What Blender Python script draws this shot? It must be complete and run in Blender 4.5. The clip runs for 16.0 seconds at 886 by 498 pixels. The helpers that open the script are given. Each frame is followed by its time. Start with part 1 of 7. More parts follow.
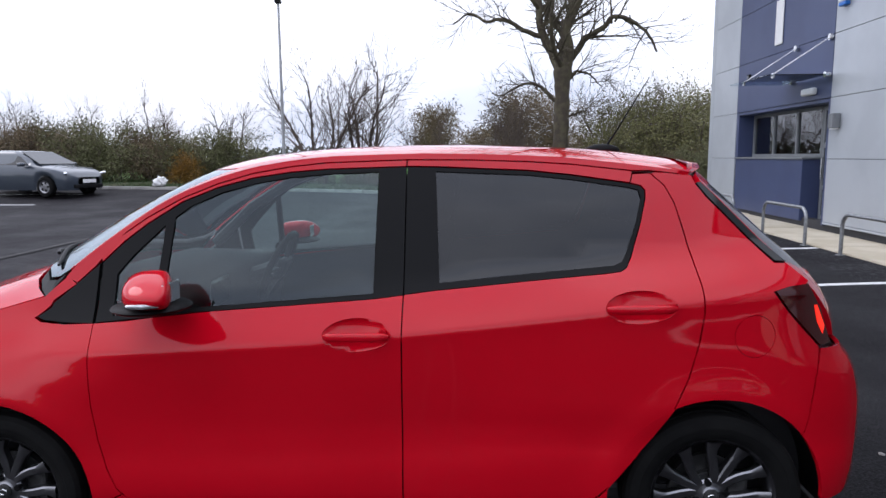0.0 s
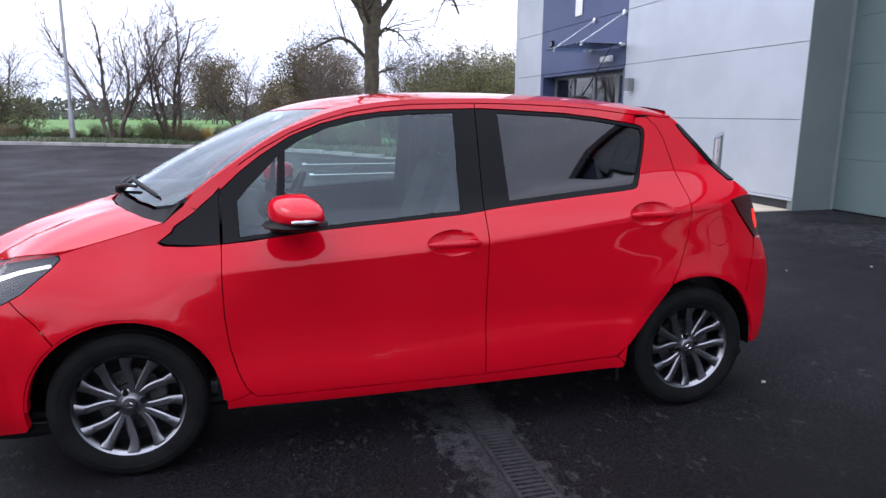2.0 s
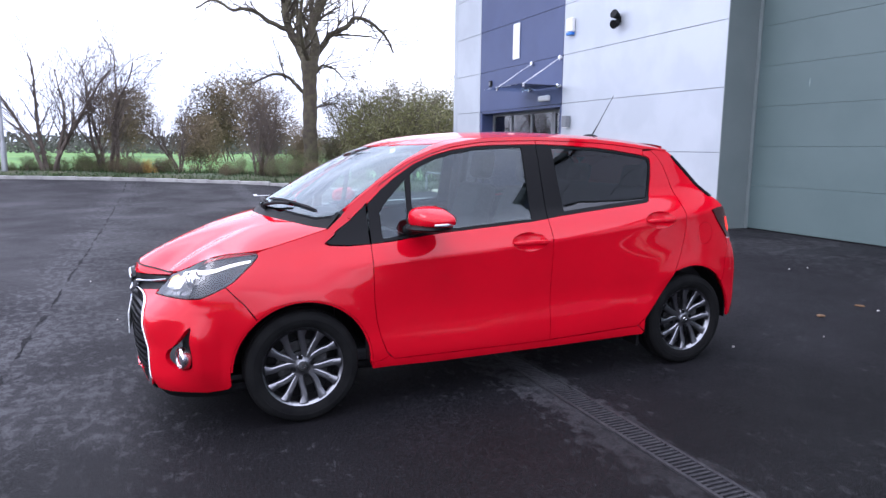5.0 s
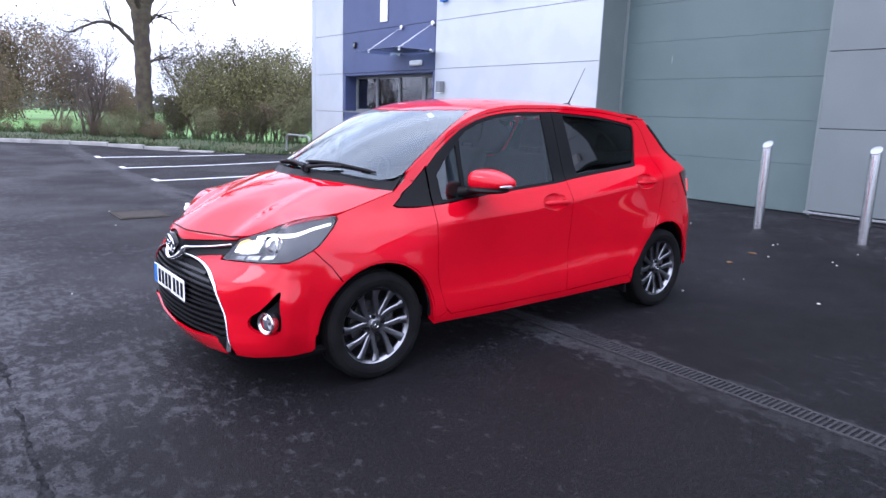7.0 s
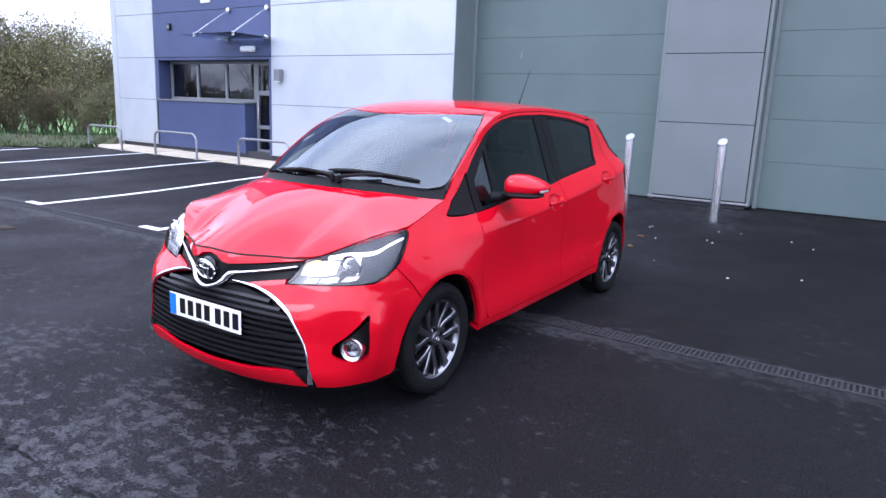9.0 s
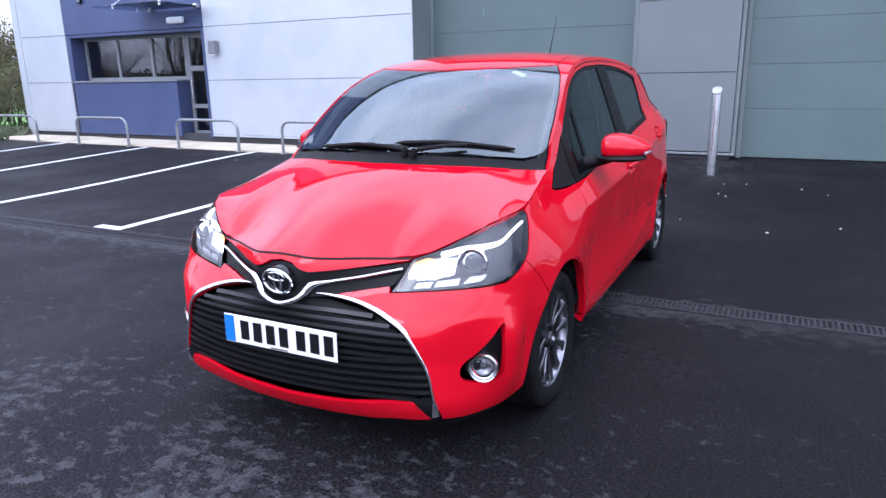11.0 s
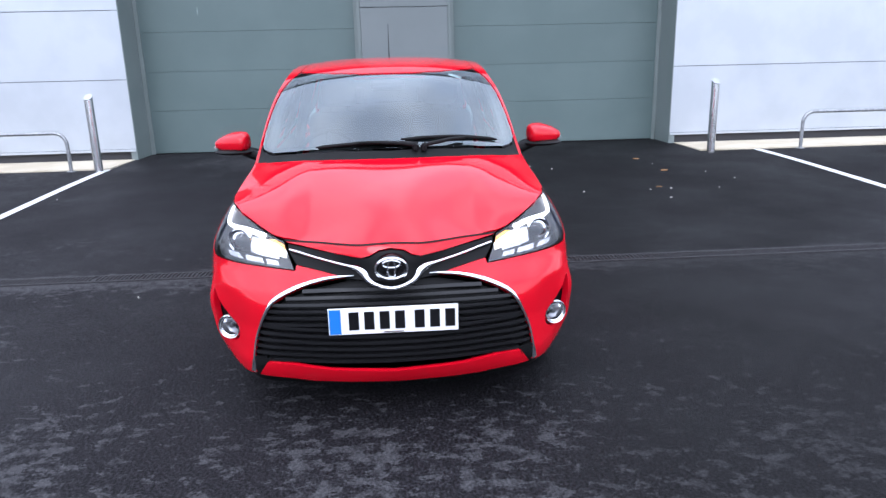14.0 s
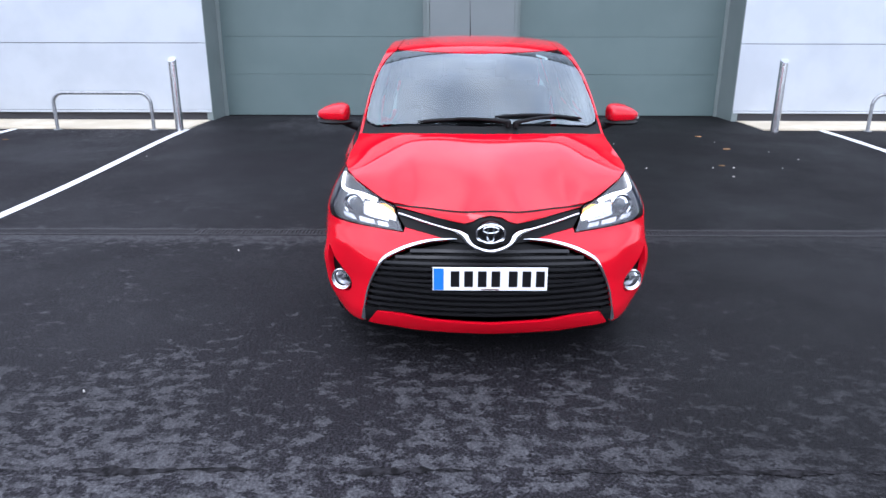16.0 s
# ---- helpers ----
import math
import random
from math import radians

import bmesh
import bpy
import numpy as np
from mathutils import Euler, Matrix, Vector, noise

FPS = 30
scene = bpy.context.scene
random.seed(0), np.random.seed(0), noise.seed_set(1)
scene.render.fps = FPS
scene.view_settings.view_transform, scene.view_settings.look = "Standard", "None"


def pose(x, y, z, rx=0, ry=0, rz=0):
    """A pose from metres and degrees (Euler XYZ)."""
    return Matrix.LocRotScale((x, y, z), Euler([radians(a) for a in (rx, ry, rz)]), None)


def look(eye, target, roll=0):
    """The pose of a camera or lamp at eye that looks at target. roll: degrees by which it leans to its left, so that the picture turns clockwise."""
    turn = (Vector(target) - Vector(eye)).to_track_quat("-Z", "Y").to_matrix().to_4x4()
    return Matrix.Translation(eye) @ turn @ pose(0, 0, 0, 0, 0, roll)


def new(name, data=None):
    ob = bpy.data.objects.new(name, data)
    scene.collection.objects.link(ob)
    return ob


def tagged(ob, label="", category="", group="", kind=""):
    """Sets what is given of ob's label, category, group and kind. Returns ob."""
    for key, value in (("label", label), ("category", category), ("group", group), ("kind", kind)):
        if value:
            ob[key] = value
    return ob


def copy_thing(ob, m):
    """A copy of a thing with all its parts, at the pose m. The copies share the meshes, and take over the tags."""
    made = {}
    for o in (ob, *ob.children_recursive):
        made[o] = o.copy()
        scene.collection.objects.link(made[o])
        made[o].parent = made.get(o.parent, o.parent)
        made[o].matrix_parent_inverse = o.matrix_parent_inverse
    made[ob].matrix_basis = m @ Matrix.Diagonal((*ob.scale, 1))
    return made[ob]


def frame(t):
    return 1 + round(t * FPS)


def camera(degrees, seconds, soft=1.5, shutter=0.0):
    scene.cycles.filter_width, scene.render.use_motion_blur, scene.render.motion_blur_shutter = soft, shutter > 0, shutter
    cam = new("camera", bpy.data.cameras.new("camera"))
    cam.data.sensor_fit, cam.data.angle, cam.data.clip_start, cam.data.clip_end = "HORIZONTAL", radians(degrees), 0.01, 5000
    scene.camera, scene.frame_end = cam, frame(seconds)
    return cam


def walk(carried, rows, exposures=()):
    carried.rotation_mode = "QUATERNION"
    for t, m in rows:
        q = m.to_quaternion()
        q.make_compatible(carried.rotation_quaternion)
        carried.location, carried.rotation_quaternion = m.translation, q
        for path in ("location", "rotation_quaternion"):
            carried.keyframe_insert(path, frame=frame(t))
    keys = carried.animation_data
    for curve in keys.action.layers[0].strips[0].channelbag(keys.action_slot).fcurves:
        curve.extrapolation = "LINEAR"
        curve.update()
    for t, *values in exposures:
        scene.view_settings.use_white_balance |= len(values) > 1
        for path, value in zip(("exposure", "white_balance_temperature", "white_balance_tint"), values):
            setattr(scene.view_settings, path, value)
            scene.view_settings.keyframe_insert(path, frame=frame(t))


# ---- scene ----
from mathutils import geometry

cam = camera(66.6, 16.0)
PATH = [
    (0, (0.532, -2.993, 1.491), (0.421, -1.015, 1.22), -0.4),
    (0.5, (0.246, -2.938, 1.488), (0.276, -0.953, 1.248), -0.9),
    (1, (-0.109, -3.033, 1.493), (0.04, -1.051, 1.267), -0.5),
    (1.5, (-0.337, -3.273, 1.449), (-0.039, -1.327, 1.096), 0.4),
    (2, (-0.66, -3.49, 1.432), (-0.144, -1.598, 1.04), 0.6),
    (2.5, (-0.884, -3.748, 1.441), (-0.326, -1.866, 1.062), -0.2),
    (3, (-1.028, -3.917, 1.47), (-0.541, -2.008, 1.127), -1.0),
    (3.5, (-1.252, -3.982, 1.453), (-0.586, -2.122, 1.14), -0.7),
    (4, (-1.48, -4.093, 1.446), (-0.729, -2.263, 1.151), 0.5),
    (4.2, (-1.542, -4.179, 1.441), (-0.794, -2.348, 1.147), 0.6),
    (6.3, (-2.561, -4.021, 1.425), (-1.588, -2.305, 1.096), 1.3),
    (6.5, (-2.714, -3.965, 1.423), (-1.659, -2.299, 1.086), 1.5),
    (7, (-3.055, -3.712, 1.417), (-1.841, -2.171, 1.027), 2.0),
    (7.5, (-3.385, -3.433, 1.436), (-2.088, -1.977, 0.991), 2.0),
    (8, (-3.733, -3.172, 1.485), (-2.305, -1.839, 1.055), 1.9),
    (8.5, (-3.917, -2.866, 1.473), (-2.349, -1.678, 1.113), 1.2),
    (8.7, (-3.985, -2.773, 1.482), (-2.375, -1.645, 1.11), 2.1),
    (10.8, (-3.822, -1.713, 1.394), (-2.1, -0.822, 0.906), -0.3),
    (11, (-3.829, -1.609, 1.402), (-2.102, -0.73, 0.908), -0.9),
    (11.5, (-3.886, -1.311, 1.407), (-2.086, -0.58, 0.933), -1.5),
    (12, (-4.08, -1.094, 1.427), (-2.188, -0.601, 1.004), -1.7),
    (12.5, (-4.284, -0.84, 1.441), (-2.372, -0.551, 0.93), -1.9),
    (13, (-4.421, -0.532, 1.451), (-2.492, -0.452, 0.929), -1.8),
    (13.5, (-4.586, -0.333, 1.443), (-2.654, -0.357, 0.926), -1.4),
    (14, (-4.589, -0.048, 1.452), (-2.66, -0.167, 0.937), -1.4),
    (14.5, (-4.581, 0.173, 1.44), (-2.649, 0.062, 0.937), -1.1),
    (15, (-4.603, 0.231, 1.449), (-2.671, 0.239, 0.934), -0.4),
    (15.5, (-4.737, 0.208, 1.488), (-2.817, 0.156, 0.929), 0.7),
    (16, (-4.915, 0.203, 1.544), (-3.009, 0.211, 0.938), 0.1),
]
walk(cam, [(t, look(eye, target, roll)) for t, eye, target, roll in PATH],
     exposures=[(0.0, -0.36, 6000, 16), (0.5, -0.42, 6000, 17), (1.5, -0.30, 5900, 18), (2.2, 0.18, 5800, 19), (2.8, 0.34, 5750, 19), (4.2, 0.38, 5700, 20), (7.5, 0.55, 5500, 22), (11.5, 0.50, 5400, 21), (13.0, 0.48, 5600, 16), (15.0, 0.52, 5650, 15), (16.0, 0.52, 5650, 15)])

# ---- light: a bright overcast afternoon ----
world = bpy.data.worlds.new("overcast_sky")
scene.world = world
world.use_nodes = True
wn, wl = world.node_tree.nodes, world.node_tree.links
wn.clear()
w_out = wn.new("ShaderNodeOutputWorld")
w_bg = wn.new("ShaderNodeBackground")
w_sky = wn.new("ShaderNodeTexSky")
w_sky.sky_type, w_sky.sun_disc = "NISHITA", False
w_sky.sun_elevation, w_sky.sun_rotation = radians(42), radians(286)
w_sky.air_density, w_sky.dust_density = 1.0, 2.5
w_tc = wn.new("ShaderNodeTexCoord")
w_map = wn.new("ShaderNodeMapping")
w_map.inputs["Scale"].default_value = (1.0, 1.0, 2.6)
w_noise = wn.new("ShaderNodeTexNoise")
w_noise.inputs["Scale"].default_value, w_noise.inputs["Detail"].default_value = 2.2, 3.0
w_ramp = wn.new("ShaderNodeValToRGB")
w_ramp.color_ramp.elements[0].position, w_ramp.color_ramp.elements[0].color = 0.34, (17.0, 18.2, 20.4, 1)
w_ramp.color_ramp.elements[1].position, w_ramp.color_ramp.elements[1].color = 0.60, (23.5, 23.7, 24.2, 1)
w_mix = wn.new("ShaderNodeMixRGB")
w_mix.inputs["Fac"].default_value = 0.9
wl.new(w_tc.outputs["Generated"], w_map.inputs["Vector"])
wl.new(w_map.outputs["Vector"], w_noise.inputs["Vector"])
wl.new(w_noise.outputs["Fac"], w_ramp.inputs["Fac"])
wl.new(w_sky.outputs["Color"], w_mix.inputs["Color1"])
wl.new(w_ramp.outputs["Color"], w_mix.inputs["Color2"])
w_sep = wn.new("ShaderNodeSeparateXYZ")
wl.new(w_tc.outputs["Generated"], w_sep.inputs["Vector"])
w_up = wn.new("ShaderNodeMapRange")
w_up.inputs["From Min"].default_value, w_up.inputs["From Max"].default_value = 0.0, 1.0
w_up.inputs["To Min"].default_value, w_up.inputs["To Max"].default_value = 0.88, 1.36
wl.new(w_sep.outputs["Z"], w_up.inputs["Value"])
w_mul = wn.new("ShaderNodeVectorMath")
w_mul.operation = "SCALE"
wl.new(w_mix.outputs["Color"], w_mul.inputs[0])
wl.new(w_up.outputs["Result"], w_mul.inputs["Scale"])
# broken grey cloud all round
w_cloud = wn.new("ShaderNodeTexNoise")
w_cloud.inputs["Scale"].default_value, w_cloud.inputs["Detail"].default_value = 2.0, 3.5
wl.new(w_map.outputs["Vector"], w_cloud.inputs["Vector"])
w_deep = wn.new("ShaderNodeMapRange")
w_deep.inputs["From Min"].default_value, w_deep.inputs["From Max"].default_value = 0.34, 0.66
w_deep.inputs["To Min"].default_value, w_deep.inputs["To Max"].default_value = 0.68, 1.0
wl.new(w_cloud.outputs["Fac"], w_deep.inputs["Value"])
w_dim = wn.new("ShaderNodeVectorMath")
w_dim.operation = "SCALE"
wl.new(w_mul.outputs["Vector"], w_dim.inputs[0])
wl.new(w_deep.outputs["Result"], w_dim.inputs["Scale"])
wl.new(w_dim.outputs["Vector"], w_bg.inputs["Color"])
wl.new(w_bg.outputs["Background"], w_out.inputs["Surface"])
w_bg.inputs["Strength"].default_value = 0.104

sun = new("sun", bpy.data.lights.new("sun", "SUN"))
sun.data.energy, sun.data.angle, sun.data.color = 0.7, radians(25), (1.0, 0.96, 0.9)
sun.matrix_world = look((-14, 4, 13), (0, 0, 0))


# ---- materials ----
def material(name, base, rough=0.5, metal=0.0, second=None, scale=8.0, grain=0.0, grain_scale=120.0, coat=0.0, spec=0.5,
             lo=0.4, hi=0.6, rough2=None, stretch=(1, 1, 1), per_object=0.0, flake=0.0, per_island=0.0):
    """A Principled material with a blend of two colours by noise, and bump by finer noise, in metres."""
    m = bpy.data.materials.new(name)
    m.use_nodes = True
    n, l = m.node_tree.nodes, m.node_tree.links
    b = n["Principled BSDF"]
    b.inputs["Roughness"].default_value, b.inputs["Metallic"].default_value = rough, metal
    b.inputs["Specular IOR Level"].default_value = spec
    if coat:
        b.inputs["Coat Weight"].default_value, b.inputs["Coat Roughness"].default_value, b.inputs["Coat IOR"].default_value = coat, 0.02, 1.43
    col = (*base, 1)
    b.inputs["Base Color"].default_value = col
    geo = n.new("ShaderNodeNewGeometry")
    mp = n.new("ShaderNodeMapping")
    mp.inputs["Scale"].default_value = stretch
    l.new(geo.outputs["Position"], mp.inputs["Vector"])
    last = None
    if second is not None:
        no = n.new("ShaderNodeTexNoise")
        no.inputs["Scale"].default_value, no.inputs["Detail"].default_value = scale, 5
        l.new(mp.outputs["Vector"], no.inputs["Vector"])
        rp = n.new("ShaderNodeMapRange")
        rp.inputs["From Min"].default_value, rp.inputs["From Max"].default_value = lo, hi
        l.new(no.outputs["Fac"], rp.inputs["Value"])
        mx = n.new("ShaderNodeMixRGB")
        mx.inputs["Color1"].default_value, mx.inputs["Color2"].default_value = col, (*second, 1)
        l.new(rp.outputs["Result"], mx.inputs["Fac"])
        last = mx.outputs["Color"]
        if rough2 is not None:
            rr = n.new("ShaderNodeMapRange")
            rr.inputs["To Min"].default_value, rr.inputs["To Max"].default_value = rough, rough2
            l.new(rp.outputs["Result"], rr.inputs["Value"])
            l.new(rr.outputs["Result"], b.inputs["Roughness"])
    if per_object or per_island:
        hs = n.new("ShaderNodeHueSaturation")
        if last is None:
            hs.inputs["Color"].default_value = col
        else:
            l.new(last, hs.inputs["Color"])
        if per_object:
            oi = n.new("ShaderNodeObjectInfo")
            src, amount = oi.outputs["Random"], per_object
        else:
            src, amount = geo.outputs["Random Per Island"], per_island
        vr = n.new("ShaderNodeMapRange")
        vr.inputs["To Min"].default_value, vr.inputs["To Max"].default_value = 1 - amount, 1 + amount
        l.new(src, vr.inputs["Value"])
        l.new(vr.outputs["Result"], hs.inputs["Value"])
        last = hs.outputs["Color"]
    if last is not None:
        l.new(last, b.inputs["Base Color"])
    if grain:
        g = n.new("ShaderNodeTexNoise")
        g.inputs["Scale"].default_value, g.inputs["Detail"].default_value = grain_scale, 3
        l.new(mp.outputs["Vector"], g.inputs["Vector"])
        bp = n.new("ShaderNodeBump")
        bp.inputs["Strength"].default_value, bp.inputs["Distance"].default_value = grain, 0.004
        l.new(g.outputs["Fac"], bp.inputs["Height"])
        l.new(bp.outputs["Normal"], b.inputs["Normal"])
    return m


def glass(name, tint, rough=0.0, mirror=0.0, sheen=(0.95, 0.97, 1)):
    """Thin glass: a Fresnel mix of a clear tint and a mirror."""
    m = bpy.data.materials.new(name)
    m.use_nodes = True
    n, l = m.node_tree.nodes, m.node_tree.links
    n.clear()
    out = n.new("ShaderNodeOutputMaterial")
    tr = n.new("ShaderNodeBsdfTransparent")
    tr.inputs["Color"].default_value = (*tint, 1)
    gl = n.new("ShaderNodeBsdfGlossy")
    gl.inputs["Roughness"].default_value = rough
    gl.inputs["Color"].default_value = (*sheen, 1)
    fr = n.new("ShaderNodeFresnel")
    fr.inputs["IOR"].default_value = 1.5 + mirror
    mx = n.new("ShaderNodeMixShader")
    l.new(fr.outputs["Fac"], mx.inputs["Fac"])
    l.new(tr.outputs["BSDF"], mx.inputs[1])
    l.new(gl.outputs["BSDF"], mx.inputs[2])
    l.new(mx.outputs["Shader"], out.inputs["Surface"])
    return m


def glow(name, colour, strength):
    m = bpy.data.materials.new(name)
    m.use_nodes = True
    b = m.node_tree.nodes["Principled BSDF"]
    b.inputs["Base Color"].default_value = (*colour, 1)
    b.inputs["Emission Color"].default_value, b.inputs["Emission Strength"].default_value = (*colour, 1), strength
    return m


def asphalt_material():
    m = material("asphalt", (0.016, 0.015, 0.018), 0.62, grain=0.9, grain_scale=170, spec=0.165)
    n, l = m.node_tree.nodes, m.node_tree.links
    b = n["Principled BSDF"]
    geo = n.new("ShaderNodeNewGeometry")

    def noise_at(scale, detail, lo, hi, rough=0.55):
        t = n.new("ShaderNodeTexNoise")
        t.inputs["Scale"].default_value, t.inputs["Detail"].default_value = scale, detail
        t.inputs["Roughness"].default_value = rough
        l.new(geo.outputs["Position"], t.inputs["Vector"])
        r = n.new("ShaderNodeMapRange")
        r.inputs["From Min"].default_value, r.inputs["From Max"].default_value = lo, hi
        l.new(t.outputs["Fac"], r.inputs["Value"])
        return r.outputs["Result"]

    def mul(a, c):
        q = n.new("ShaderNodeMath")
        q.operation, q.use_clamp = "MULTIPLY", True
        l.new(a, q.inputs[0])
        l.new(c, q.inputs[1])
        return q.outputs["Value"]

    def mix(fac, c1, c2):
        q = n.new("ShaderNodeMixRGB")
        l.new(fac, q.inputs["Fac"])
        for s, c in (("Color1", c1), ("Color2", c2)):
            if isinstance(c, tuple):
                q.inputs[s].default_value = (*c, 1)
            else:
                l.new(c, q.inputs[s])
        return q.outputs["Color"]

    stones = noise_at(84, 3, 0.42, 0.66)
    fine = noise_at(210, 2, 0.38, 0.72)
    broad = noise_at(0.7, 4, 0.35, 0.65)
    sep = n.new("ShaderNodeSeparateXYZ")
    l.new(geo.outputs["Position"], sep.inputs["Vector"])
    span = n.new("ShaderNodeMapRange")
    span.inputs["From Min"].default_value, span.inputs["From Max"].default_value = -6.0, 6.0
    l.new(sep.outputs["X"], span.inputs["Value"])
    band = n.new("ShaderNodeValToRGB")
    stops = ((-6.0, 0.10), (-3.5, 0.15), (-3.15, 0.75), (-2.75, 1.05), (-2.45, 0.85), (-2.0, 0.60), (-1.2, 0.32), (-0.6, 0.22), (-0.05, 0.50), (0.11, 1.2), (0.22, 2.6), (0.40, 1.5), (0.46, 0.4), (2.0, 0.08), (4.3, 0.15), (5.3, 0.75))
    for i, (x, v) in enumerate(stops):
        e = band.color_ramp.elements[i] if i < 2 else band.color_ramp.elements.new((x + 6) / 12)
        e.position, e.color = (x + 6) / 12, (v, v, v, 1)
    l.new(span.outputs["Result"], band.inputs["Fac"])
    spots = n.new("ShaderNodeTexNoise")
    spots.inputs["Scale"].default_value, spots.inputs["Detail"].default_value, spots.inputs["Roughness"].default_value = 11.0, 8, 0.72
    sm = n.new("ShaderNodeMapping")
    sm.inputs["Scale"].default_value = (1.35, 0.8, 1)
    l.new(geo.outputs["Position"], sm.inputs["Vector"])
    l.new(sm.outputs["Vector"], spots.inputs["Vector"])
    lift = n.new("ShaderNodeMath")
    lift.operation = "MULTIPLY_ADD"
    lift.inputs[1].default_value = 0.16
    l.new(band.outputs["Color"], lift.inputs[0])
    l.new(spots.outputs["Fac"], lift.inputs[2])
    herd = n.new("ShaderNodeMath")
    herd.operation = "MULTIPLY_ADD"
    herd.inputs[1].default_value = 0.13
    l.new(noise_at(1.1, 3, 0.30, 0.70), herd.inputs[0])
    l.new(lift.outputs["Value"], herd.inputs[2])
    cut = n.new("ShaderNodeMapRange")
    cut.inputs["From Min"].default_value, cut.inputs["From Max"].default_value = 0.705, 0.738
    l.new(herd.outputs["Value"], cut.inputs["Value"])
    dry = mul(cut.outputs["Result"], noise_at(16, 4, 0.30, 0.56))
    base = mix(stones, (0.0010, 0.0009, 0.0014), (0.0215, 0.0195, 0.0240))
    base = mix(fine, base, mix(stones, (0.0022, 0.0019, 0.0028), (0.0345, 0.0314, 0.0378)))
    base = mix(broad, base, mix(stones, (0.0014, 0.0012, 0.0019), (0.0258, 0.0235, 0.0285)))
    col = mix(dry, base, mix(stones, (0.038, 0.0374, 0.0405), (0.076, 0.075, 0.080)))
    # a darker tone along the south side of the yard, with an uneven edge
    wander = n.new("ShaderNodeMath")
    wander.operation = "MULTIPLY_ADD"
    wander.inputs[1].default_value = 2.2
    l.new(noise_at(0.55, 5, 0.2, 0.8), wander.inputs[0])
    l.new(sep.outputs["Y"], wander.inputs[2])
    south_tone = n.new("ShaderNodeMapRange")
    south_tone.interpolation_type = "SMOOTHSTEP"
    south_tone.inputs["From Min"].default_value, south_tone.inputs["From Max"].default_value = -0.7, 0.9
    south_tone.inputs["To Min"].default_value, south_tone.inputs["To Max"].default_value = 0.34, 0.90
    l.new(wander.outputs["Value"], south_tone.inputs["Value"])
    older = n.new("ShaderNodeMapRange")
    older.interpolation_type = "SMOOTHSTEP"
    older.inputs["From Min"].default_value, older.inputs["From Max"].default_value = -3.1, -2.3
    older.inputs["To Min"].default_value, older.inputs["To Max"].default_value = 1.22, 0.86
    l.new(sep.outputs["X"], older.inputs["Value"])
    both = n.new("ShaderNodeMath")
    both.operation = "MULTIPLY"
    l.new(south_tone.outputs["Result"], both.inputs[0])
    l.new(older.outputs["Result"], both.inputs[1])
    toned = n.new("ShaderNodeVectorMath")
    toned.operation = "SCALE"
    l.new(col, toned.inputs[0])
    l.new(both.outputs["Value"], toned.inputs["Scale"])
    l.new(toned.outputs["Vector"], b.inputs["Base Color"])
    rr = n.new("ShaderNodeMapRange")
    rr.inputs["To Min"].default_value, rr.inputs["To Max"].default_value = 0.60, 0.80
    l.new(broad, rr.inputs["Value"])
    l.new(rr.outputs["Result"], b.inputs["Roughness"])
    return m


M_ASPHALT = asphalt_material()
M_RED = material("red_paint", (0.52, 0.0022, 0.0115), 0.45, 0.0, second=(0.495, 0.0020, 0.0108), scale=3, coat=1.0, spec=0.0)
M_BLACK = material("black_plastic", (0.0055, 0.0055, 0.006), 0.5, spec=0.14, grain=0.05, grain_scale=400)
M_SLAT = material("grille_slat", (0.009, 0.009, 0.010), 0.32, spec=0.3)
M_PIANO = material("gloss_black", (0.006, 0.006, 0.007), 0.12)
M_SATIN = material("satin_black_film", (0.006, 0.006, 0.0065), 0.4, spec=0.12)
M_RUBBER = material("tyre_rubber", (0.005, 0.005, 0.0053), 0.75, spec=0.12, second=(0.008, 0.008, 0.008), scale=12, grain=0.2, grain_scale=250)
M_BOWL = material("lamp_bowl", (0.70, 0.70, 0.72), 0.25, 0.7, second=(0.42, 0.42, 0.44), scale=28, lo=0.42, hi=0.62)
M_SMOKE = material("smoked_bucket", (0.030, 0.030, 0.033), 0.30, 0.0, second=(0.020, 0.020, 0.022), scale=14)
M_ALLOY = material("alloy", (0.32, 0.32, 0.335), 0.30, 1.0, second=(0.26, 0.26, 0.275), scale=14, grain=0.03)
M_ALLOY_DARK = material("brake_metal", (0.07, 0.07, 0.07), 0.55, 0.7, second=(0.03, 0.03, 0.03), scale=20)
M_CHROME = material("chrome", (0.85, 0.86, 0.88), 0.08, 1.0)
M_STEEL = material("brushed_steel", (0.80, 0.80, 0.81), 0.27, 1.0, second=(0.66, 0.66, 0.67), scale=30, stretch=(1, 1, 0.05))
M_GALV = material("galvanised_tube", (0.34, 0.35, 0.36), 0.45, 0.85, second=(0.25, 0.26, 0.27), scale=25, grain=0.06)
M_GLASS = glass("clear_window", (0.74, 0.88, 0.86), mirror=0.14, sheen=(0.86, 0.95, 1.0))
M_SCREEN = glass("windscreen_glass", (0.74, 0.86, 0.88), mirror=0.46, sheen=(0.86, 0.95, 1.0))
M_PRIVACY = glass("privacy_glass", (0.10, 0.10, 0.11), mirror=0.05)
M_LENS = glass("lamp_lens", (0.95, 0.96, 0.97))
M_PANE = glass("building_pane", (0.58, 0.63, 0.61), mirror=0.35)
M_SEAT = material("seat_cloth", (0.014, 0.014, 0.016), 0.85, second=(0.022, 0.022, 0.025), scale=40, grain=0.3, grain_scale=300)
M_DASH = material("dash_plastic", (0.018, 0.018, 0.021), 0.6, grain=0.15, grain_scale=300)
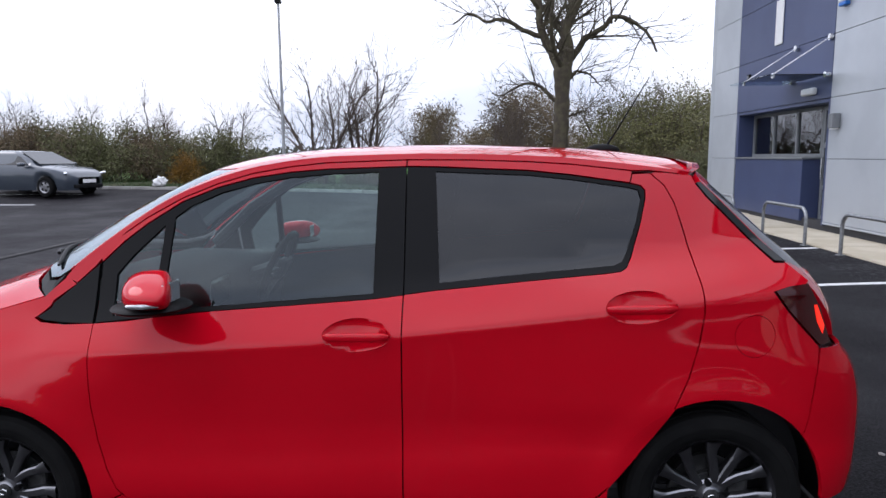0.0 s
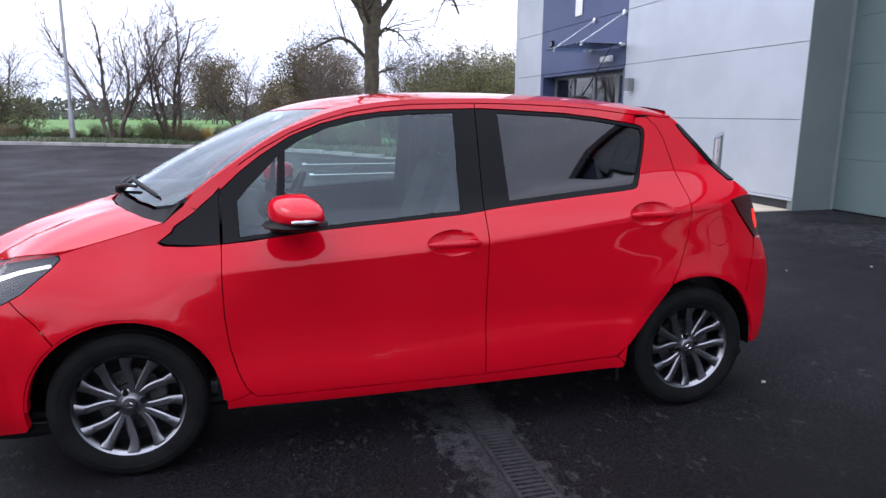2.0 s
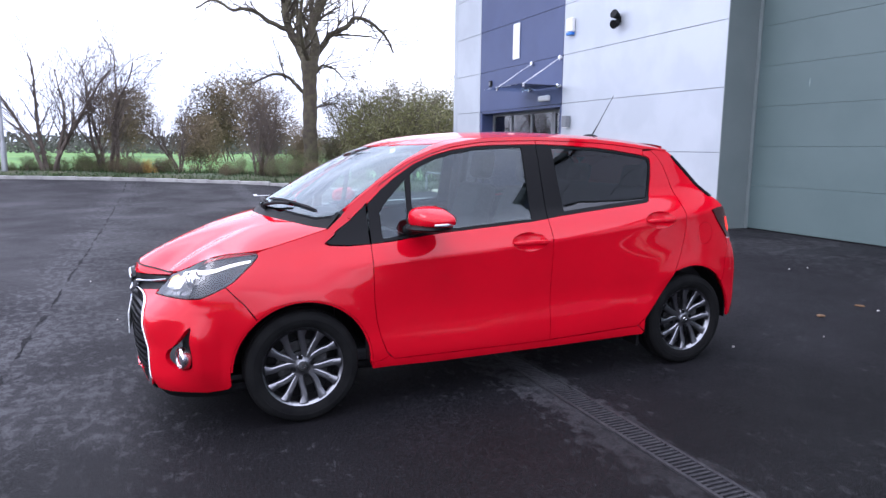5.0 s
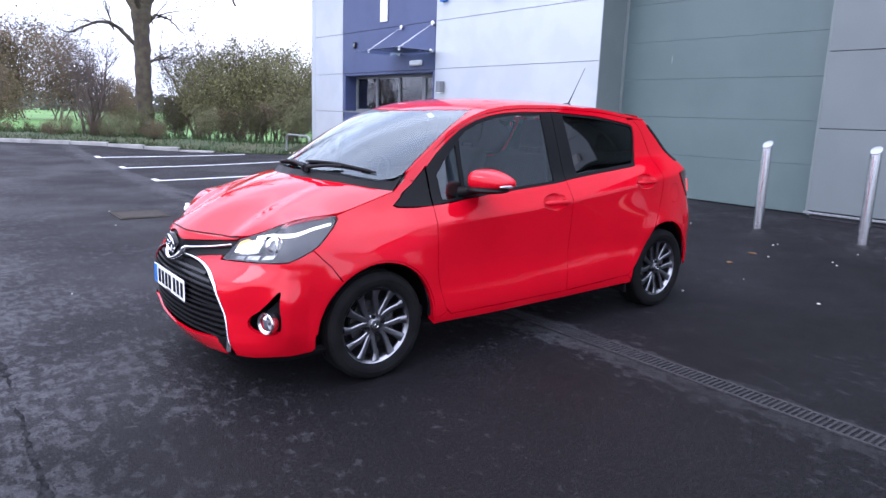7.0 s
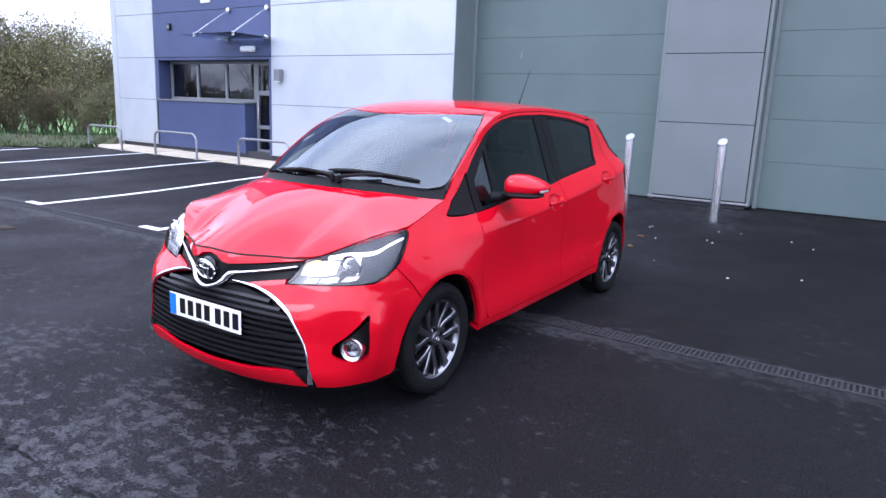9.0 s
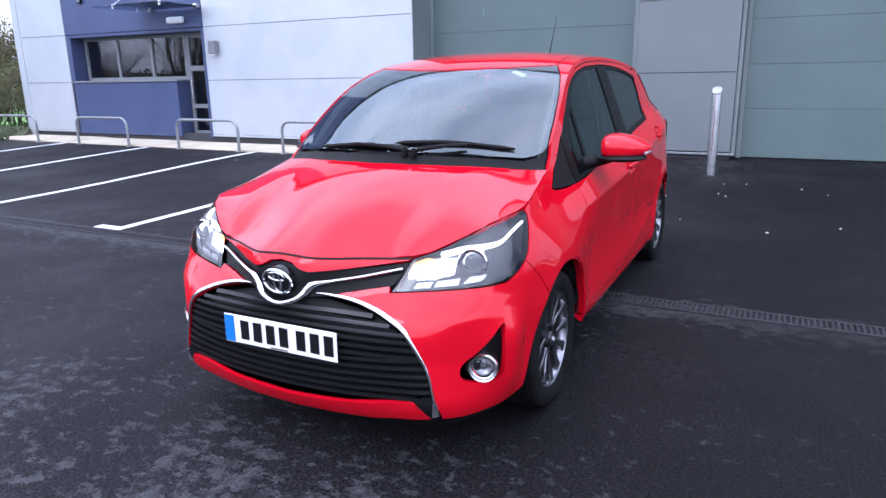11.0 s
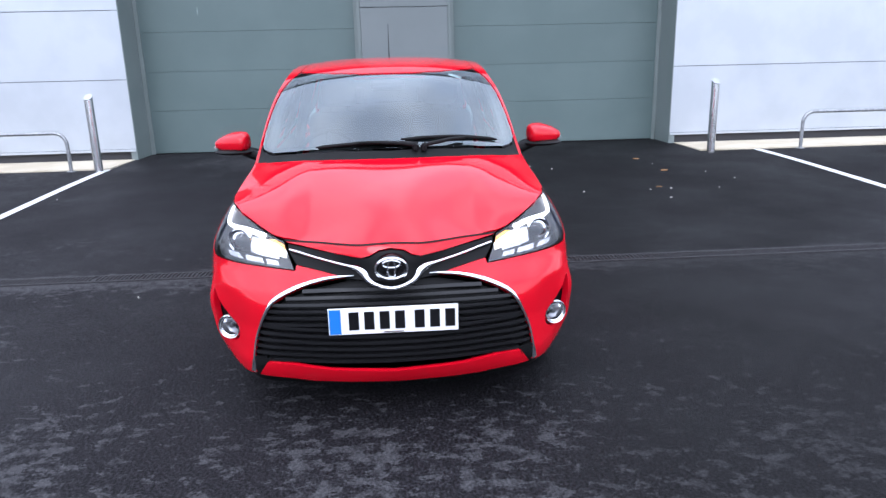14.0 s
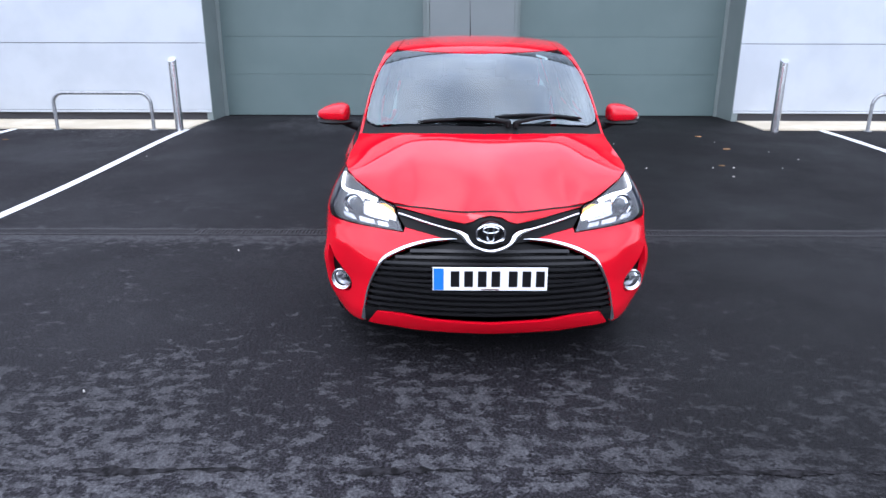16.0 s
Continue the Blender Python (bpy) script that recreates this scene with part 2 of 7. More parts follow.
M_TRIM_GREY = material("grey_trim", (0.12, 0.12, 0.125), 0.6)
M_CLAD = material("silver_cladding", (0.425, 0.452, 0.482), 0.42, 0.25, second=(0.462, 0.490, 0.520), scale=1.4, grain=0.05, grain_scale=60, per_object=0.03)
M_BLUE = material("blue_cladding", (0.050, 0.066, 0.145), 0.42, 0.15, second=(0.056, 0.074, 0.158), scale=1.5, grain=0.04, grain_scale=60)
M_DOOR = material("green_grey_door", (0.081, 0.117, 0.113), 0.5, second=(0.089, 0.126, 0.122), scale=1.2, grain=0.10, grain_scale=90, per_object=0.02)
M_REVEAL = material("grey_reveal", (0.15, 0.18, 0.175), 0.5, second=(0.165, 0.195, 0.19), scale=1.5, grain=0.05)
M_PIER = material("grey_pier", (0.126, 0.145, 0.146), 0.5, second=(0.136, 0.155, 0.156), scale=1.5, grain=0.05)
M_GAP = material("dark_joint", (0.03, 0.03, 0.035), 0.7)
M_FRAME = material("grey_window_frame", (0.16, 0.17, 0.18), 0.4, second=(0.18, 0.19, 0.2), scale=6)
M_CONCRETE = material("pavement_concrete", (0.48, 0.42, 0.31), 0.85, second=(0.56, 0.50, 0.39), scale=2.2, grain=0.25, grain_scale=140)
M_KERB = material("kerb_concrete", (0.29, 0.28, 0.265), 0.85, second=(0.38, 0.37, 0.345), scale=3, grain=0.3, grain_scale=90, per_object=0.08)
M_LINE = material("white_paint_line", (0.72, 0.72, 0.72), 0.6, second=(0.50, 0.50, 0.50), scale=9, lo=0.52, hi=0.72, grain=0.4, grain_scale=110)
M_IRON = material("cast_iron", (0.026, 0.025, 0.028), 0.6, 0.0, spec=0.15, second=(0.038, 0.037, 0.039), scale=30, grain=0.3)
M_COVER = material("manhole_cover", (0.038, 0.032, 0.026), 0.8, spec=0.1, second=(0.050, 0.043, 0.036), scale=20, grain=0.5, grain_scale=60)
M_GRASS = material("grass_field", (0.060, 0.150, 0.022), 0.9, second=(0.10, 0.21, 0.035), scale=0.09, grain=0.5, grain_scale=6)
M_VERGE = material("verge_grass", (0.032, 0.052, 0.016), 0.9, second=(0.062, 0.062, 0.026), scale=1.2, grain=0.6, grain_scale=14)
M_BLADE = material("grass_blade", (0.036, 0.066, 0.016), 0.8, per_island=0.4)
M_BARK = material("bark", (0.070, 0.054, 0.040), 0.9, second=(0.105, 0.092, 0.055), scale=5, grain=0.8, grain_scale=22)
M_TWIG = material("dark_twigs", (0.085, 0.065, 0.052), 0.9, second=(0.12, 0.095, 0.075), scale=5)
M_LEAF = material("willow_leaf", (0.160, 0.156, 0.055), 0.7, per_island=0.4)
M_LEAF_B = material("brown_hedge_leaf", (0.125, 0.090, 0.048), 0.8, per_island=0.4)
M_LEAF_G = material("hedge_leaf", (0.105, 0.108, 0.042), 0.8, per_island=0.4)
M_LEAF_Y = material("yellow_leaf", (0.30, 0.17, 0.03), 0.7, per_island=0.3)
M_FAR = material("far_hedge", (0.10, 0.10, 0.085), 0.9, per_island=0.3)
M_WHITE = material("white_plastic", (0.75, 0.75, 0.74), 0.5)
M_LITTER = material("dead_leaf", (0.16, 0.085, 0.035), 0.8, per_object=0.35)
M_CHIP = material("pale_chip", (0.38, 0.36, 0.34), 0.8, per_object=0.2)
M_SLATE = material("slate_blue_paint", (0.040, 0.052, 0.070), 0.35, 0.2, second=(0.037, 0.048, 0.066), scale=3, coat=1.0)
M_PLATE = material("plate_white", (0.78, 0.78, 0.78), 0.35)
M_PLATE_BLUE = material("plate_blue", (0.02, 0.16, 0.55), 0.35)
M_POST = material("lamp_post_grey", (0.42, 0.43, 0.44), 0.5, 0.6, second=(0.36, 0.37, 0.38), scale=4)
M_YELLOW = material("yellow_green_paper", (0.55, 0.62, 0.12), 0.7)
M_CRACK = material("tar_crack", (0.0045, 0.0042, 0.0047), 0.85, spec=0.1, second=(0.019, 0.018, 0.020), scale=30, grain=0.6, grain_scale=80)
M_SCUFF = material("pale_scuff", (0.30, 0.34, 0.34), 0.6, second=(0.14, 0.19, 0.185), scale=40)
M_SEAM = material("worn_line", (0.075, 0.070, 0.064), 0.8, second=(0.022, 0.021, 0.021), scale=14, grain=0.4, grain_scale=90)
M_DOOR_GAP = material("door_joint", (0.080, 0.112, 0.110), 0.6)
M_CANOPY = glass("canopy_glass", (0.85, 0.92, 0.95))
M_PRIVACY_D = material("dark_car_glass", (0.01, 0.012, 0.014), 0.05)
M_DARKROOM = material("room_wall", (0.22, 0.21, 0.2), 0.8)
G_HEAD = glow("running_light", (1.0, 0.97, 0.9), 1.7)
G_AMBER = glow("amber_glow", (1.0, 0.45, 0.08), 1.0)
G_TAIL = glow("tail_lamp_glow", (1.0, 0.03, 0.012), 1.1)
M_TAIL = material("tail_lens", (0.05, 0.002, 0.003), 0.12, coat=1.0)


# ---- mesh helpers ----
def part(name, mesh, mat, parent=None, label=""):
    """Links a bmesh, or (vertices, faces), as one mesh object under a thing or part."""
    me = bpy.data.meshes.new(name)
    if isinstance(mesh, tuple):
        me.from_pydata([tuple(map(float, v)) for v in mesh[0]], [], [tuple(map(int, f)) for f in mesh[1]])
    else:
        mesh.to_mesh(me)
        mesh.free()
    me.materials.append(mat)
    ob = new(name, me)
    if parent is not None:
        ob.parent = parent
    if label:
        tagged(ob, label)
    return ob


def smooth(ob, angle=35):
    me = ob.data
    me.polygons.foreach_set("use_smooth", [True] * len(me.polygons))
    if angle:
        bm = bmesh.new()
        bm.from_mesh(me)
        lim = radians(angle)
        for e in bm.edges:
            if len(e.link_faces) == 2 and e.calc_face_angle(0) > lim:
                e.smooth = False
        bm.to_mesh(me)
        bm.free()
    return ob


def empty(name, m, label, category, group="", kind=""):
    ob = new(name)
    ob.matrix_basis = m
    return tagged(ob, label, category, group, kind)


def box(x0, x1, y0, y1, z0, z1, bevel=0.0, seg=2):
    bm = bmesh.new()
    bmesh.ops.create_cube(bm, size=1, matrix=Matrix.LocRotScale(((x0 + x1) / 2, (y0 + y1) / 2, (z0 + z1) / 2), None,
                                                               (abs(x1 - x0), abs(y1 - y0), abs(z1 - z0))))
    if bevel:
        bmesh.ops.bevel(bm, geom=bm.edges[:], offset=bevel, segments=seg, affect="EDGES", profile=0.5)
    return bm


def cyl(p, q, r, r2=None, seg=20, bevel=0.0):
    p, q = Vector(p), Vector(q)
    bm = bmesh.new()
    m = Matrix.Translation((p + q) / 2) @ (q - p).to_track_quat("Z", "Y").to_matrix().to_4x4()
    bmesh.ops.create_cone(bm, cap_ends=True, segments=seg, radius1=r, radius2=r if r2 is None else r2, depth=(q - p).length, matrix=m)
    if bevel:
        rims = [e for e in bm.edges if any(len(f.verts) > 4 for f in e.link_faces)]
        bmesh.ops.bevel(bm, geom=rims, offset=bevel, segments=2, affect="EDGES")
    return bm


def tube(points, radius, seg=10, closed=False, cap=True):
    """A round tube along points; radius is one number or one for each point."""
    pts = [Vector(p) for p in points]
    n = len(pts)
    rad = [radius] * n if isinstance(radius, (int, float)) else radius
    verts, faces = [], []
    ref = None
    for i, p in enumerate(pts):
        a = pts[(i - 1) % n] if (closed or i) else p
        b = pts[(i + 1) % n] if (closed or i < n - 1) else p
        t = (b - a).normalized()
        if ref is None:
            ref = t.orthogonal().normalized()
        ref = (ref - t * ref.dot(t)).normalized()
        o = t.cross(ref)
        for k in range(seg):
            w = 2 * math.pi * k / seg
            verts.append(p + (ref * math.cos(w) + o * math.sin(w)) * rad[i])
    for i in range(n if closed else n - 1):
        j = (i + 1) % n
        for k in range(seg):
            k2 = (k + 1) % seg
            faces.append((i * seg + k, i * seg + k2, j * seg + k2, j * seg + k))
    if cap and not closed:
        faces.append(tuple(range(seg - 1, -1, -1)))
        faces.append(tuple(range((n - 1) * seg, n * seg)))
    return verts, faces


def lathe(profile, seg=48, axis="y"):
    """Turns (radius, along) pairs round the axis through the origin."""
    verts, faces = [], []
    n = len(profile)
    for k in range(seg):
        w = 2 * math.pi * k / seg
        for r, a in profile:
            c, s = r * math.cos(w), r * math.sin(w)
            verts.append((c, a, s) if axis == "y" else (c, s, a))
    for k in range(seg):
        k2 = (k + 1) % seg
        for i in range(n - 1):
            faces.append((k * n + i, k * n + i + 1, k2 * n + i + 1, k2 * n + i))
    return verts, faces


class Curve:
    """A smooth curve through (x, y) pairs that never overshoots."""

    def __init__(self, *pairs):
        self.x = np.array([p[0] for p in pairs], float)
        self.y = np.array([p[1] for p in pairs], float)
        h, d = np.diff(self.x), np.diff(self.y) / np.diff(self.x)
        m = np.zeros(len(self.x))
        m[0], m[-1] = d[0], d[-1]
        for i in range(1, len(d)):
            if d[i - 1] * d[i] > 0:
                w1, w2 = 2 * h[i] + h[i - 1], h[i] + 2 * h[i - 1]
                m[i] = (w1 + w2) / (w1 / d[i - 1] + w2 / d[i])
        self.m = m

    def __call__(self, v):
        v = np.asarray(v, float)
        i = np.clip(np.searchsorted(self.x, v) - 1, 0, len(self.x) - 2)
        h = self.x[i + 1] - self.x[i]
        t = (v - self.x[i]) / h
        lo, hi = t < 0, t > 1
        tc = np.clip(t, 0, 1)
        y = ((1 + 2 * tc) * (1 - tc) ** 2 * self.y[i] + tc * (1 - tc) ** 2 * h * self.m[i]
             + tc * tc * (3 - 2 * tc) * self.y[i + 1] + tc * tc * (tc - 1) * h * self.m[i + 1])
        y = np.where(lo, self.y[0] + (v - self.x[0]) * self.m[0], y)
        return np.where(hi, self.y[-1] + (v - self.x[-1]) * self.m[-1], y)


def catmull(points, n=8, closed=False):
    """Smooth path through points of any dimension, n steps for each span."""
    p = [np.array(q, float) for q in points]
    k = len(p)
    out = []
    for i in range(k if closed else k - 1):
        a = p[(i - 1) % k] if (closed or i) else 2 * p[0] - p[1]
        b, c = p[i], p[(i + 1) % k]
        d = p[(i + 2) % k] if (closed or i < k - 2) else 2 * p[-1] - p[-2]
        for j in range(n):
            t = j / n
            out.append(0.5 * (2 * b + (c - a) * t + (2 * a - 5 * b + 4 * c - d) * t * t + (3 * b - a - 3 * c + d) * t ** 3))
    if not closed:
        out.append(p[-1])
    return out


def ellipse(cx, cy, rx, ry, n=28, turn=0.0):
    c, s = math.cos(turn), math.sin(turn)
    return [(cx + rx * math.cos(w) * c - ry * math.sin(w) * s, cy + rx * math.cos(w) * s + ry * math.sin(w) * c)
            for w in (2 * math.pi * i / n for i in range(n))]


def resample(poly, step):
    out = []
    for i, a in enumerate(poly):
        b = poly[(i + 1) % len(poly)]
        d = math.hypot(b[0] - a[0], b[1] - a[1])
        k = max(1, int(math.ceil(d / step)))
        for j in range(k):
            out.append((a[0] + (b[0] - a[0]) * j / k, a[1] + (b[1] - a[1]) * j / k))
    return out


def inset_poly(poly, d):
    if not d:
        return list(poly)
    n = len(poly)
    area = sum(poly[i][0] * poly[(i + 1) % n][1] - poly[(i + 1) % n][0] * poly[i][1] for i in range(n))
    sg = 1 if area > 0 else -1
    out = []
    for i in range(n):
        a, b, c = np.array(poly[i - 1]), np.array(poly[i]), np.array(poly[(i + 1) % n])
        e1, e2 = b - a, c - b
        l1, l2 = np.hypot(*e1), np.hypot(*e2)
        if l1 < 1e-9 or l2 < 1e-9:
            out.append(tuple(b))
            continue
        n1, n2 = np.array((-e1[1], e1[0])) / l1 * sg, np.array((-e2[1], e2[0])) / l2 * sg
        m = n1 + n2
        k = max(0.5, float(m @ m) / 2)
        out.append(tuple(b + m * d / k))
    return out


def inside(px, py, polys):
    """Even-odd test of many points against outlines."""
    res = np.zeros(len(px), bool)
    for poly in polys:
        q = np.array(poly)
        for (x1, y1), (x2, y2) in zip(q, np.roll(q, -1, 0)):
            if y1 == y2:
                continue
            c = ((py > y1) != (py > y2)) & (px < (x2 - x1) * (py - y1) / (y2 - y1) + x1)
            res ^= c
    return res


def patch(name, outline, fn, mat, parent, step=0.05, holes=(), gap=0.0, rim=0.014, off=0.0, centre=(0, 0, 0.6), label="", sign=1, lines=()):
    """A panel on the smooth surface fn(a, b): an outline with holes in the surface's own two measures, with turned-in edges.
    sign -1 mirrors it to the car's other side."""
    rings = [resample(inset_poly(outline, gap), step)] + [resample(h, step) for h in holes]
    pts, edges = [], []
    for ring in rings:
        k = len(pts)
        pts += [Vector(p) for p in ring]
        edges += [(k + i, k + (i + 1) % len(ring)) for i in range(len(ring))]
    edge_pts = np.array([tuple(p) for p in pts])
    lo, hi = edge_pts.min(0), edge_pts.max(0)
    gx, gy = np.meshgrid(np.arange(lo[0] + step / 2, hi[0], step), np.arange(lo[1] + step / 2, hi[1], step))
    gx, gy = gx.ravel(), gy.ravel()
    for row in lines:
        q = np.array(row)
        far = ((gx[:, None] - q[None, :, 0]) ** 2 + (gy[:, None] - q[None, :, 1]) ** 2).min(1) > 0.008 ** 2
        gx, gy = np.concatenate((gx[far], q[:, 0])), np.concatenate((gy[far], q[:, 1]))
    if len(gx):
        ok = inside(gx, gy, rings)
        gx, gy = gx[ok], gy[ok]
        if len(gx):
            d2 = ((gx[:, None] - edge_pts[None, :, 0]) ** 2 + (gy[:, None] - edge_pts[None, :, 1]) ** 2).min(1)
            keep = d2 > (min(0.45 * step, 0.012)) ** 2 if lines else d2 > (0.45 * step) ** 2
            pts += [Vector((a, b)) for a, b in zip(gx[keep], gy[keep])]
    v2, e2, f2, _, _, _ = geometry.delaunay_2d_cdt(pts, edges, [], 0, 1e-7)
    co = np.array([tuple(v) for v in v2])
    tri = np.array([tuple(f) for f in f2])
    cen = co[tri].mean(1)
    tri = tri[inside(cen[:, 0], cen[:, 1], rings)]
    a, b = co[:, 0], co[:, 1]
    h = 1e-3
    P = fn(a, b)
    N = np.cross(fn(a + h, b) - fn(a - h, b), fn(a, b + h) - fn(a, b - h))
    N /= np.linalg.norm(N, axis=1, keepdims=True) + 1e-12
    away = P - np.array(centre)
    N *= np.where((N * away).sum(1) < 0, -1.0, 1.0)[:, None]
    P = P + N * off
    fnorm = np.cross(P[tri[:, 1]] - P[tri[:, 0]], P[tri[:, 2]] - P[tri[:, 0]])
    flip = (fnorm * N[tri].mean(1)).sum(1) < 0
    tri[flip] = tri[flip][:, ::-1]
    used = np.unique(tri)
    remap = -np.ones(len(P), int)
    remap[used] = np.arange(len(used))
    P, N, tri = P[used], N[used], remap[tri]
    verts, norms, faces = list(P), list(N), [tuple(t) for t in tri]
    if rim:
        count = {}
        for t in faces:
            for i in range(3):
                e = (t[i], t[(i + 1) % 3])
                count[tuple(sorted(e))] = count.get(tuple(sorted(e)), []) + [e]
        for key, es in count.items():
            if len(es) == 1:
                i, j = es[0]
                k = len(verts)
                side = np.cross(P[j] - P[i], N[i])
                side /= np.linalg.norm(side) + 1e-12
                verts += [P[i], P[j], P[j] - N[j] * rim, P[i] - N[i] * rim]
                norms += [side] * 4
                faces.append((k, k + 3, k + 2, k + 1))
    verts, norms = np.array(verts), np.array(norms)
    if sign < 0:
        verts[:, 1] *= -1
        norms[:, 1] *= -1
        faces = [f[::-1] for f in faces]
    me = bpy.data.meshes.new(name)
    me.from_pydata(verts.tolist(), [], [tuple(map(int, f)) for f in faces])
    me.materials.append(mat)
    me.polygons.foreach_set("use_smooth", [True] * len(me.polygons))
    me.normals_split_custom_set_from_vertices([tuple(v) for v in norms])
    ob = new(name, me)
    ob.parent = parent
    if label:
        tagged(ob, label)
    return ob


def ribbon(path, width):
    """The outline of a band of that width (or widths) along a path in two measures."""
    p = [np.array(q, float) for q in path]
    w = [width] * len(p) if isinstance(width, (int, float)) else width
    left, right = [], []
    for i, q in enumerate(p):
        t = p[min(i + 1, len(p) - 1)] - p[max(i - 1, 0)]
        t = t / (np.hypot(*t) + 1e-12)
        nrm = np.array((-t[1], t[0]))
        left.append(tuple(q + nrm * w[i] / 2))
        right.append(tuple(q - nrm * w[i] / 2))
    return left + right[::-1]


# ---- the red hatchback ----
class Smooth:
    """A curve through pairs, rounded over the width given, that goes on straight at both ends."""

    def __init__(self, pairs, width=0.03):
        x0, x1 = pairs[0][0], pairs[-1][0]
        pad = 0.5
        h = 0.001
        c = Curve(*pairs)
        t = np.arange(x0 - pad, x1 + pad + h, h)
        y = c(t)
        k = np.arange(-int(3 * width / h), int(3 * width / h) + 1) * h
        w = np.exp(-0.5 * (k / width) ** 2)
        n = len(k) // 2
        ext = np.concatenate((y[0] - (y[1] - y[0]) * np.arange(n, 0, -1), y, y[-1] + (y[-1] - y[-2]) * np.arange(1, n + 1)))
        self.t, self.y = t, np.convolve(ext, w / w.sum(), "valid")

    def __call__(self, v):
        return np.interp(v, self.t, self.y)


PLAN = [(-2.030, 0.0), (-2.020, 0.2), (-1.987, 0.41), (-1.920, 0.60), (-1.812, 0.728), (-1.66, 0.802), (-1.45, 0.834), (-1.2, 0.844),
        (-0.8, 0.845), (0.0, 0.847), (0.8, 0.847), (1.3, 0.845), (1.58, 0.822), (1.76, 0.765), (1.86, 0.66), (1.912, 0.45), (1.93, 0.2), (1.935, 0.0)]
full = [(x, -y) for x, y in PLAN[3:0:-1]] + PLAN + [(x, -y) for x, y in PLAN[-2:-5:-1]]
us_ = [0.0]
for (xa, ya), (xb, yb) in zip(full, full[1:]):
    us_.append(us_[-1] + math.hypot(xb - xa, yb - ya))
u0 = us_[3]
us_ = [u - u0 for u in us_]
U_END = us_[3 + len(PLAN) - 1]
PX = Smooth([(u, p[0]) for u, p in zip(us_, full)], 0.05)
PY = Smooth([(u, p[1]) for u, p in zip(us_, full)], 0.05)
D_FRONT = Smooth([(0.10, -0.16), (0.2, -0.065), (0.27, -0.03), (0.38, -0.014), (0.5, -0.008), (0.6, -0.014), (0.7, -0.03), (0.78, -0.06),
                  (0.83, -0.120), (0.90, -0.205), (0.95, -0.27), (1.1, -0.46), (1.5, -1.0)], 0.02)
D_SIDE = Smooth([(0.10, -0.14), (0.22, -0.055), (0.28, -0.030), (0.36, -0.026), (0.46, -0.016), (0.58, -0.002), (0.70, 0.0), (0.80, -0.014),
                 (0.88, -0.042), (0.95, -0.072), (1.05, -0.110), (1.2, -0.165), (1.35, -0.220), (1.5, -0.280)], 0.016)
CREASE_Z = Smooth([(-1.2, 0.805), (-0.9, 0.820), (-0.37, 0.853), (0.0, 0.878), (0.27, 0.904), (0.93, 0.977), (1.22, 1.012), (1.5, 1.042)], 0.05)
CREASE_D = Smooth([(-1.2, -0.004), (-0.4, -0.010), (0.3, -0.016), (0.95, -0.024), (1.3, -0.030), (1.6, -0.040)], 0.05)
D_LOW = Smooth([(0.10, -0.14), (0.22, -0.055), (0.28, -0.028), (0.345, -0.018), (0.40, -0.020), (0.47, -0.029), (0.55, -0.031), (0.65, -0.023), (0.75, -0.011), (0.85, -0.002), (1.0, 0.006), (1.2, 0.01)], 0.014)
D_FENDER = Smooth([(0.10, -0.14), (0.22, -0.055), (0.3, -0.030), (0.46, -0.012), (0.58, 0.0), (0.70, -0.010), (0.80, -0.048), (0.9, -0.105),
                   (1.0, -0.150), (1.1, -0.185), (1.2, -0.215), (1.5, -0.33)], 0.016)
D_REAR = Smooth([(0.1, -0.1), (0.25, -0.05), (0.4, -0.008), (0.6, 0.0), (0.75, -0.025), (0.80, -0.05), (0.85, -0.10), (1.0, -0.18), (1.2, -0.33), (1.5, -0.6)], 0.03)
SWEEP_Z = Smooth([(0.44, 0.0), (0.52, 0.002), (0.57, 0.016), (0.62, 0.055), (0.66, 0.088), (0.70, 0.108), (0.755, 0.126), (0.81, 0.128), (0.88, 0.105), (0.95, 0.06), (1.05, 0.0), (1.2, 0.0)], 0.012)
SWEEP_Y = Smooth([(-0.05, 0.0), (0.0, 0.0), (0.08, 0.12), (0.18, 0.50), (0.30, 0.86), (0.42, 1.0), (0.50, 1.0), (0.60, 0.92), (0.68, 0.78), (0.74, 0.52), (0.79, 0.18), (0.83, 0.0), (0.95, 0.0)], 0.02)
AXLE_F, AXLE_R = (-1.188, 0.302), (1.318, 0.336)
ARCH_R = 0.362


def flank(x, z):
    """The doors' section: a shoulder crease that climbs to the tail, a hollow below it and a flared foot."""
    zc, dc = CREASE_Z(x), CREASE_D(x)
    t = np.clip((z - zc) / 0.19, 0, 1)
    above = D_SIDE(z) + (dc - D_SIDE(zc)) * (1 - t * t * (3 - 2 * t))
    zl = z - 0.07 * np.clip(x + 0.25, 0, 1.1) * np.exp(-((z - 0.47) / 0.12) ** 2)
    below = D_LOW(zl) + (dc - D_LOW(zc)) * np.exp(-((zc - z) / 0.26) ** 2)
    q = np.clip((zc - z) / 0.34, 0, 1)
    h = np.clip((x - 0.40) / 0.85, 0, 1)
    h = h * h * (3 - 2 * h) * np.clip((z - 0.45) / 0.2, 0, 1)
    below = below * (1 - h) + dc * (1 - 0.45 * q * q * (3 - 2 * q)) * h
    w = 1 / (1 + np.exp(-np.clip((z - zc) / 0.0065, -40, 40)))
    return above * w + below * (1 - w)


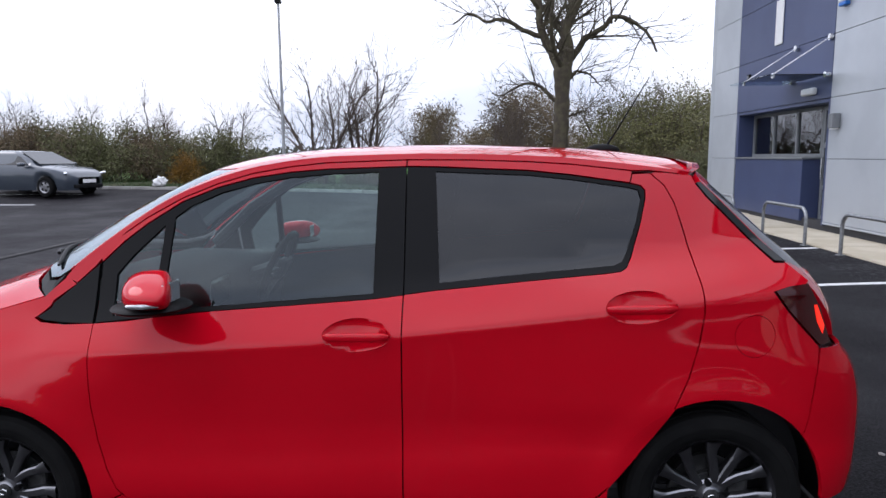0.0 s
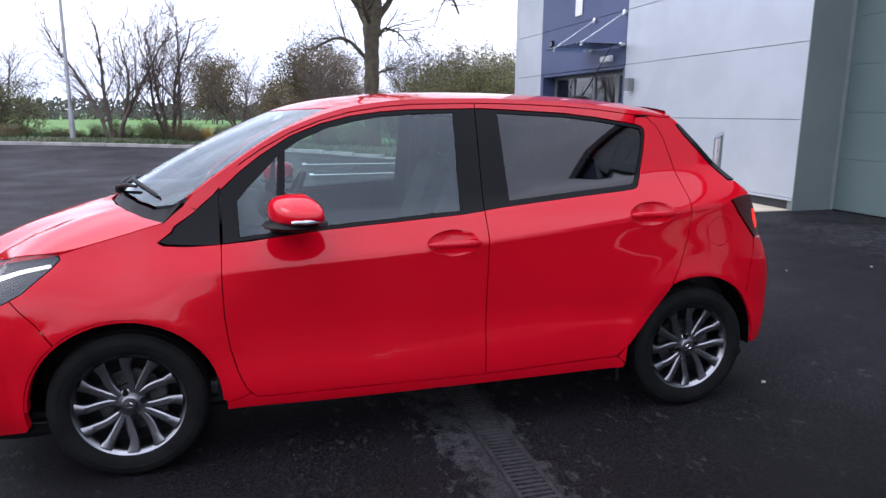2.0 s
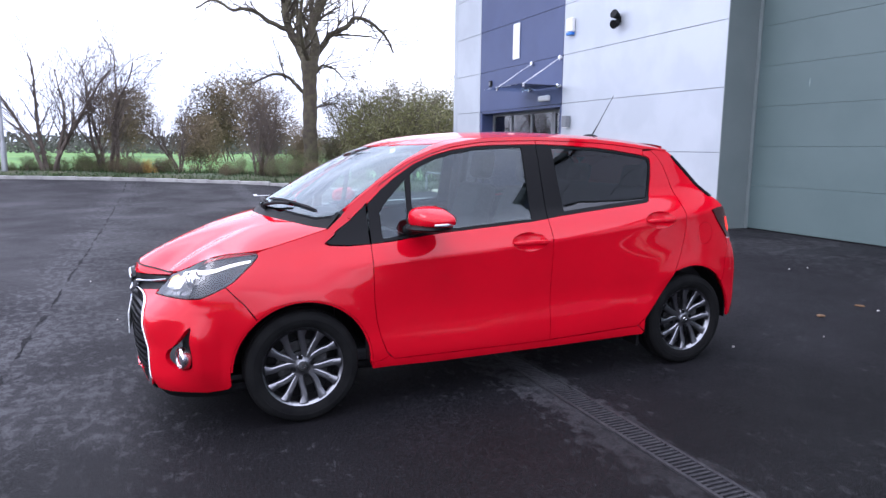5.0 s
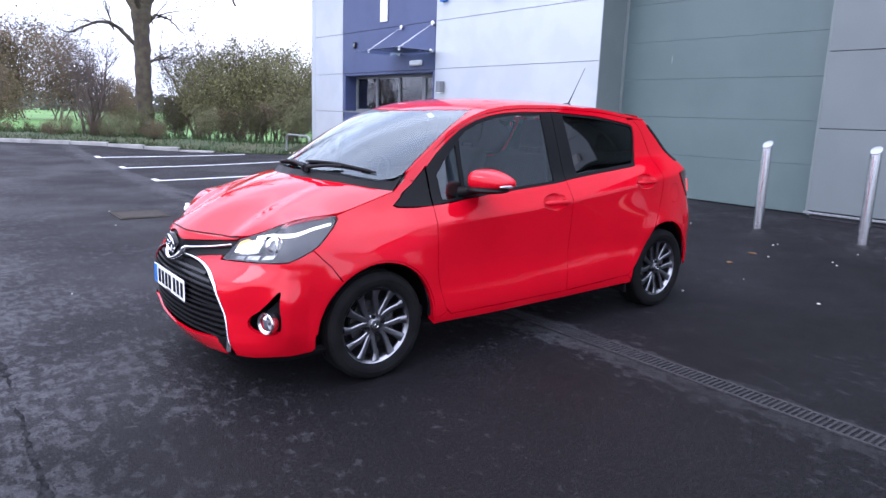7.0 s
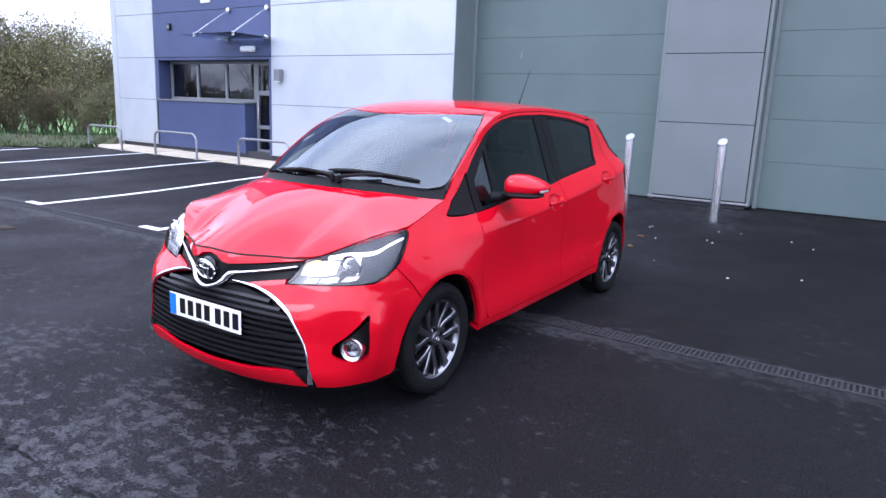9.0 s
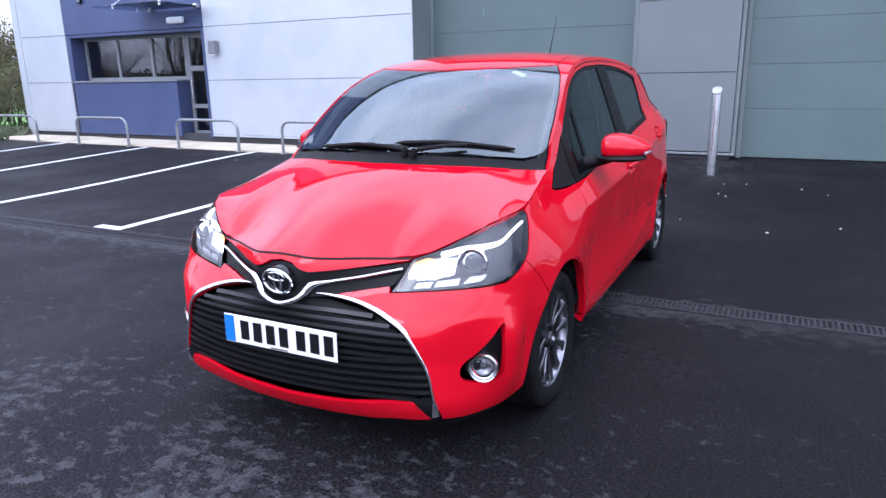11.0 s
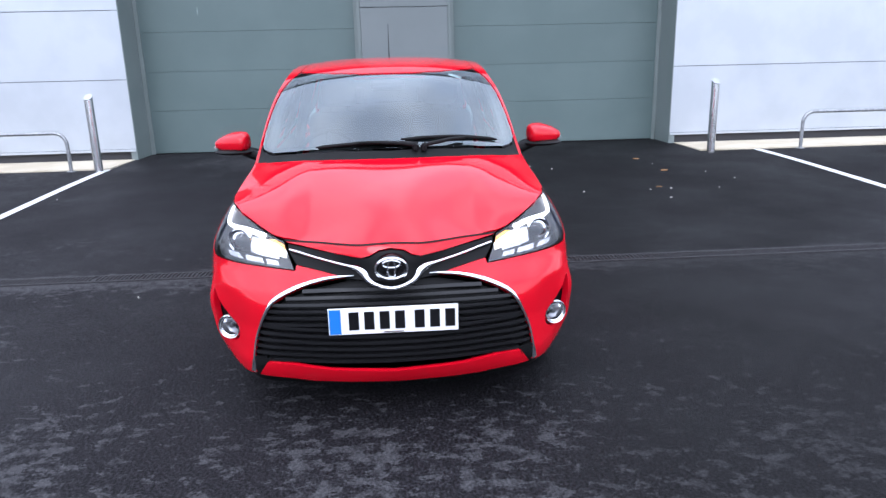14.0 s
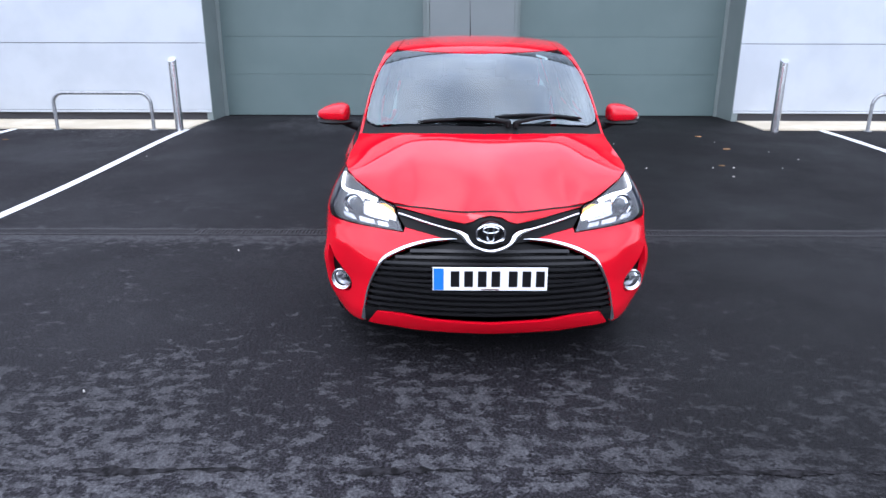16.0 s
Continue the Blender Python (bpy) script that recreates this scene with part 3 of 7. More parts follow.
def body(u, z):
    """The lower body and the sides: u runs round the car from the nose, z is the height."""
    u, z = np.asarray(u, float), np.asarray(z, float)
    s, a = np.where(u < 0, -1.0, 1.0), np.abs(u)
    x, y = PX(a), PY(a)
    dx, dy = PX(a + 2e-3) - PX(a - 2e-3), PY(a + 2e-3) - PY(a - 2e-3)
    ln = np.hypot(dx, dy)
    nx, ny = -dy / ln, dx / ln
    wf, wr = np.clip(-nx, 0, 1) ** 1.6, np.clip(nx, 0, 1) ** 1.6
    ws = 1 - wf - wr
    k = np.clip((x + 1.15) / 0.55, 0, 1)
    k = k * k * (3 - 2 * k)
    side = D_FENDER(z) * (1 - k) + flank(x, z) * k
    d = wf * D_FRONT(z) + ws * side + wr * D_REAR(z)
    for ax, az in (AXLE_F, AXLE_R):
        r = np.hypot(x - ax, z - az)
        d = d + 0.010 * np.exp(-((r - 0.36) / 0.06) ** 2) * ws
    ya = y + ny * d
    corner = wf * (1 - wf) * 4
    ledge = 1 / (1 + np.exp((z - 0.565 - 0.10 * (ya - 0.70)) / 0.012))
    foot = np.clip((z - 0.24) / 0.10, 0, 1)
    d = d - 0.015 * np.clip(corner * 1.3, 0, 1) * ledge * np.exp(-((ya - 0.685) / 0.085) ** 2) * foot
    fall = np.clip((0.62 - z) / 0.16, 0, 1)
    d = d + 0.040 * np.exp(-((ya - 0.795) / 0.055) ** 2) * fall * fall * (3 - 2 * fall) * (0.4 + 0.6 * foot) * np.clip((-1.58 - x) / 0.10, 0, 1)
    ya = y + ny * d
    back = SWEEP_Z(z) * np.clip(SWEEP_Y(ya), 0, 1) ** (1 + 0.9 * np.clip((z - 0.66) / 0.09, 0, 1)) * (x < -1.0)
    lead = 0.030 * np.exp(-((ya - 0.59) / 0.11) ** 2) * np.clip((0.42 - z) / 0.14, 0, 1) * (x < -1.0)
    return np.stack((x + nx * d + back - lead, s * ya, z + 0 * x), -1)


_ug = np.linspace(0, U_END, 1500)


def S(x, z):
    """A point of the body by its length along the car and height."""
    return (float(np.interp(x, body(_ug, 0 * _ug + z)[:, 0], _ug)), z)


def F(y, z):
    """A point of the nose by its distance from the centre line and height."""
    p = body(_ug, 0 * _ug + z)[:, 1]
    k = int(np.argmax(p[:700]))
    return (math.copysign(float(np.interp(abs(y), p[:k], _ug[:k])), y) if y else 0.0, z)


CANT = Smooth([(-1.10, 0.955), (-0.98, 1.065), (-0.80, 1.205), (-0.53, 1.375), (-0.26, 1.463), (0, 1.495), (0.33, 1.503), (0.73, 1.492), (1.14, 1.450), (1.45, 1.405)], 0.03)
_cx = np.linspace(-1.35, 1.30, 190)
EDGE_Y = Smooth([(float(x), float(body(S(x, float(CANT(x)))[0], float(CANT(x)))[1])) for x in _cx], 0.04)
ROOF_Z = Smooth([(-1.40, 1.010), (-1.29, 1.078), (-0.944, 1.283), (-0.64, 1.425), (-0.50, 1.473), (-0.35, 1.503), (-0.20, 1.520), (0, 1.535), (0.32, 1.541), (0.92, 1.524), (1.3, 1.48), (1.45, 1.452)], 0.04)


def top(x, y):
    """Windscreen and roof."""
    x, y = np.asarray(x, float), np.asarray(y, float)
    e = EDGE_Y(x)
    w = np.clip(np.abs(y) / e, 0, 1.05)
    p = 2.3 + 0.5 * np.clip(x + 0.5, 0, 1)
    return np.stack((x, y, ROOF_Z(x) + (CANT(x) - ROOF_Z(x)) * w ** p), -1)


HOOD_Z = Smooth([(-2.03, 0.732), (-1.97, 0.778), (-1.9, 0.822), (-1.76, 0.894), (-1.53, 0.985), (-1.29, 1.052), (-1.1, 1.085), (-0.9, 1.11)], 0.11)
HOOD_EDGE = [F(0.45, 0.770), F(0.50, 0.788), F(0.555, 0.814), F(0.605, 0.842), S(-1.63, 0.872), S(-1.55, 0.896), S(-1.46, 0.903), S(-1.38, 0.911), S(-1.3, 0.930), S(-1.2, 0.957), S(-1.1, 0.985), S(-1.03, 1.005)]
_he = [body(u, z) for u, z in HOOD_EDGE]
HOOD_Y = Smooth([(-2.02, 0.44)] + [(float(p[0]), float(p[1])) for p in _he] + [(-0.85, 0.675)], 0.03)
HOOD_E = Smooth([(-2.02, 0.715), (-1.92, 0.735)] + [(float(p[0]), float(p[2])) for p in _he] + [(-0.85, 1.055)], 0.03)
HOOD_E_CALM = Smooth([(-2.02, 0.715), (-1.92, 0.745), (-1.75, 0.815), (-1.55, 0.882), (-1.35, 0.930), (-1.2, 0.962), (-1.03, 1.005), (-0.85, 1.055)], 0.11)


NOSE_LINE = Smooth([(-0.50, 0.780), (-0.46, 0.771), (-0.40, 0.768), (-0.32, 0.770), (-0.22, 0.773), (-0.13, 0.776), (-0.06, 0.781), (0.0, 0.783), (0.06, 0.781), (0.13, 0.776), (0.22, 0.773), (0.32, 0.770), (0.40, 0.768), (0.46, 0.771), (0.50, 0.780)], 0.012)
_ny = np.linspace(-0.46, 0.46, 93)
_nx = np.array([float(body(F(float(y), float(NOSE_LINE(y)))[0], float(NOSE_LINE(y)))[0]) for y in _ny])


def hood_surface(x, y):
    """The bonnet, drawn down to meet the nose along its front edge."""
    x, y = np.asarray(x, float), np.asarray(y, float)
    xn = np.interp(y, _ny, _nx)
    p = hood_raw(x, y)
    q = hood_raw(xn, y)
    fade = np.exp(-(np.clip(x - xn, 0, None) / 0.34) ** 2) * np.clip((0.47 - np.abs(y)) / 0.10, 0, 1)
    p[..., 2] += (NOSE_LINE(y) - q[..., 2]) * fade
    return p


def hood_raw(x, y):
    x, y = np.asarray(x, float), np.asarray(y, float)
    w = np.clip(np.abs(y) / HOOD_Y(x), 0, 1.1)
    ridge = np.interp(x, (-1.95, -1.1), (0.20, 0.53))
    fade = np.clip((x + 1.86) / 0.25, 0, 1)
    q = np.clip((x + 1.95) / 0.75, 0, 1)
    q = q * q * (3 - 2 * q)
    crown = (np.sqrt(w * w + 0.03) - 0.173) / 0.842 * (1 - q) + w ** 2.3 * q
    return np.stack((x, y, HOOD_Z(x) + (HOOD_E_CALM(x) - HOOD_Z(x)) * crown + (HOOD_E(x) - HOOD_E_CALM(x)) * w ** 7 + 0.0032 * fade * np.exp(-np.sqrt((np.abs(y) - ridge) ** 2 + 0.006 ** 2) / 0.13)), -1)


HATCH_X = Smooth([(0.80, 1.91), (0.9, 1.905), (1.0, 1.862), (1.2, 1.65), (1.345, 1.49), (1.46, 1.355)], 0.03)


def hatch_surface(y, z):
    y, z = np.asarray(y, float), np.asarray(z, float)
    return np.stack((HATCH_X(z) - 0.190 * (np.abs(y) / 0.7) ** 2.4, y, z + 0 * y), -1)


def arc(axle, a0, a1, n=14, r=ARCH_R):
    return [(axle[0] + r * math.cos(radians(a0 + (a1 - a0) * i / n)), axle[1] + r * math.sin(radians(a0 + (a1 - a0) * i / n))) for i in range(n + 1)]


def side(points):
    return [S(x, z) for x, z in points]


def bead(name, path, width, height, mat, parent, off=0.0, sign=1, label=""):
    """A half-round moulding along a path on the body."""
    n, m = len(path), 9
    wd = [width] * n if isinstance(width, (int, float)) else width
    p = [np.array(q, float) for q in path]
    v, f = [], []
    for i in range(n):
        t = p[min(i + 1, n - 1)] - p[max(i - 1, 0)]
        t = t / np.hypot(*t)
        nr = np.array((-t[1], t[0]))
        for j in range(m):
            s_ = -1 + 2 * j / (m - 1)
            a_, b_ = p[i] + nr * s_ * wd[i] / 2
            c0 = body(a_, b_)
            nn = np.cross(body(a_ + 1e-3, b_) - body(a_ - 1e-3, b_), body(a_, b_ + 1e-3) - body(a_, b_ - 1e-3))
            nn = nn / np.linalg.norm(nn)
            if nn[0] > 0:
                nn = -nn
            q = c0 + nn * (off + height * math.sqrt(max(0.0, 1 - s_ * s_)))
            v.append((q[0], sign * q[1], q[2]))
    for i in range(n - 1):
        for j in range(m - 1):
            f.append((i * m + j, i * m + j + 1, (i + 1) * m + j + 1, (i + 1) * m + j))
    return smooth(part(name, (v, f), mat, parent, label), 0)


car = empty("hatchback_car", pose(0, 0, 0), "glossy red five-door hatchback parked on moist dark asphalt", "car")

DOOR_F_EDGE = [(-0.705, 0.302), (-0.745, 0.345), (-0.775, 0.42), (-0.80, 0.52), (-0.814, 0.64), (-0.817, 0.78), (-0.816, 0.925)]
BELT_F = [(-0.60, 0.950), (-0.41, 0.970), (-0.1, 0.993), (0.17, 1.014), (0.270, 1.027)]
DLO_TOP_F = [(-0.812, 1.128), (-0.735, 1.200), (-0.654, 1.262), (-0.533, 1.338), (-0.41, 1.387), (-0.284, 1.420), (-0.15, 1.440), (-0.02, 1.450), (0.270, 1.458)]
DLO_R = [(0.271, 1.028), (0.37, 1.041), (0.70, 1.075), (0.95, 1.099), (1.002, 1.106), (1.022, 1.118), (1.042, 1.155), (1.078, 1.26), (1.099, 1.345), (1.100, 1.372), (1.086, 1.388), (1.05, 1.396), (0.85, 1.425), (0.70, 1.441), (0.39, 1.455), (0.271, 1.458)]
DOOR_R_EDGE = [(0.905, 0.338), (0.955, 0.385), (1.03, 0.475), (1.10, 0.565), (1.165, 0.665), (1.212, 0.77), (1.242, 0.88), (1.257, 0.98), (1.255, 1.06), (1.240, 1.15), (1.220, 1.24), (1.196, 1.33), (1.166, 1.388), (1.120, 1.430)]
ARC_F_REAR = arc(AXLE_F, -1.5, 78)
ARC_F_FRONT = arc(AXLE_F, 130, 190)
SHOULDER = [[S(float(x), float(CREASE_Z(x)) + dz) for x in np.arange(-1.0, 1.62, 0.022)] for dz in (-0.030, -0.016, -0.007, 0.0, 0.007, 0.016, 0.030)]
for sg in (-1, 1):
    k = dict(sign=sg)
    # front wing
    wing = (side(ARC_F_REAR + arc(AXLE_F, 82, 129.4)) + side([(-1.475, 0.66), (-1.56, 0.748), (-1.5185, 0.7705), (-1.4695, 0.8125), (-1.4235, 0.8505), (-1.3935, 0.883), (-1.40, 0.900)])
            + side([(-1.30, 0.930), (-1.2, 0.957), (-1.1, 0.985), (-1.03, 1.005), (-0.985, 1.045), (-0.945, 1.078), (-0.905, 1.050), (-1.0, 0.972), (-1.052, 0.932), (-1.03, 0.920), (-0.93, 0.917)])
            + side(DOOR_F_EDGE[::-1][0:6]) + side([(-0.728, 0.323), (-0.760, 0.306), (-0.800, 0.297), (-0.822, 0.2925)]))
    fender = patch("front_wing", wing, body, M_RED, car, 0.04, gap=0.002, **k)
    patch("arch_lip", ribbon(side(arc(AXLE_F, 0, 178, 24, ARCH_R - 0.004)), 0.010), body, M_RED, fender, 0.04, rim=0.03, off=-0.004, **k)
    patch("mirror_triangle", side([(-1.048, 0.936), (-0.99, 0.985), (-0.90, 1.058), (-0.822, 1.124), (-0.819, 0.922), (-0.93, 0.921), (-1.02, 0.924)]), body, M_BLACK, car, 0.04, gap=0.002, off=-0.001,
          label="matt black triangular trim ahead of the door", **k)
    # front door
    hole = [S(x, z) for x, z in ellipse(0.118, 0.902, 0.118, 0.054, 26, 0.05)]
    fdoor = patch("front_door", side(DOOR_F_EDGE + [(-0.70, 0.936)] + BELT_F + [(0.269, 0.85), (0.267, 0.65), (0.267, 0.45), (0.267, 0.309)]), body, M_RED, car, 0.035, holes=[hole], gap=0.0018, lines=SHOULDER, **k)
    q_glass = side([(-0.748, 0.951), (-0.752, 1.088), (-0.70, 1.150), (-0.588, 1.258), (-0.604, 0.966)])
    d_glass = side([(-0.575, 0.969), (-0.556, 1.284), (-0.50, 1.325), (-0.39, 1.372), (-0.274, 1.402), (-0.15, 1.423), (-0.02, 1.434), (0.170, 1.441), (0.165, 1.030), (-0.1, 1.010), (-0.41, 0.986)])
    patch("window_surround", side([(-0.812, 0.926), (-0.70, 0.940)] + BELT_F) + side(DLO_TOP_F[::-1]), body, M_SATIN, fdoor, 0.05, holes=[q_glass, d_glass], gap=0.0018, off=-0.003, **k)
    patch("quarter_pane", q_glass, body, M_GLASS, fdoor, 0.06, rim=0, off=-0.009, **k).visible_shadow = False
    patch("window_pane", d_glass, body, M_GLASS, fdoor, 0.06, rim=0, off=-0.009, **k).visible_shadow = False
    frame_f = [(x, z) for x, z in DLO_TOP_F]
    up_f = [(x, float(CANT(x)) - 0.022) for x in (0.270, -0.02, -0.15, -0.284, -0.41, -0.533, -0.654, -0.735, -0.83)]
    patch("door_frame", side(frame_f + up_f), body, M_RED, fdoor, 0.04, gap=0.002, **k)
    # rear door
    hole_r = [S(x, z) for x, z in ellipse(1.056, 0.999, 0.116, 0.052, 26, 0.05)]
    rdoor = patch("rear_door", side([(0.268, 0.311), (0.268, 0.65), (0.270, 0.85)] + DLO_R[0:12] + [(1.060, 1.428)] + DOOR_R_EDGE[::-1]), body, M_RED, car, 0.035, holes=[hole_r], gap=0.0018, lines=SHOULDER, **k)
    r_glass = side([(0.392, 1.066), (0.374, 1.441), (0.70, 1.427), (0.85, 1.411), (1.045, 1.383), (1.078, 1.374), (1.086, 1.345), (1.064, 1.26), (1.028, 1.168), (1.010, 1.137), (0.985, 1.125), (0.70, 1.098)])
    patch("window_surround", side(DLO_R), body, M_SATIN, rdoor, 0.05, holes=[r_glass], gap=0.0018, off=-0.003, **k)
    patch("window_pane", r_glass, body, M_PRIVACY, rdoor, 0.06, rim=0, off=-0.009, label="dark privacy glass", **k).visible_shadow = False
    up_r = [(x, float(CANT(x)) - 0.022) for x in (1.062, 0.85, 0.70, 0.50, 0.271)]
    patch("door_frame", side([(0.271, 1.459), (0.39, 1.456), (0.70, 1.442), (0.85, 1.426), (1.050, 1.397)] + up_r), body, M_RED, rdoor, 0.04, gap=0.002, **k)
    # handles in their cups
    for door, hx, hz, outline in ((fdoor, 0.118, 0.902, hole), (rdoor, 1.056, 0.999, hole_r)):
        hu = S(hx, hz)[0]

        def cup(a, b, hu=hu, hz=hz):
            r2 = np.clip(((a - hu) / 0.118) ** 2 + ((b - hz) / 0.054) ** 2, 0, 1)
            p = body(a, b)
            p[:, 1] -= 0.030 * (1 - r2) ** 0.8
            return p
        patch("handle_cup", outline, cup, M_RED, door, 0.012, rim=0, **k)
        gv, gf = [], []
        ng, na = 15, 12
        for i in range(ng):
            t = i / (ng - 1)
            gx = hx - 0.112 + 0.222 * t
            gz_ = hz - 0.004 + 0.004 * t
            q = body(S(gx, gz_)[0], gz_)
            swell = min(1.0, 6 * t, 6 * (1 - t)) ** 0.5
            for m in range(na):
                w = 2 * math.pi * m / na
                cy, cz = math.cos(w), math.sin(w)
                gv.append((q[0], sg * (q[1] + 0.006 + 0.009 * swell + 0.010 * math.copysign(abs(cy) ** 0.7, cy) * (0.4 + 0.6 * swell)), gz_ + 0.015 * math.copysign(abs(cz) ** 0.6, cz) * (0.45 + 0.55 * swell)))
        for i in range(ng - 1):
            for m in range(na):
                gf.append((i * na + m, i * na + (m + 1) % na, (i + 1) * na + (m + 1) % na, (i + 1) * na + m) if sg > 0 else (i * na + m, (i + 1) * na + m, (i + 1) * na + (m + 1) % na, i * na + (m + 1) % na))
        smooth(part("door_handle", (gv, gf), M_RED, door), 60)
    lock = body(S(0.205, 0.908)[0], 0.908)
    smooth(part("lock_cover", cyl((lock[0], sg * (lock[1] - 0.02), 0.910), (lock[0], sg * (lock[1] + 0.010), 0.910), 0.014, seg=16, bevel=0.003), M_RED, fdoor))
    # rear quarter and the panels round it
    flap = [S(x, z) for x, z in ellipse(1.424, 0.905, 0.068, 0.070, 28)]
    quarter = (side([(0.914, 0.335)]) + side([(x + 0.001, z) for x, z in DOOR_R_EDGE[1:]]) + side([(1.135, 1.434), (1.18, 1.432), (1.22, 1.426), (1.262, 1.424), (1.272, 1.396), (1.306, 1.350), (1.353, 1.300), (1.400, 1.250), (1.447, 1.200), (1.494, 1.150), (1.507, 1.136), (1.548, 1.134), (1.588, 1.100), (1.612, 1.078), (1.600, 1.068), (1.535, 1.062), (1.484, 1.049), (1.533, 0.985), (1.588, 0.925), (1.650, 0.862)])
               + side([(1.635, 0.75), (1.615, 0.62), (1.600, 0.575)]) + side(arc(AXLE_R, 42, 186, 22)))
    rear_q = patch("rear_quarter", quarter, body, M_RED, car, 0.035, holes=[flap], gap=0.0018, lines=SHOULDER, **k)
    patch("window_fin", side([(1.274, 1.396), (1.289, 1.400), (1.337, 1.350), (1.386, 1.300), (1.433, 1.250), (1.480, 1.200), (1.532, 1.150), (1.546, 1.137), (1.509, 1.139), (1.449, 1.200), (1.402, 1.250), (1.355, 1.300), (1.308, 1.350)]),
          body, M_PIANO, rear_q, 0.03, gap=0.0008, off=0.004, rim=0.02, label="gloss black fin beside the rear window", **k)
    if sg < 0:
        patch("fuel_flap", flap, body, M_RED, car, 0.03, gap=0.002, off=-0.0005, **k)
    else:
        patch("blank_flap", flap, body, M_RED, rear_q, 0.03, gap=0.0, **k)
    tail = side([(1.486, 1.050), (1.535, 1.064), (1.600, 1.070), (1.650, 0.985), (1.690, 0.870), (1.650, 0.864), (1.588, 0.928), (1.533, 0.988)])
    lamp = patch("tail_lamp", tail, body, M_TAIL, car, 0.02, gap=0.001, off=0.007, rim=0.03, label="dark red tail lamp, lit", **k)
    patch("lit_element", side([(1.622, 1.000), (1.632, 1.000), (1.662, 0.93), (1.655, 0.905), (1.634, 0.945)]), body, G_TAIL, lamp, 0.02, off=0.0095, rim=0.004, **k)
    bump_r = side(arc(AXLE_R, 40.5, 1, 8)) + [S(1.69, 0.326), (U_END - 0.35, 0.33), (U_END, 0.335), (U_END, 0.83), (U_END - 0.35, 0.84), (U_END - 0.62, 0.845)] + side([(1.655, 0.858), (1.637, 0.75), (1.617, 0.62), (1.602, 0.576)])
    patch("rear_bumper", bump_r, body, M_RED, car, 0.05, gap=0.002, **k)
    sill = side([(-0.822, 0.256), (-0.4, 0.252), (0.28, 0.262), (0.945, 0.276), (0.9575, 0.2955), (0.9135, 0.3335), (0.28, 0.3065), (-0.4, 0.2995), (-0.700, 0.2995), (-0.726, 0.320), (-0.758, 0.3035), (-0.798, 0.2945), (-0.821, 0.290)])
    patch("sill", sill, body, M_RED, car, 0.04, gap=0.0015, rim=0.06, **k)
    rail = [(-0.955, 1.072), (-0.905, 1.055), (-0.84, 1.112)] + [(x, float(CANT(x)) - 0.020) for x in (-0.735, -0.654, -0.533, -0.41, -0.284, -0.15, -0.02, 0.276, 0.5, 0.7, 0.85, 1.062)] + [(1.12, 1.440), (1.22, 1.428)]
    rail += [(x, float(CANT(x)) + 0.002) for x in (1.22, 1.0, 0.7, 0.33, 0, -0.26, -0.40, -0.53, -0.66, -0.80, -0.90)]
    patch("roof_rail", side(rail), body, M_RED, car, 0.03, gap=0.001, **k)
    patch("rail_lining", side(rail), body, M_DASH, car, 0.05, off=-0.022, rim=0, **k)
    patch("frame_lining", side(frame_f + up_f), body, M_DASH, fdoor, 0.05, off=-0.020, rim=0, **k)
    patch("frame_lining", side([(0.271, 1.459), (0.39, 1.456), (0.70, 1.442), (0.85, 1.426), (1.050, 1.397)] + up_r), body, M_DASH, rdoor, 0.05, off=-0.020, rim=0, **k)
    patch("quarter_lining", side([(1.06, 1.13), (1.10, 1.22), (1.12, 1.36), (1.12, 1.41), (1.24, 1.41), (1.38, 1.29), (1.50, 1.17), (1.56, 1.08), (1.20, 1.06)]), body, M_DASH, car, 0.06, off=-0.026, rim=0, **k)
    # dark shell behind the shut lines, wheel tubs
    shell = side([(-0.86, 0.30), (-0.86, 0.90), (-0.80, 0.93), (-0.3, 0.986), (0.24, 1.034), (0.25, 1.44), (0.32, 1.44), (0.32, 1.046), (0.95, 1.105), (1.06, 1.16), (1.115, 1.38), (1.20, 1.36), (1.30, 1.0), (1.28, 0.74), (1.12, 0.68), (0.95, 0.45), (0.90, 0.30), (0, 0.28)])
    patch("inner_shell", shell, body, M_BLACK, car, 0.08, off=-0.03, rim=0, **k)
    for ax, az in (AXLE_F, AXLE_R):
        v, f = [], []
        for i in range(25):
            w = radians(-4 + 188 * i / 24)
            for yy in (0.40, 0.755):
                v.append((ax + 0.372 * math.cos(w), sg * yy, az + 0.372 * math.sin(w)))
        f = [(2 * i, 2 * i + 1, 2 * i + 3, 2 * i + 2) for i in range(24)]
        nv = len(v)
        v.append((ax, sg * 0.40, az))
        f += [(2 * i, 2 * i + 2, nv) for i in range(24)]
        smooth(part("wheel_arch_liner", (v, f), M_BLACK, car))
    # mud flap behind the rear wheel arch
    part("mud_flap", box(0.925, 0.945, sg * 0.66, sg * 0.80, 0.20, 0.30, 0.004), M_BLACK, car)

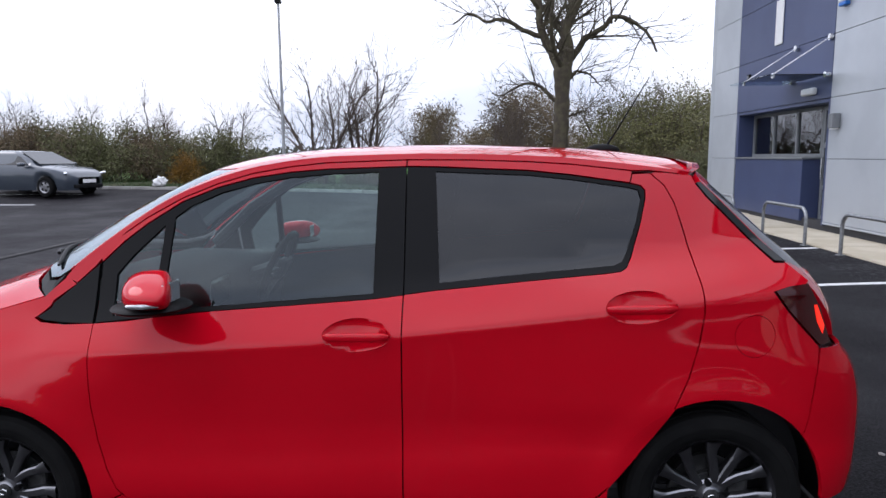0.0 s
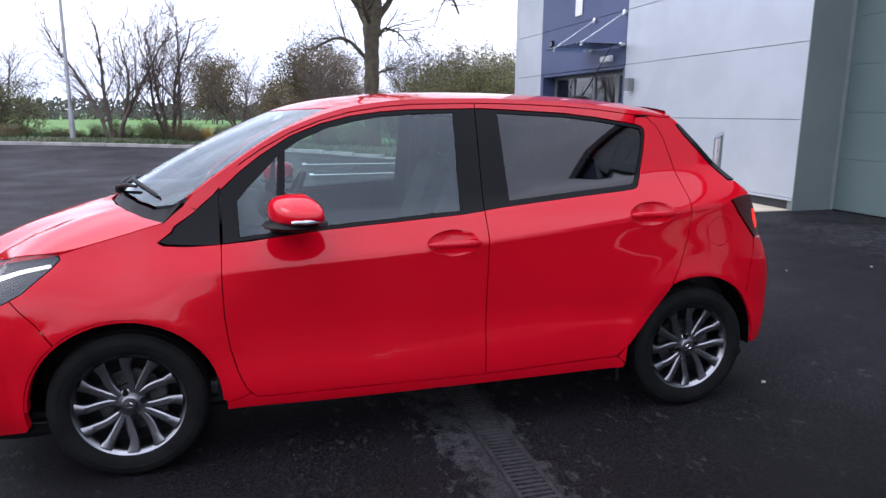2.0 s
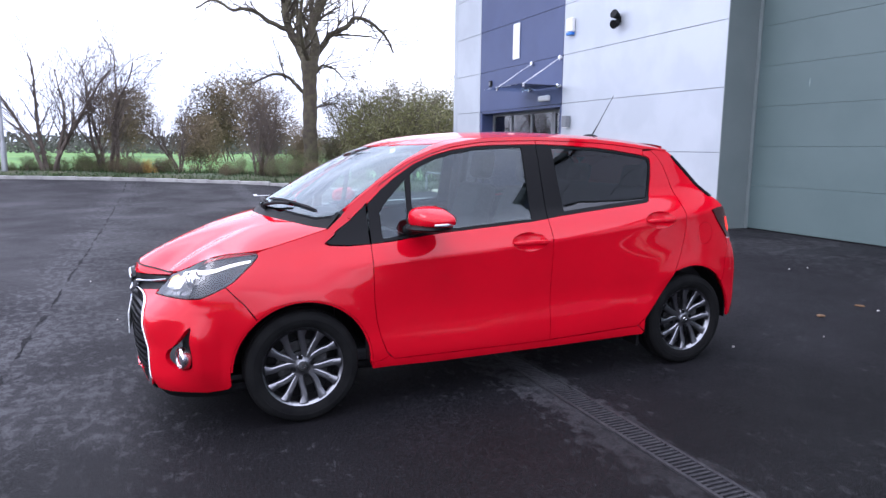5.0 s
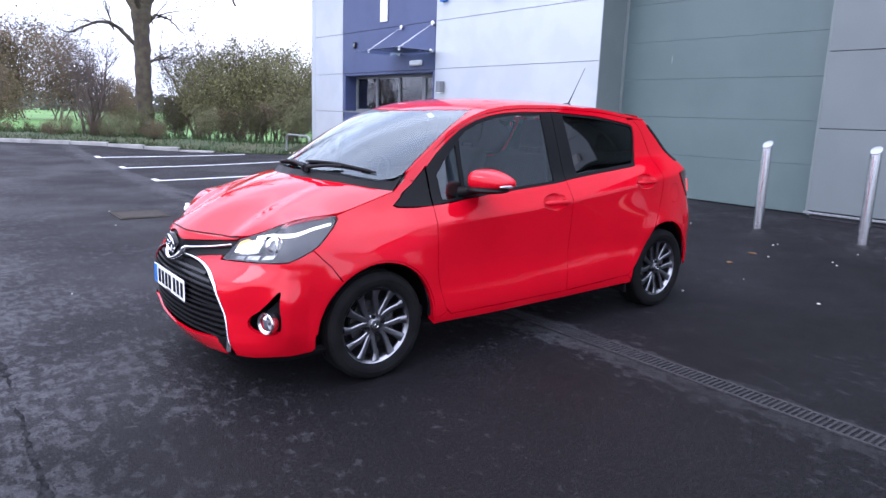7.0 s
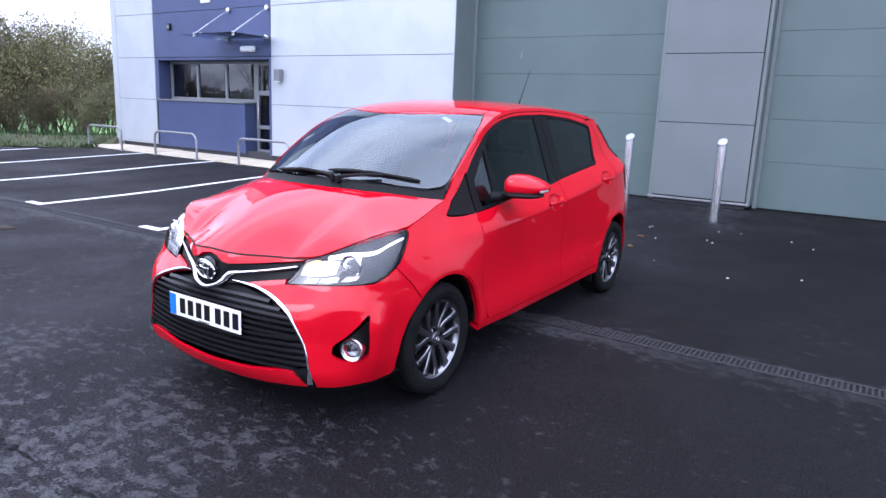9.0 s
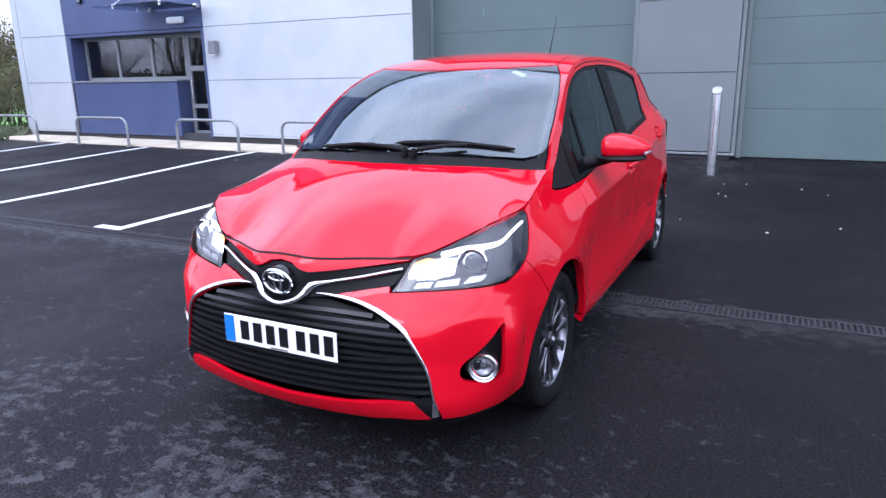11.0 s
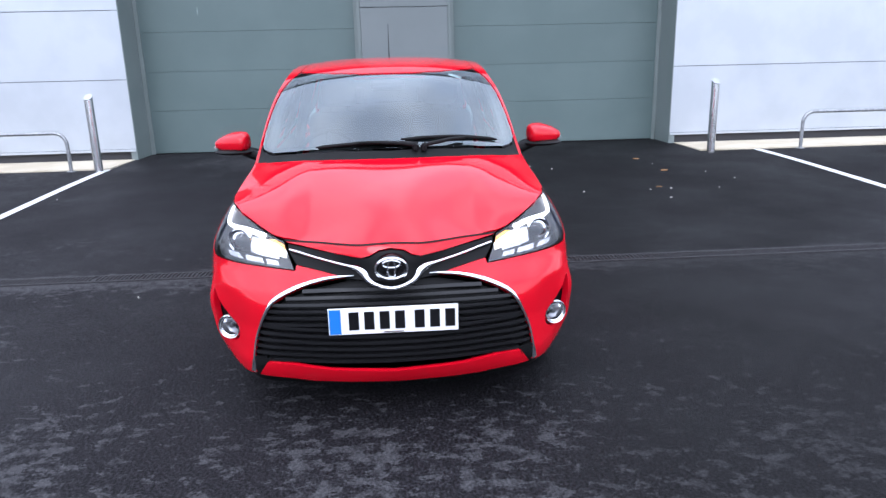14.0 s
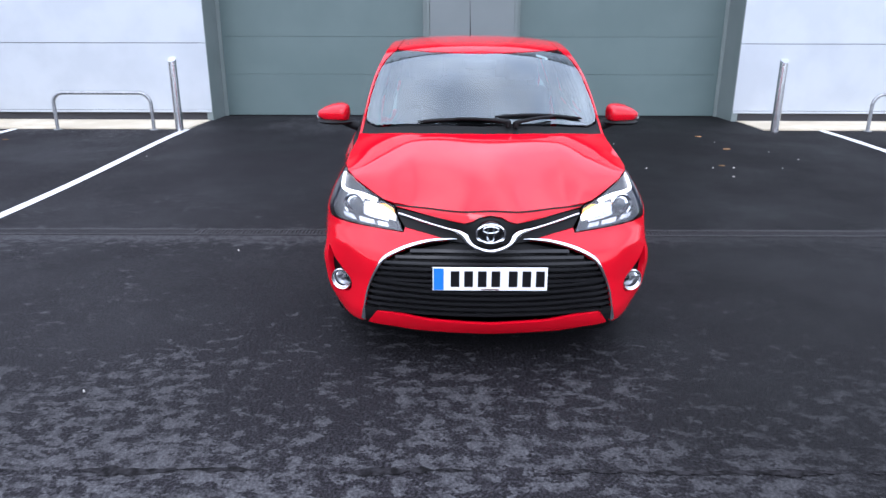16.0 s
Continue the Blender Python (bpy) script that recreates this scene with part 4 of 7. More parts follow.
# nose
for sg in (-1, 1):
    k = dict(sign=sg)
    fog_hole = [F(y, z) for y, z in catmull([(0.778, 0.556), (0.748, 0.506), (0.705, 0.455), (0.664, 0.415), (0.661, 0.372), (0.690, 0.340), (0.734, 0.333), (0.770, 0.352), (0.783, 0.41), (0.786, 0.49)], 4, True)]
    skin = ([F(0.195, 0.648), F(0.30, 0.668), F(0.395, 0.683), F(0.402, 0.662), F(0.56, 0.673), F(0.66, 0.680)] + side([(-1.68, 0.692), (-1.62, 0.719), (-1.56, 0.747), (-1.475, 0.659)])
            + side(ARC_F_FRONT) + [S(-1.56, 0.222), S(-1.66, 0.206), F(0.73, 0.208), F(0.66, 0.205), F(0.605, 0.214), F(0.592, 0.30), F(0.575, 0.385), F(0.545, 0.47), F(0.500, 0.535), F(0.43, 0.585), F(0.35, 0.618), F(0.27, 0.638)])
    bumper = patch("front_bumper", skin, body, M_RED, car, 0.025, holes=[fog_hole], gap=0.002, rim=0.03, **k)

    def recess(a, b):
        q = body(a, b)
        q[:, 0] += 0.050
        q[:, 1] -= 0.004
        return q
    patch("fog_pocket", [(u * 1.004 - 0.002, z) for u, z in fog_hole], recess, M_BLACK, bumper, 0.02, rim=0, **k)
    fc = body(*F(0.720, 0.390))
    axis = Vector((-0.95, sg * 0.31, 0.0)).normalized()
    fcv = Vector((fc[0], sg * fc[1], fc[2])) + axis * -0.012
    q = axis.to_track_quat("Z", "Y").to_matrix().to_4x4()
    q.translation = fcv
    foglamp = part("fog_lamp", lathe([(0.053, -0.03), (0.055, 0.006), (0.051, 0.012), (0.046, 0.010), (0.042, -0.002)], 32, "z"), M_STEEL, bumper, "round fog lamp with chrome ring")
    foglamp.data.transform(q)
    smooth(foglamp)
    refl = part("reflector", lathe([(0.043, -0.004), (0.036, -0.018), (0.02, -0.028), (0.012, -0.028), (0.011, -0.008), (0.0, -0.006)], 32, "z"), M_ALLOY, foglamp)
    refl.data.transform(q)
    smooth(refl)
    lens = part("lens", lathe([(0.044, 0.002), (0.032, 0.010), (0.018, 0.013), (0.0, 0.014)], 28, "z"), M_LENS, foglamp)
    lens.data.transform(q)
    smooth(lens)
    # headlamp
    HL = [F(0.404, 0.664), F(0.56, 0.675), F(0.66, 0.682)] + side([(-1.68, 0.694), (-1.62, 0.721), (-1.558, 0.7495), (-1.520, 0.772), (-1.471, 0.814), (-1.425, 0.853), (-1.396, 0.884), (-1.402, 0.899)]) + [(u, z - 0.001) for u, z in HOOD_EDGE[6::-1]] + [F(0.442, 0.742)]
    head = patch("headlamp", HL, body, M_SMOKE, car, 0.03, gap=0.001, off=-0.026, rim=-0.024, label="clear wrap-round headlamp with lit running light", **k)
    patch("lens", HL, body, M_LENS, head, 0.03, gap=0.001, off=-0.001, rim=0, **k).visible_shadow = False
    patch("inner_reflector", [F(0.480, 0.706), F(0.545, 0.714), F(0.605, 0.728), F(0.600, 0.786), F(0.56, 0.784), F(0.50, 0.762), F(0.468, 0.742)], body, M_BOWL, head, 0.02, off=-0.019, rim=0.006, **k)
    patch("lower_reflector", [F(0.475, 0.682), F(0.53, 0.686), F(0.535, 0.704), F(0.485, 0.699)], body, M_BOWL, head, 0.02, off=-0.019, rim=0.004, **k)
    patch("lower_reflector", [F(0.545, 0.688), F(0.625, 0.694), F(0.628, 0.716), F(0.552, 0.706)], body, M_BOWL, head, 0.02, off=-0.019, rim=0.004, **k)
    patch("outer_reflector", [F(0.640, 0.697), F(0.70, 0.704), F(0.715, 0.728), F(0.66, 0.720)], body, M_BOWL, head, 0.02, off=-0.019, rim=0.004, **k)
    pc = body(*F(0.662, 0.757))
    fwd = Vector((-0.97, sg * 0.22, 0.05)).normalized()
    q = fwd.to_track_quat("Z", "Y").to_matrix().to_4x4()
    q.translation = Vector((pc[0] + 0.022, sg * (pc[1] - 0.012), pc[2]))
    for nm, prof, mat in (("projector_ring", [(0.053, -0.03), (0.055, 0.002), (0.051, 0.007), (0.045, 0.004), (0.043, -0.02)], M_CHROME),
                          ("projector_bowl", [(0.046, -0.016), (0.036, -0.022), (0.018, -0.026), (0.0, -0.027)], M_BOWL),
                          ("projector_lens", [(0.045, -0.012), (0.040, 0.004), (0.028, 0.014), (0.012, 0.019), (0.0, 0.020)], M_LENS)):
        o = part(nm, lathe(prof, 32, "z"), mat, head)
        o.data.transform(q)
        smooth(o)
    strip = catmull([S(-1.432, 0.868), S(-1.53, 0.850), S(-1.61, 0.828), F(0.675, 0.818), F(0.615, 0.811), F(0.54, 0.792)], 5)
    patch("running_light", ribbon(strip, [0.006 + 0.008 * i / (len(strip) - 1) for i in range(len(strip))]), body, G_HEAD, head, 0.02, off=-0.012, rim=0.012, **k)
    patch("side_light", [F(0.448, 0.712), F(0.500, 0.722), F(0.548, 0.732), F(0.560, 0.783), F(0.52, 0.772), F(0.475, 0.752), F(0.446, 0.735)], body, G_HEAD, head, 0.02, off=-0.014, rim=0.012, **k)
    patch("indicator", [F(0.449, 0.737), F(0.470, 0.751), F(0.520, 0.774), F(0.495, 0.776), F(0.456, 0.758)], body, G_AMBER, head, 0.02, off=-0.009, rim=0.01, **k)

mouth = [F(y, z) for y, z in [(0.0, 0.640), (0.19, 0.642), (0.35, 0.612), (0.43, 0.578), (0.495, 0.530), (0.54, 0.465), (0.57, 0.385), (0.585, 0.30), (0.54, 0.305), (0.42, 0.288), (0.277, 0.266), (0.0, 0.250)]]
mouth = mouth + [(-u, z) for u, z in mouth[-2:0:-1]]
grille = patch("grille", mouth, body, M_BLACK, car, 0.05, off=-0.036, rim=-0.03, label="black slatted lower grille")
HALF = Curve((0.25, 0.52), (0.30, 0.57), (0.385, 0.565), (0.465, 0.535), (0.53, 0.485), (0.578, 0.42), (0.612, 0.335), (0.64, 0.20))
for i in range(12):
    z = 0.288 + 0.029 * i
    hw = float(HALF(z)) + (0.034 if z < 0.56 else 0.018)
    bow = [F(hw * t, z + 0.012 * (abs(t) ** 2) * (1 if z < 0.45 else -1)) for t in np.linspace(-1, 1, 25)]
    patch("slat", ribbon(bow, 0.013), body, M_SLAT, grille, 0.04, off=-0.006, rim=0.026)
lip = [F(0.53, 0.292), F(0.42, 0.280), F(0.277, 0.259), F(0.0, 0.243), F(-0.277, 0.259), F(-0.42, 0.280), F(-0.53, 0.292), F(-0.575, 0.222), F(-0.35, 0.190), F(0.0, 0.175), F(0.35, 0.190), F(0.575, 0.222)]
patch("bumper_lip", lip, body, M_RED, car, 0.04, gap=0.001, off=0.004, rim=0.05)
und = [F(0.78, 0.215), F(0.6, 0.205), F(0.35, 0.185), F(0.0, 0.170), F(-0.35, 0.185), F(-0.6, 0.205), F(-0.78, 0.215), F(-0.72, 0.165), F(0.0, 0.135), F(0.72, 0.165)]
patch("under_spoiler", und, body, M_BLACK, car, 0.05, off=-0.012, rim=0.04)
upper = [F(y, z) for y, z in [(0.0, 0.766), (0.05, 0.758), (0.085, 0.738), (0.12, 0.728), (0.25, 0.738), (0.36, 0.751), (0.438, 0.763), (0.440, 0.740), (0.400, 0.684), (0.30, 0.667), (0.19, 0.645), (0.0, 0.632)]]
upper = upper + [(-u, z) for u, z in upper[-2:0:-1]]
bar = patch("upper_grille", upper, body, M_SATIN, car, 0.04, gap=0.002, off=-0.014, rim=0.02, label="black upper grille bar with chrome wings")
strip_top = [(y, float(NOSE_LINE(y)) + 0.0005) for y in (0.0, 0.03, 0.06, 0.09, 0.13, 0.17, 0.22, 0.27, 0.32, 0.36, 0.40, 0.446)]
strip_low = [(0.438, 0.764), (0.36, 0.752), (0.25, 0.739), (0.12, 0.729), (0.085, 0.739), (0.05, 0.759), (0.0, 0.767)]
nose = [F(y, z) for y, z in strip_top + strip_low] + [(-F(y, z)[0], z) for y, z in (strip_low[-2::-1] + strip_top[:0:-1])]
patch("nose_panel", nose, body, M_RED, car, 0.03, gap=0.001, rim=0.02)
wing_path = catmull([F(0.424, 0.736), F(0.30, 0.712), F(0.20, 0.698), F(0.145, 0.688), F(0.115, 0.664), F(0.075, 0.630), F(0.0, 0.610), F(-0.075, 0.630), F(-0.115, 0.664), F(-0.145, 0.688), F(-0.20, 0.698), F(-0.30, 0.712), F(-0.424, 0.736)], 6)
n_w = len(wing_path)
wid = [0.013 + 0.020 * math.exp(-((abs(i - n_w / 2) / (n_w / 2) - 0.36) / 0.16) ** 2) + 0.006 * math.exp(-((i - n_w / 2) / 9) ** 2) for i in range(n_w)]
bead("chrome_wing", wing_path, wid, 0.012, M_CHROME, bar, -0.004, label="chrome trim")
for sg in (-1, 1):
    path = [(-sg * u, z) for u, z in catmull([F(0.150, 0.655), F(0.195, 0.650), F(0.28, 0.636), F(0.37, 0.612), F(0.440, 0.584), F(0.488, 0.555), F(0.515, 0.520), F(0.548, 0.455), F(0.574, 0.385), F(0.590, 0.305), F(0.597, 0.268)], 6)]
    ws_ = [float(np.interp(i / (len(path) - 1), (0, 0.15, 0.5, 0.62, 0.85, 0.9, 1.0), (0.004, 0.011, 0.016, 0.013, 0.008, 0.010, 0.014))) for i in range(len(path))]
    bead("chrome_arm", path, ws_, 0.004, M_CHROME, grille, 0.003, label="chrome trim round the lower grille")
    def upright(a, b):
        q = body(a, 0 * np.asarray(b) + 0.275)
        q[:, 0] -= 0.005 + 0.05 * (0.290 - b)
        q[:, 2] = b
        return q
    ft = [(-sg * F(y, 0.275)[0], z) for y, z in ((0.588, 0.290), (0.602, 0.290), (0.609, 0.240), (0.588, 0.237))]
    patch("chrome_foot", ft, upright, M_CHROME, grille, 0.02, rim=0.02)
    foot = [(-sg * u, z) for u, z in [F(0.580, 0.310), F(0.520, 0.302), F(0.560, 0.214), F(0.590, 0.212)]]
    patch("dark_foot", foot, body, M_BLACK, grille, 0.02, off=0.003, rim=0.02)


def nose_local(m, ob):
    ob.data.transform(m)
    return ob


e0 = body(0.0, 0.690)
emb = Matrix.Translation((float(e0[0]) + 0.004, 0, 0.690)) @ pose(0, 0, 0, 0, -8, 0)
disc = smooth(nose_local(emb, part("badge", lathe([(0.0, -0.006), (0.045, -0.005), (0.056, 0.0), (0.058, 0.02)], 32, "z"), M_PIANO, car, "oval chrome badge on a black boss")))
disc.data.transform(Matrix.Identity(4))
for v in disc.data.vertices:
    v.co = emb @ Vector(((emb.inverted() @ v.co).z, (emb.inverted() @ v.co).y * 1.12, (emb.inverted() @ v.co).x))
for rx, rz, cz, r in ((0.064, 0.046, 0.0, 0.0055), (0.036, 0.016, 0.020, 0.004), (0.015, 0.040, 0.0, 0.004)):
    ring = [(-0.008, rx * math.cos(w), cz + rz * math.sin(w)) for w in np.linspace(0, 2 * math.pi, 36, endpoint=False)]
    v, f = tube([emb @ Vector(p) for p in ring], r, 8, True)
    smooth(part("badge_ring", (v, f), M_CHROME, disc))
px = float(body(0.0, 0.48)[0]) + 0.004
plate = part("number_plate", box(px - 0.006, px, -0.262, 0.262, 0.424, 0.536, 0.002), M_PLATE, car, "white number plate with a blue band")
part("blue_band", box(px - 0.0085, px - 0.0062, 0.212, 0.258, 0.428, 0.532), M_PLATE_BLUE, plate)
for yb in (0.160, 0.098, 0.036, -0.026, -0.105, -0.167, -0.229):
    part("character_bar", box(px - 0.0085, px - 0.0062, yb - 0.020, yb + 0.020, 0.443, 0.519), M_PIANO, plate)
part("dealer_bar", box(px - 0.0085, px - 0.0062, -0.04, 0.04, 0.4285, 0.4325), M_TAIL, plate)

# bonnet, windscreen, roof, tailgate
hood = [(float(np.interp(y, _ny, _nx)) + 0.001, y) for y in (0.0, 0.04, 0.08, 0.12, 0.16, 0.22, 0.28, 0.34, 0.40)] + [(float(p[0]), float(p[1])) for p in _he] + [
        (-1.115, 0.60), (-1.195, 0.48), (-1.262, 0.33), (-1.308, 0.17), (-1.322, 0.0)]
hood = hood + [(x, -y) for x, y in hood[-2:0:-1]]
bonnet = patch("bonnet", hood, hood_surface, M_RED, car, 0.04, gap=0.0022, rim=0.02)
# black strip laid over the bonnet's front shut line, standing in for the gap's shade
patch("bonnet_gap_shade", ribbon([F(float(y), float(NOSE_LINE(y)) + 0.001) for y in np.linspace(-0.445, 0.445, 61)], 0.0065), body, M_BLACK, bonnet, 0.02, rim=0, off=0.0022)
SCR_LOW = [(-0.955, 0.668), (-1.00, 0.655), (-1.070, 0.597), (-1.150, 0.478), (-1.219, 0.33), (-1.262, 0.17), (-1.277, 0.0)]
SCR_TOP = [(-0.615, 0.0), (-0.60, 0.15), (-0.545, 0.30), (-0.455, 0.43), (-0.385, 0.505), (-0.362, 0.518)]
SCR_SIDE = [(-0.50, 0.578), (-0.65, 0.620), (-0.80, 0.648), (-0.90, 0.662)]
screen = SCR_LOW + [(x, -y) for x, y in SCR_LOW[-2::-1]] + [(x, -y) for x, y in SCR_SIDE[::-1]] + [(x, -y) for x, y in SCR_TOP[::-1]][:-1] + SCR_TOP + SCR_SIDE
clear = ([(-0.975, 0.645), (-1.050, 0.598), (-1.122, 0.470), (-1.190, 0.325), (-1.232, 0.16), (-1.246, 0.0)])
clear = clear + [(x, -y) for x, y in clear[-2::-1]] + [(x, -y) for x, y in [(-0.88, 0.645), (-0.65, 0.606), (-0.54, 0.570), (-0.50, 0.530)]] \
    + [(-0.520, -0.485), (-0.560, -0.40), (-0.605, -0.27), (-0.635, -0.13), (-0.642, 0.0), (-0.635, 0.13), (-0.605, 0.27), (-0.560, 0.40), (-0.520, 0.485)] \
    + [(-0.50, 0.530), (-0.54, 0.570), (-0.65, 0.606), (-0.88, 0.645)]
scr = patch("windscreen", screen, top, M_SCREEN, car, 0.06, gap=0.002, rim=0, off=-0.002)
scr.visible_shadow = False
patch("black_border", screen, top, M_SATIN, scr, 0.04, holes=[clear], gap=0.003, rim=0, off=-0.006)
patch("tax_sticker", [(-0.60, -0.42), (-0.57, -0.43), (-0.545, -0.36), (-0.575, -0.35)], top, M_WHITE, scr, 0.03, rim=0, off=-0.0045)
part("mirror_pod", box(-0.70, -0.60, -0.10, 0.10, 1.345, 1.405, 0.02), M_DASH, scr)
cowl = [(x - 0.004, y) for x, y in SCR_LOW] + [(x - 0.004, -y) for x, y in SCR_LOW[-2::-1]]
cowl_f = [(-1.035, 0.686), (-1.107, 0.60), (-1.187, 0.48), (-1.254, 0.33), (-1.301, 0.17), (-1.315, 0.0)]
cowl = cowl + [(x, -y) for x, y in cowl_f] + cowl_f[-2::-1]


_cr = sorted((y, x) for x, y in SCR_LOW)
_cf = sorted((y, x) for x, y in cowl_f)


def cowl_surface(x, y):
    """Black scuttle rising from under the bonnet's rear edge to the foot of the glass."""
    x, y = np.asarray(x, float), np.asarray(y, float)
    a = np.abs(y)
    xr = np.interp(a, [q[0] for q in _cr], [q[1] for q in _cr])
    xf = np.interp(a, [q[0] for q in _cf], [q[1] for q in _cf])
    t = np.clip((x - xf) / np.maximum(xr - xf, 0.01), 0, 1)
    lo, hi = hood_surface(xf, y)[..., 2] - 0.008, top(xr, y)[..., 2] - 0.006
    return np.stack((x, y, lo + (hi - lo) * t ** 1.15), -1)


cowl_p = patch("cowl_panel", cowl, cowl_surface, M_BLACK, car, 0.03, gap=0.001, rim=0.02)
for sg in (-1, 1):
    a_post = [(-0.945, 0.672), (-0.90, 0.666), (-0.80, 0.652), (-0.65, 0.624), (-0.50, 0.582), (-0.362, 0.521)] + [(-0.33, 0.526)] + [(x, float(EDGE_Y(x)) + 0.001) for x in (-0.26, -0.40, -0.53, -0.66, -0.80, -0.92)]
    patch("windscreen_pillar", a_post, top, M_RED, car, 0.03, gap=0.001, sign=sg)
    patch("pillar_lining", a_post, top, M_TRIM_GREY, car, 0.04, off=-0.020, rim=0, sign=sg)
    rl = [(-0.355, 0.523)] + [(x, 0.875 * float(EDGE_Y(x))) for x in np.linspace(-0.26, 1.29, 14)] + [(x, float(EDGE_Y(x)) + 0.001) for x in np.linspace(1.255, -0.30, 14)]
    patch("roof_edge", rl, top, M_RED, car, 0.04, gap=0.001, sign=sg)
    patch("edge_lining", rl, top, M_TRIM_GREY, car, 0.06, off=-0.022, rim=0, sign=sg)
roof = [(x + 0.004, y) for x, y in SCR_TOP[:-1]] + [(-0.35, 0.519)] + [(x, 0.87 * float(EDGE_Y(x))) for x in np.linspace(-0.26, 1.29, 14)] + [(1.335, 0.36), (1.355, 0.18), (1.36, 0.0)]
roof = roof + [(x, -y) for x, y in roof[-2:0:-1]]
roof_p = patch("roof", roof, top, M_RED, car, 0.06, gap=0.0015)
hat = [(0.0, 0.86), (0.45, 0.86), (0.64, 0.87), (0.667, 1.0), (0.673, 1.06), (0.674, 1.10), (0.670, 1.15), (0.659, 1.20), (0.647, 1.25), (0.633, 1.30), (0.619, 1.35), (0.602, 1.40), (0.55, 1.425), (0.3, 1.445), (0.0, 1.452)]
hat = hat + [(-y, z) for y, z in hat[-2:0:-1]]
rw = [(0.0, 1.04), (0.50, 1.06), (0.660, 1.135), (0.645, 1.22), (0.618, 1.31), (0.592, 1.385), (0.0, 1.41)]
rw = rw + [(-y, z) for y, z in rw[-2:0:-1]]
gate = patch("tailgate", hat, hatch_surface, M_RED, car, 0.06, holes=[rw], rim=0.02)
patch("rear_window", rw, hatch_surface, M_PRIVACY, gate, 0.06, rim=0, off=-0.003, label="dark rear window").visible_shadow = False
v, f = [], []
for y in np.linspace(-0.53, 0.53, 15):
    x1 = 1.425 - 0.16 * (abs(y) / 0.55) ** 2.2
    z1 = float(top(np.array([1.29]), np.array([y * 0.9]))[0, 2])
    v += [(1.265, y, z1 + 0.006), (x1 - 0.01, y, z1 - 0.018), (x1, y, z1 - 0.028), (x1 - 0.02, y, z1 - 0.038), (1.25, y, z1 - 0.05)]
for i in range(14):
    for j in range(4):
        f.append((5 * i + j, 5 * i + j + 1, 5 * i + j + 6, 5 * i + j + 5))
smooth(part("roof_spoiler", (v, f), M_RED, gate))
base = smooth(part("aerial_base", (lambda b: (bmesh.ops.create_uvsphere(b, u_segments=16, v_segments=10, radius=1, matrix=Matrix.Translation((1.06, 0, 1.512)) @ Matrix.Diagonal((0.075, 0.026, 0.03, 1))), b)[1])(bmesh.new()), M_BLACK, car))
smooth(part("aerial_mast", tube([(1.075, 0, 1.53), (1.12, 0, 1.60), (1.25, 0, 1.82)], [0.006, 0.0035, 0.0018], 8), M_BLACK, base))
# wipers
def scuttle(x, y):
    return max(float(top(np.array([x]), np.array([y]))[0, 2]) if x > -1.285 else 0.0, float(cowl_surface(np.array([x]), np.array([y]))[0, 2]))


for pts, blade in (([(-1.278, -0.13, 0.018), (-1.274, -0.05, 0.022), (-1.264, 0.06, 0.022), (-1.252, 0.15, 0.020)], [(-1.252, -0.14, 0.010), (-1.246, 0.12, 0.010), (-1.205, 0.36, 0.010)]),
                   ([(-1.276, -0.17, 0.018), (-1.255, -0.23, 0.024), (-1.212, -0.31, 0.024), (-1.170, -0.38, 0.020)], [(-1.232, -0.06, 0.010), (-1.175, -0.30, 0.010), (-1.060, -0.56, 0.010)])):
    arm = [(x, y, scuttle(x, y) + d) for x, y, d in pts]
    run = catmull(arm, 5)
    a = smooth(part("wiper", tube([tuple(p) for p in run], [0.011 - 0.004 * i / (len(run) - 1) for i in range(len(run))], 10), M_BLACK, cowl_p))
    bl = [tuple(p) for p in catmull([(x, y, scuttle(x, y) + d) for x, y, d in blade], 6)]
    smooth(part("wiper_blade", tube(bl, [0.004] + [0.009] * (len(bl) - 2) + [0.004], 8), M_BLACK, a))
    hx, hy = pts[0][0], pts[0][1]
    smooth(part("wiper_hub", cyl((hx, hy, scuttle(hx, hy) - 0.01), (hx, hy, scuttle(hx, hy) + 0.026), 0.016, seg=18, bevel=0.006), M_BLACK, a))

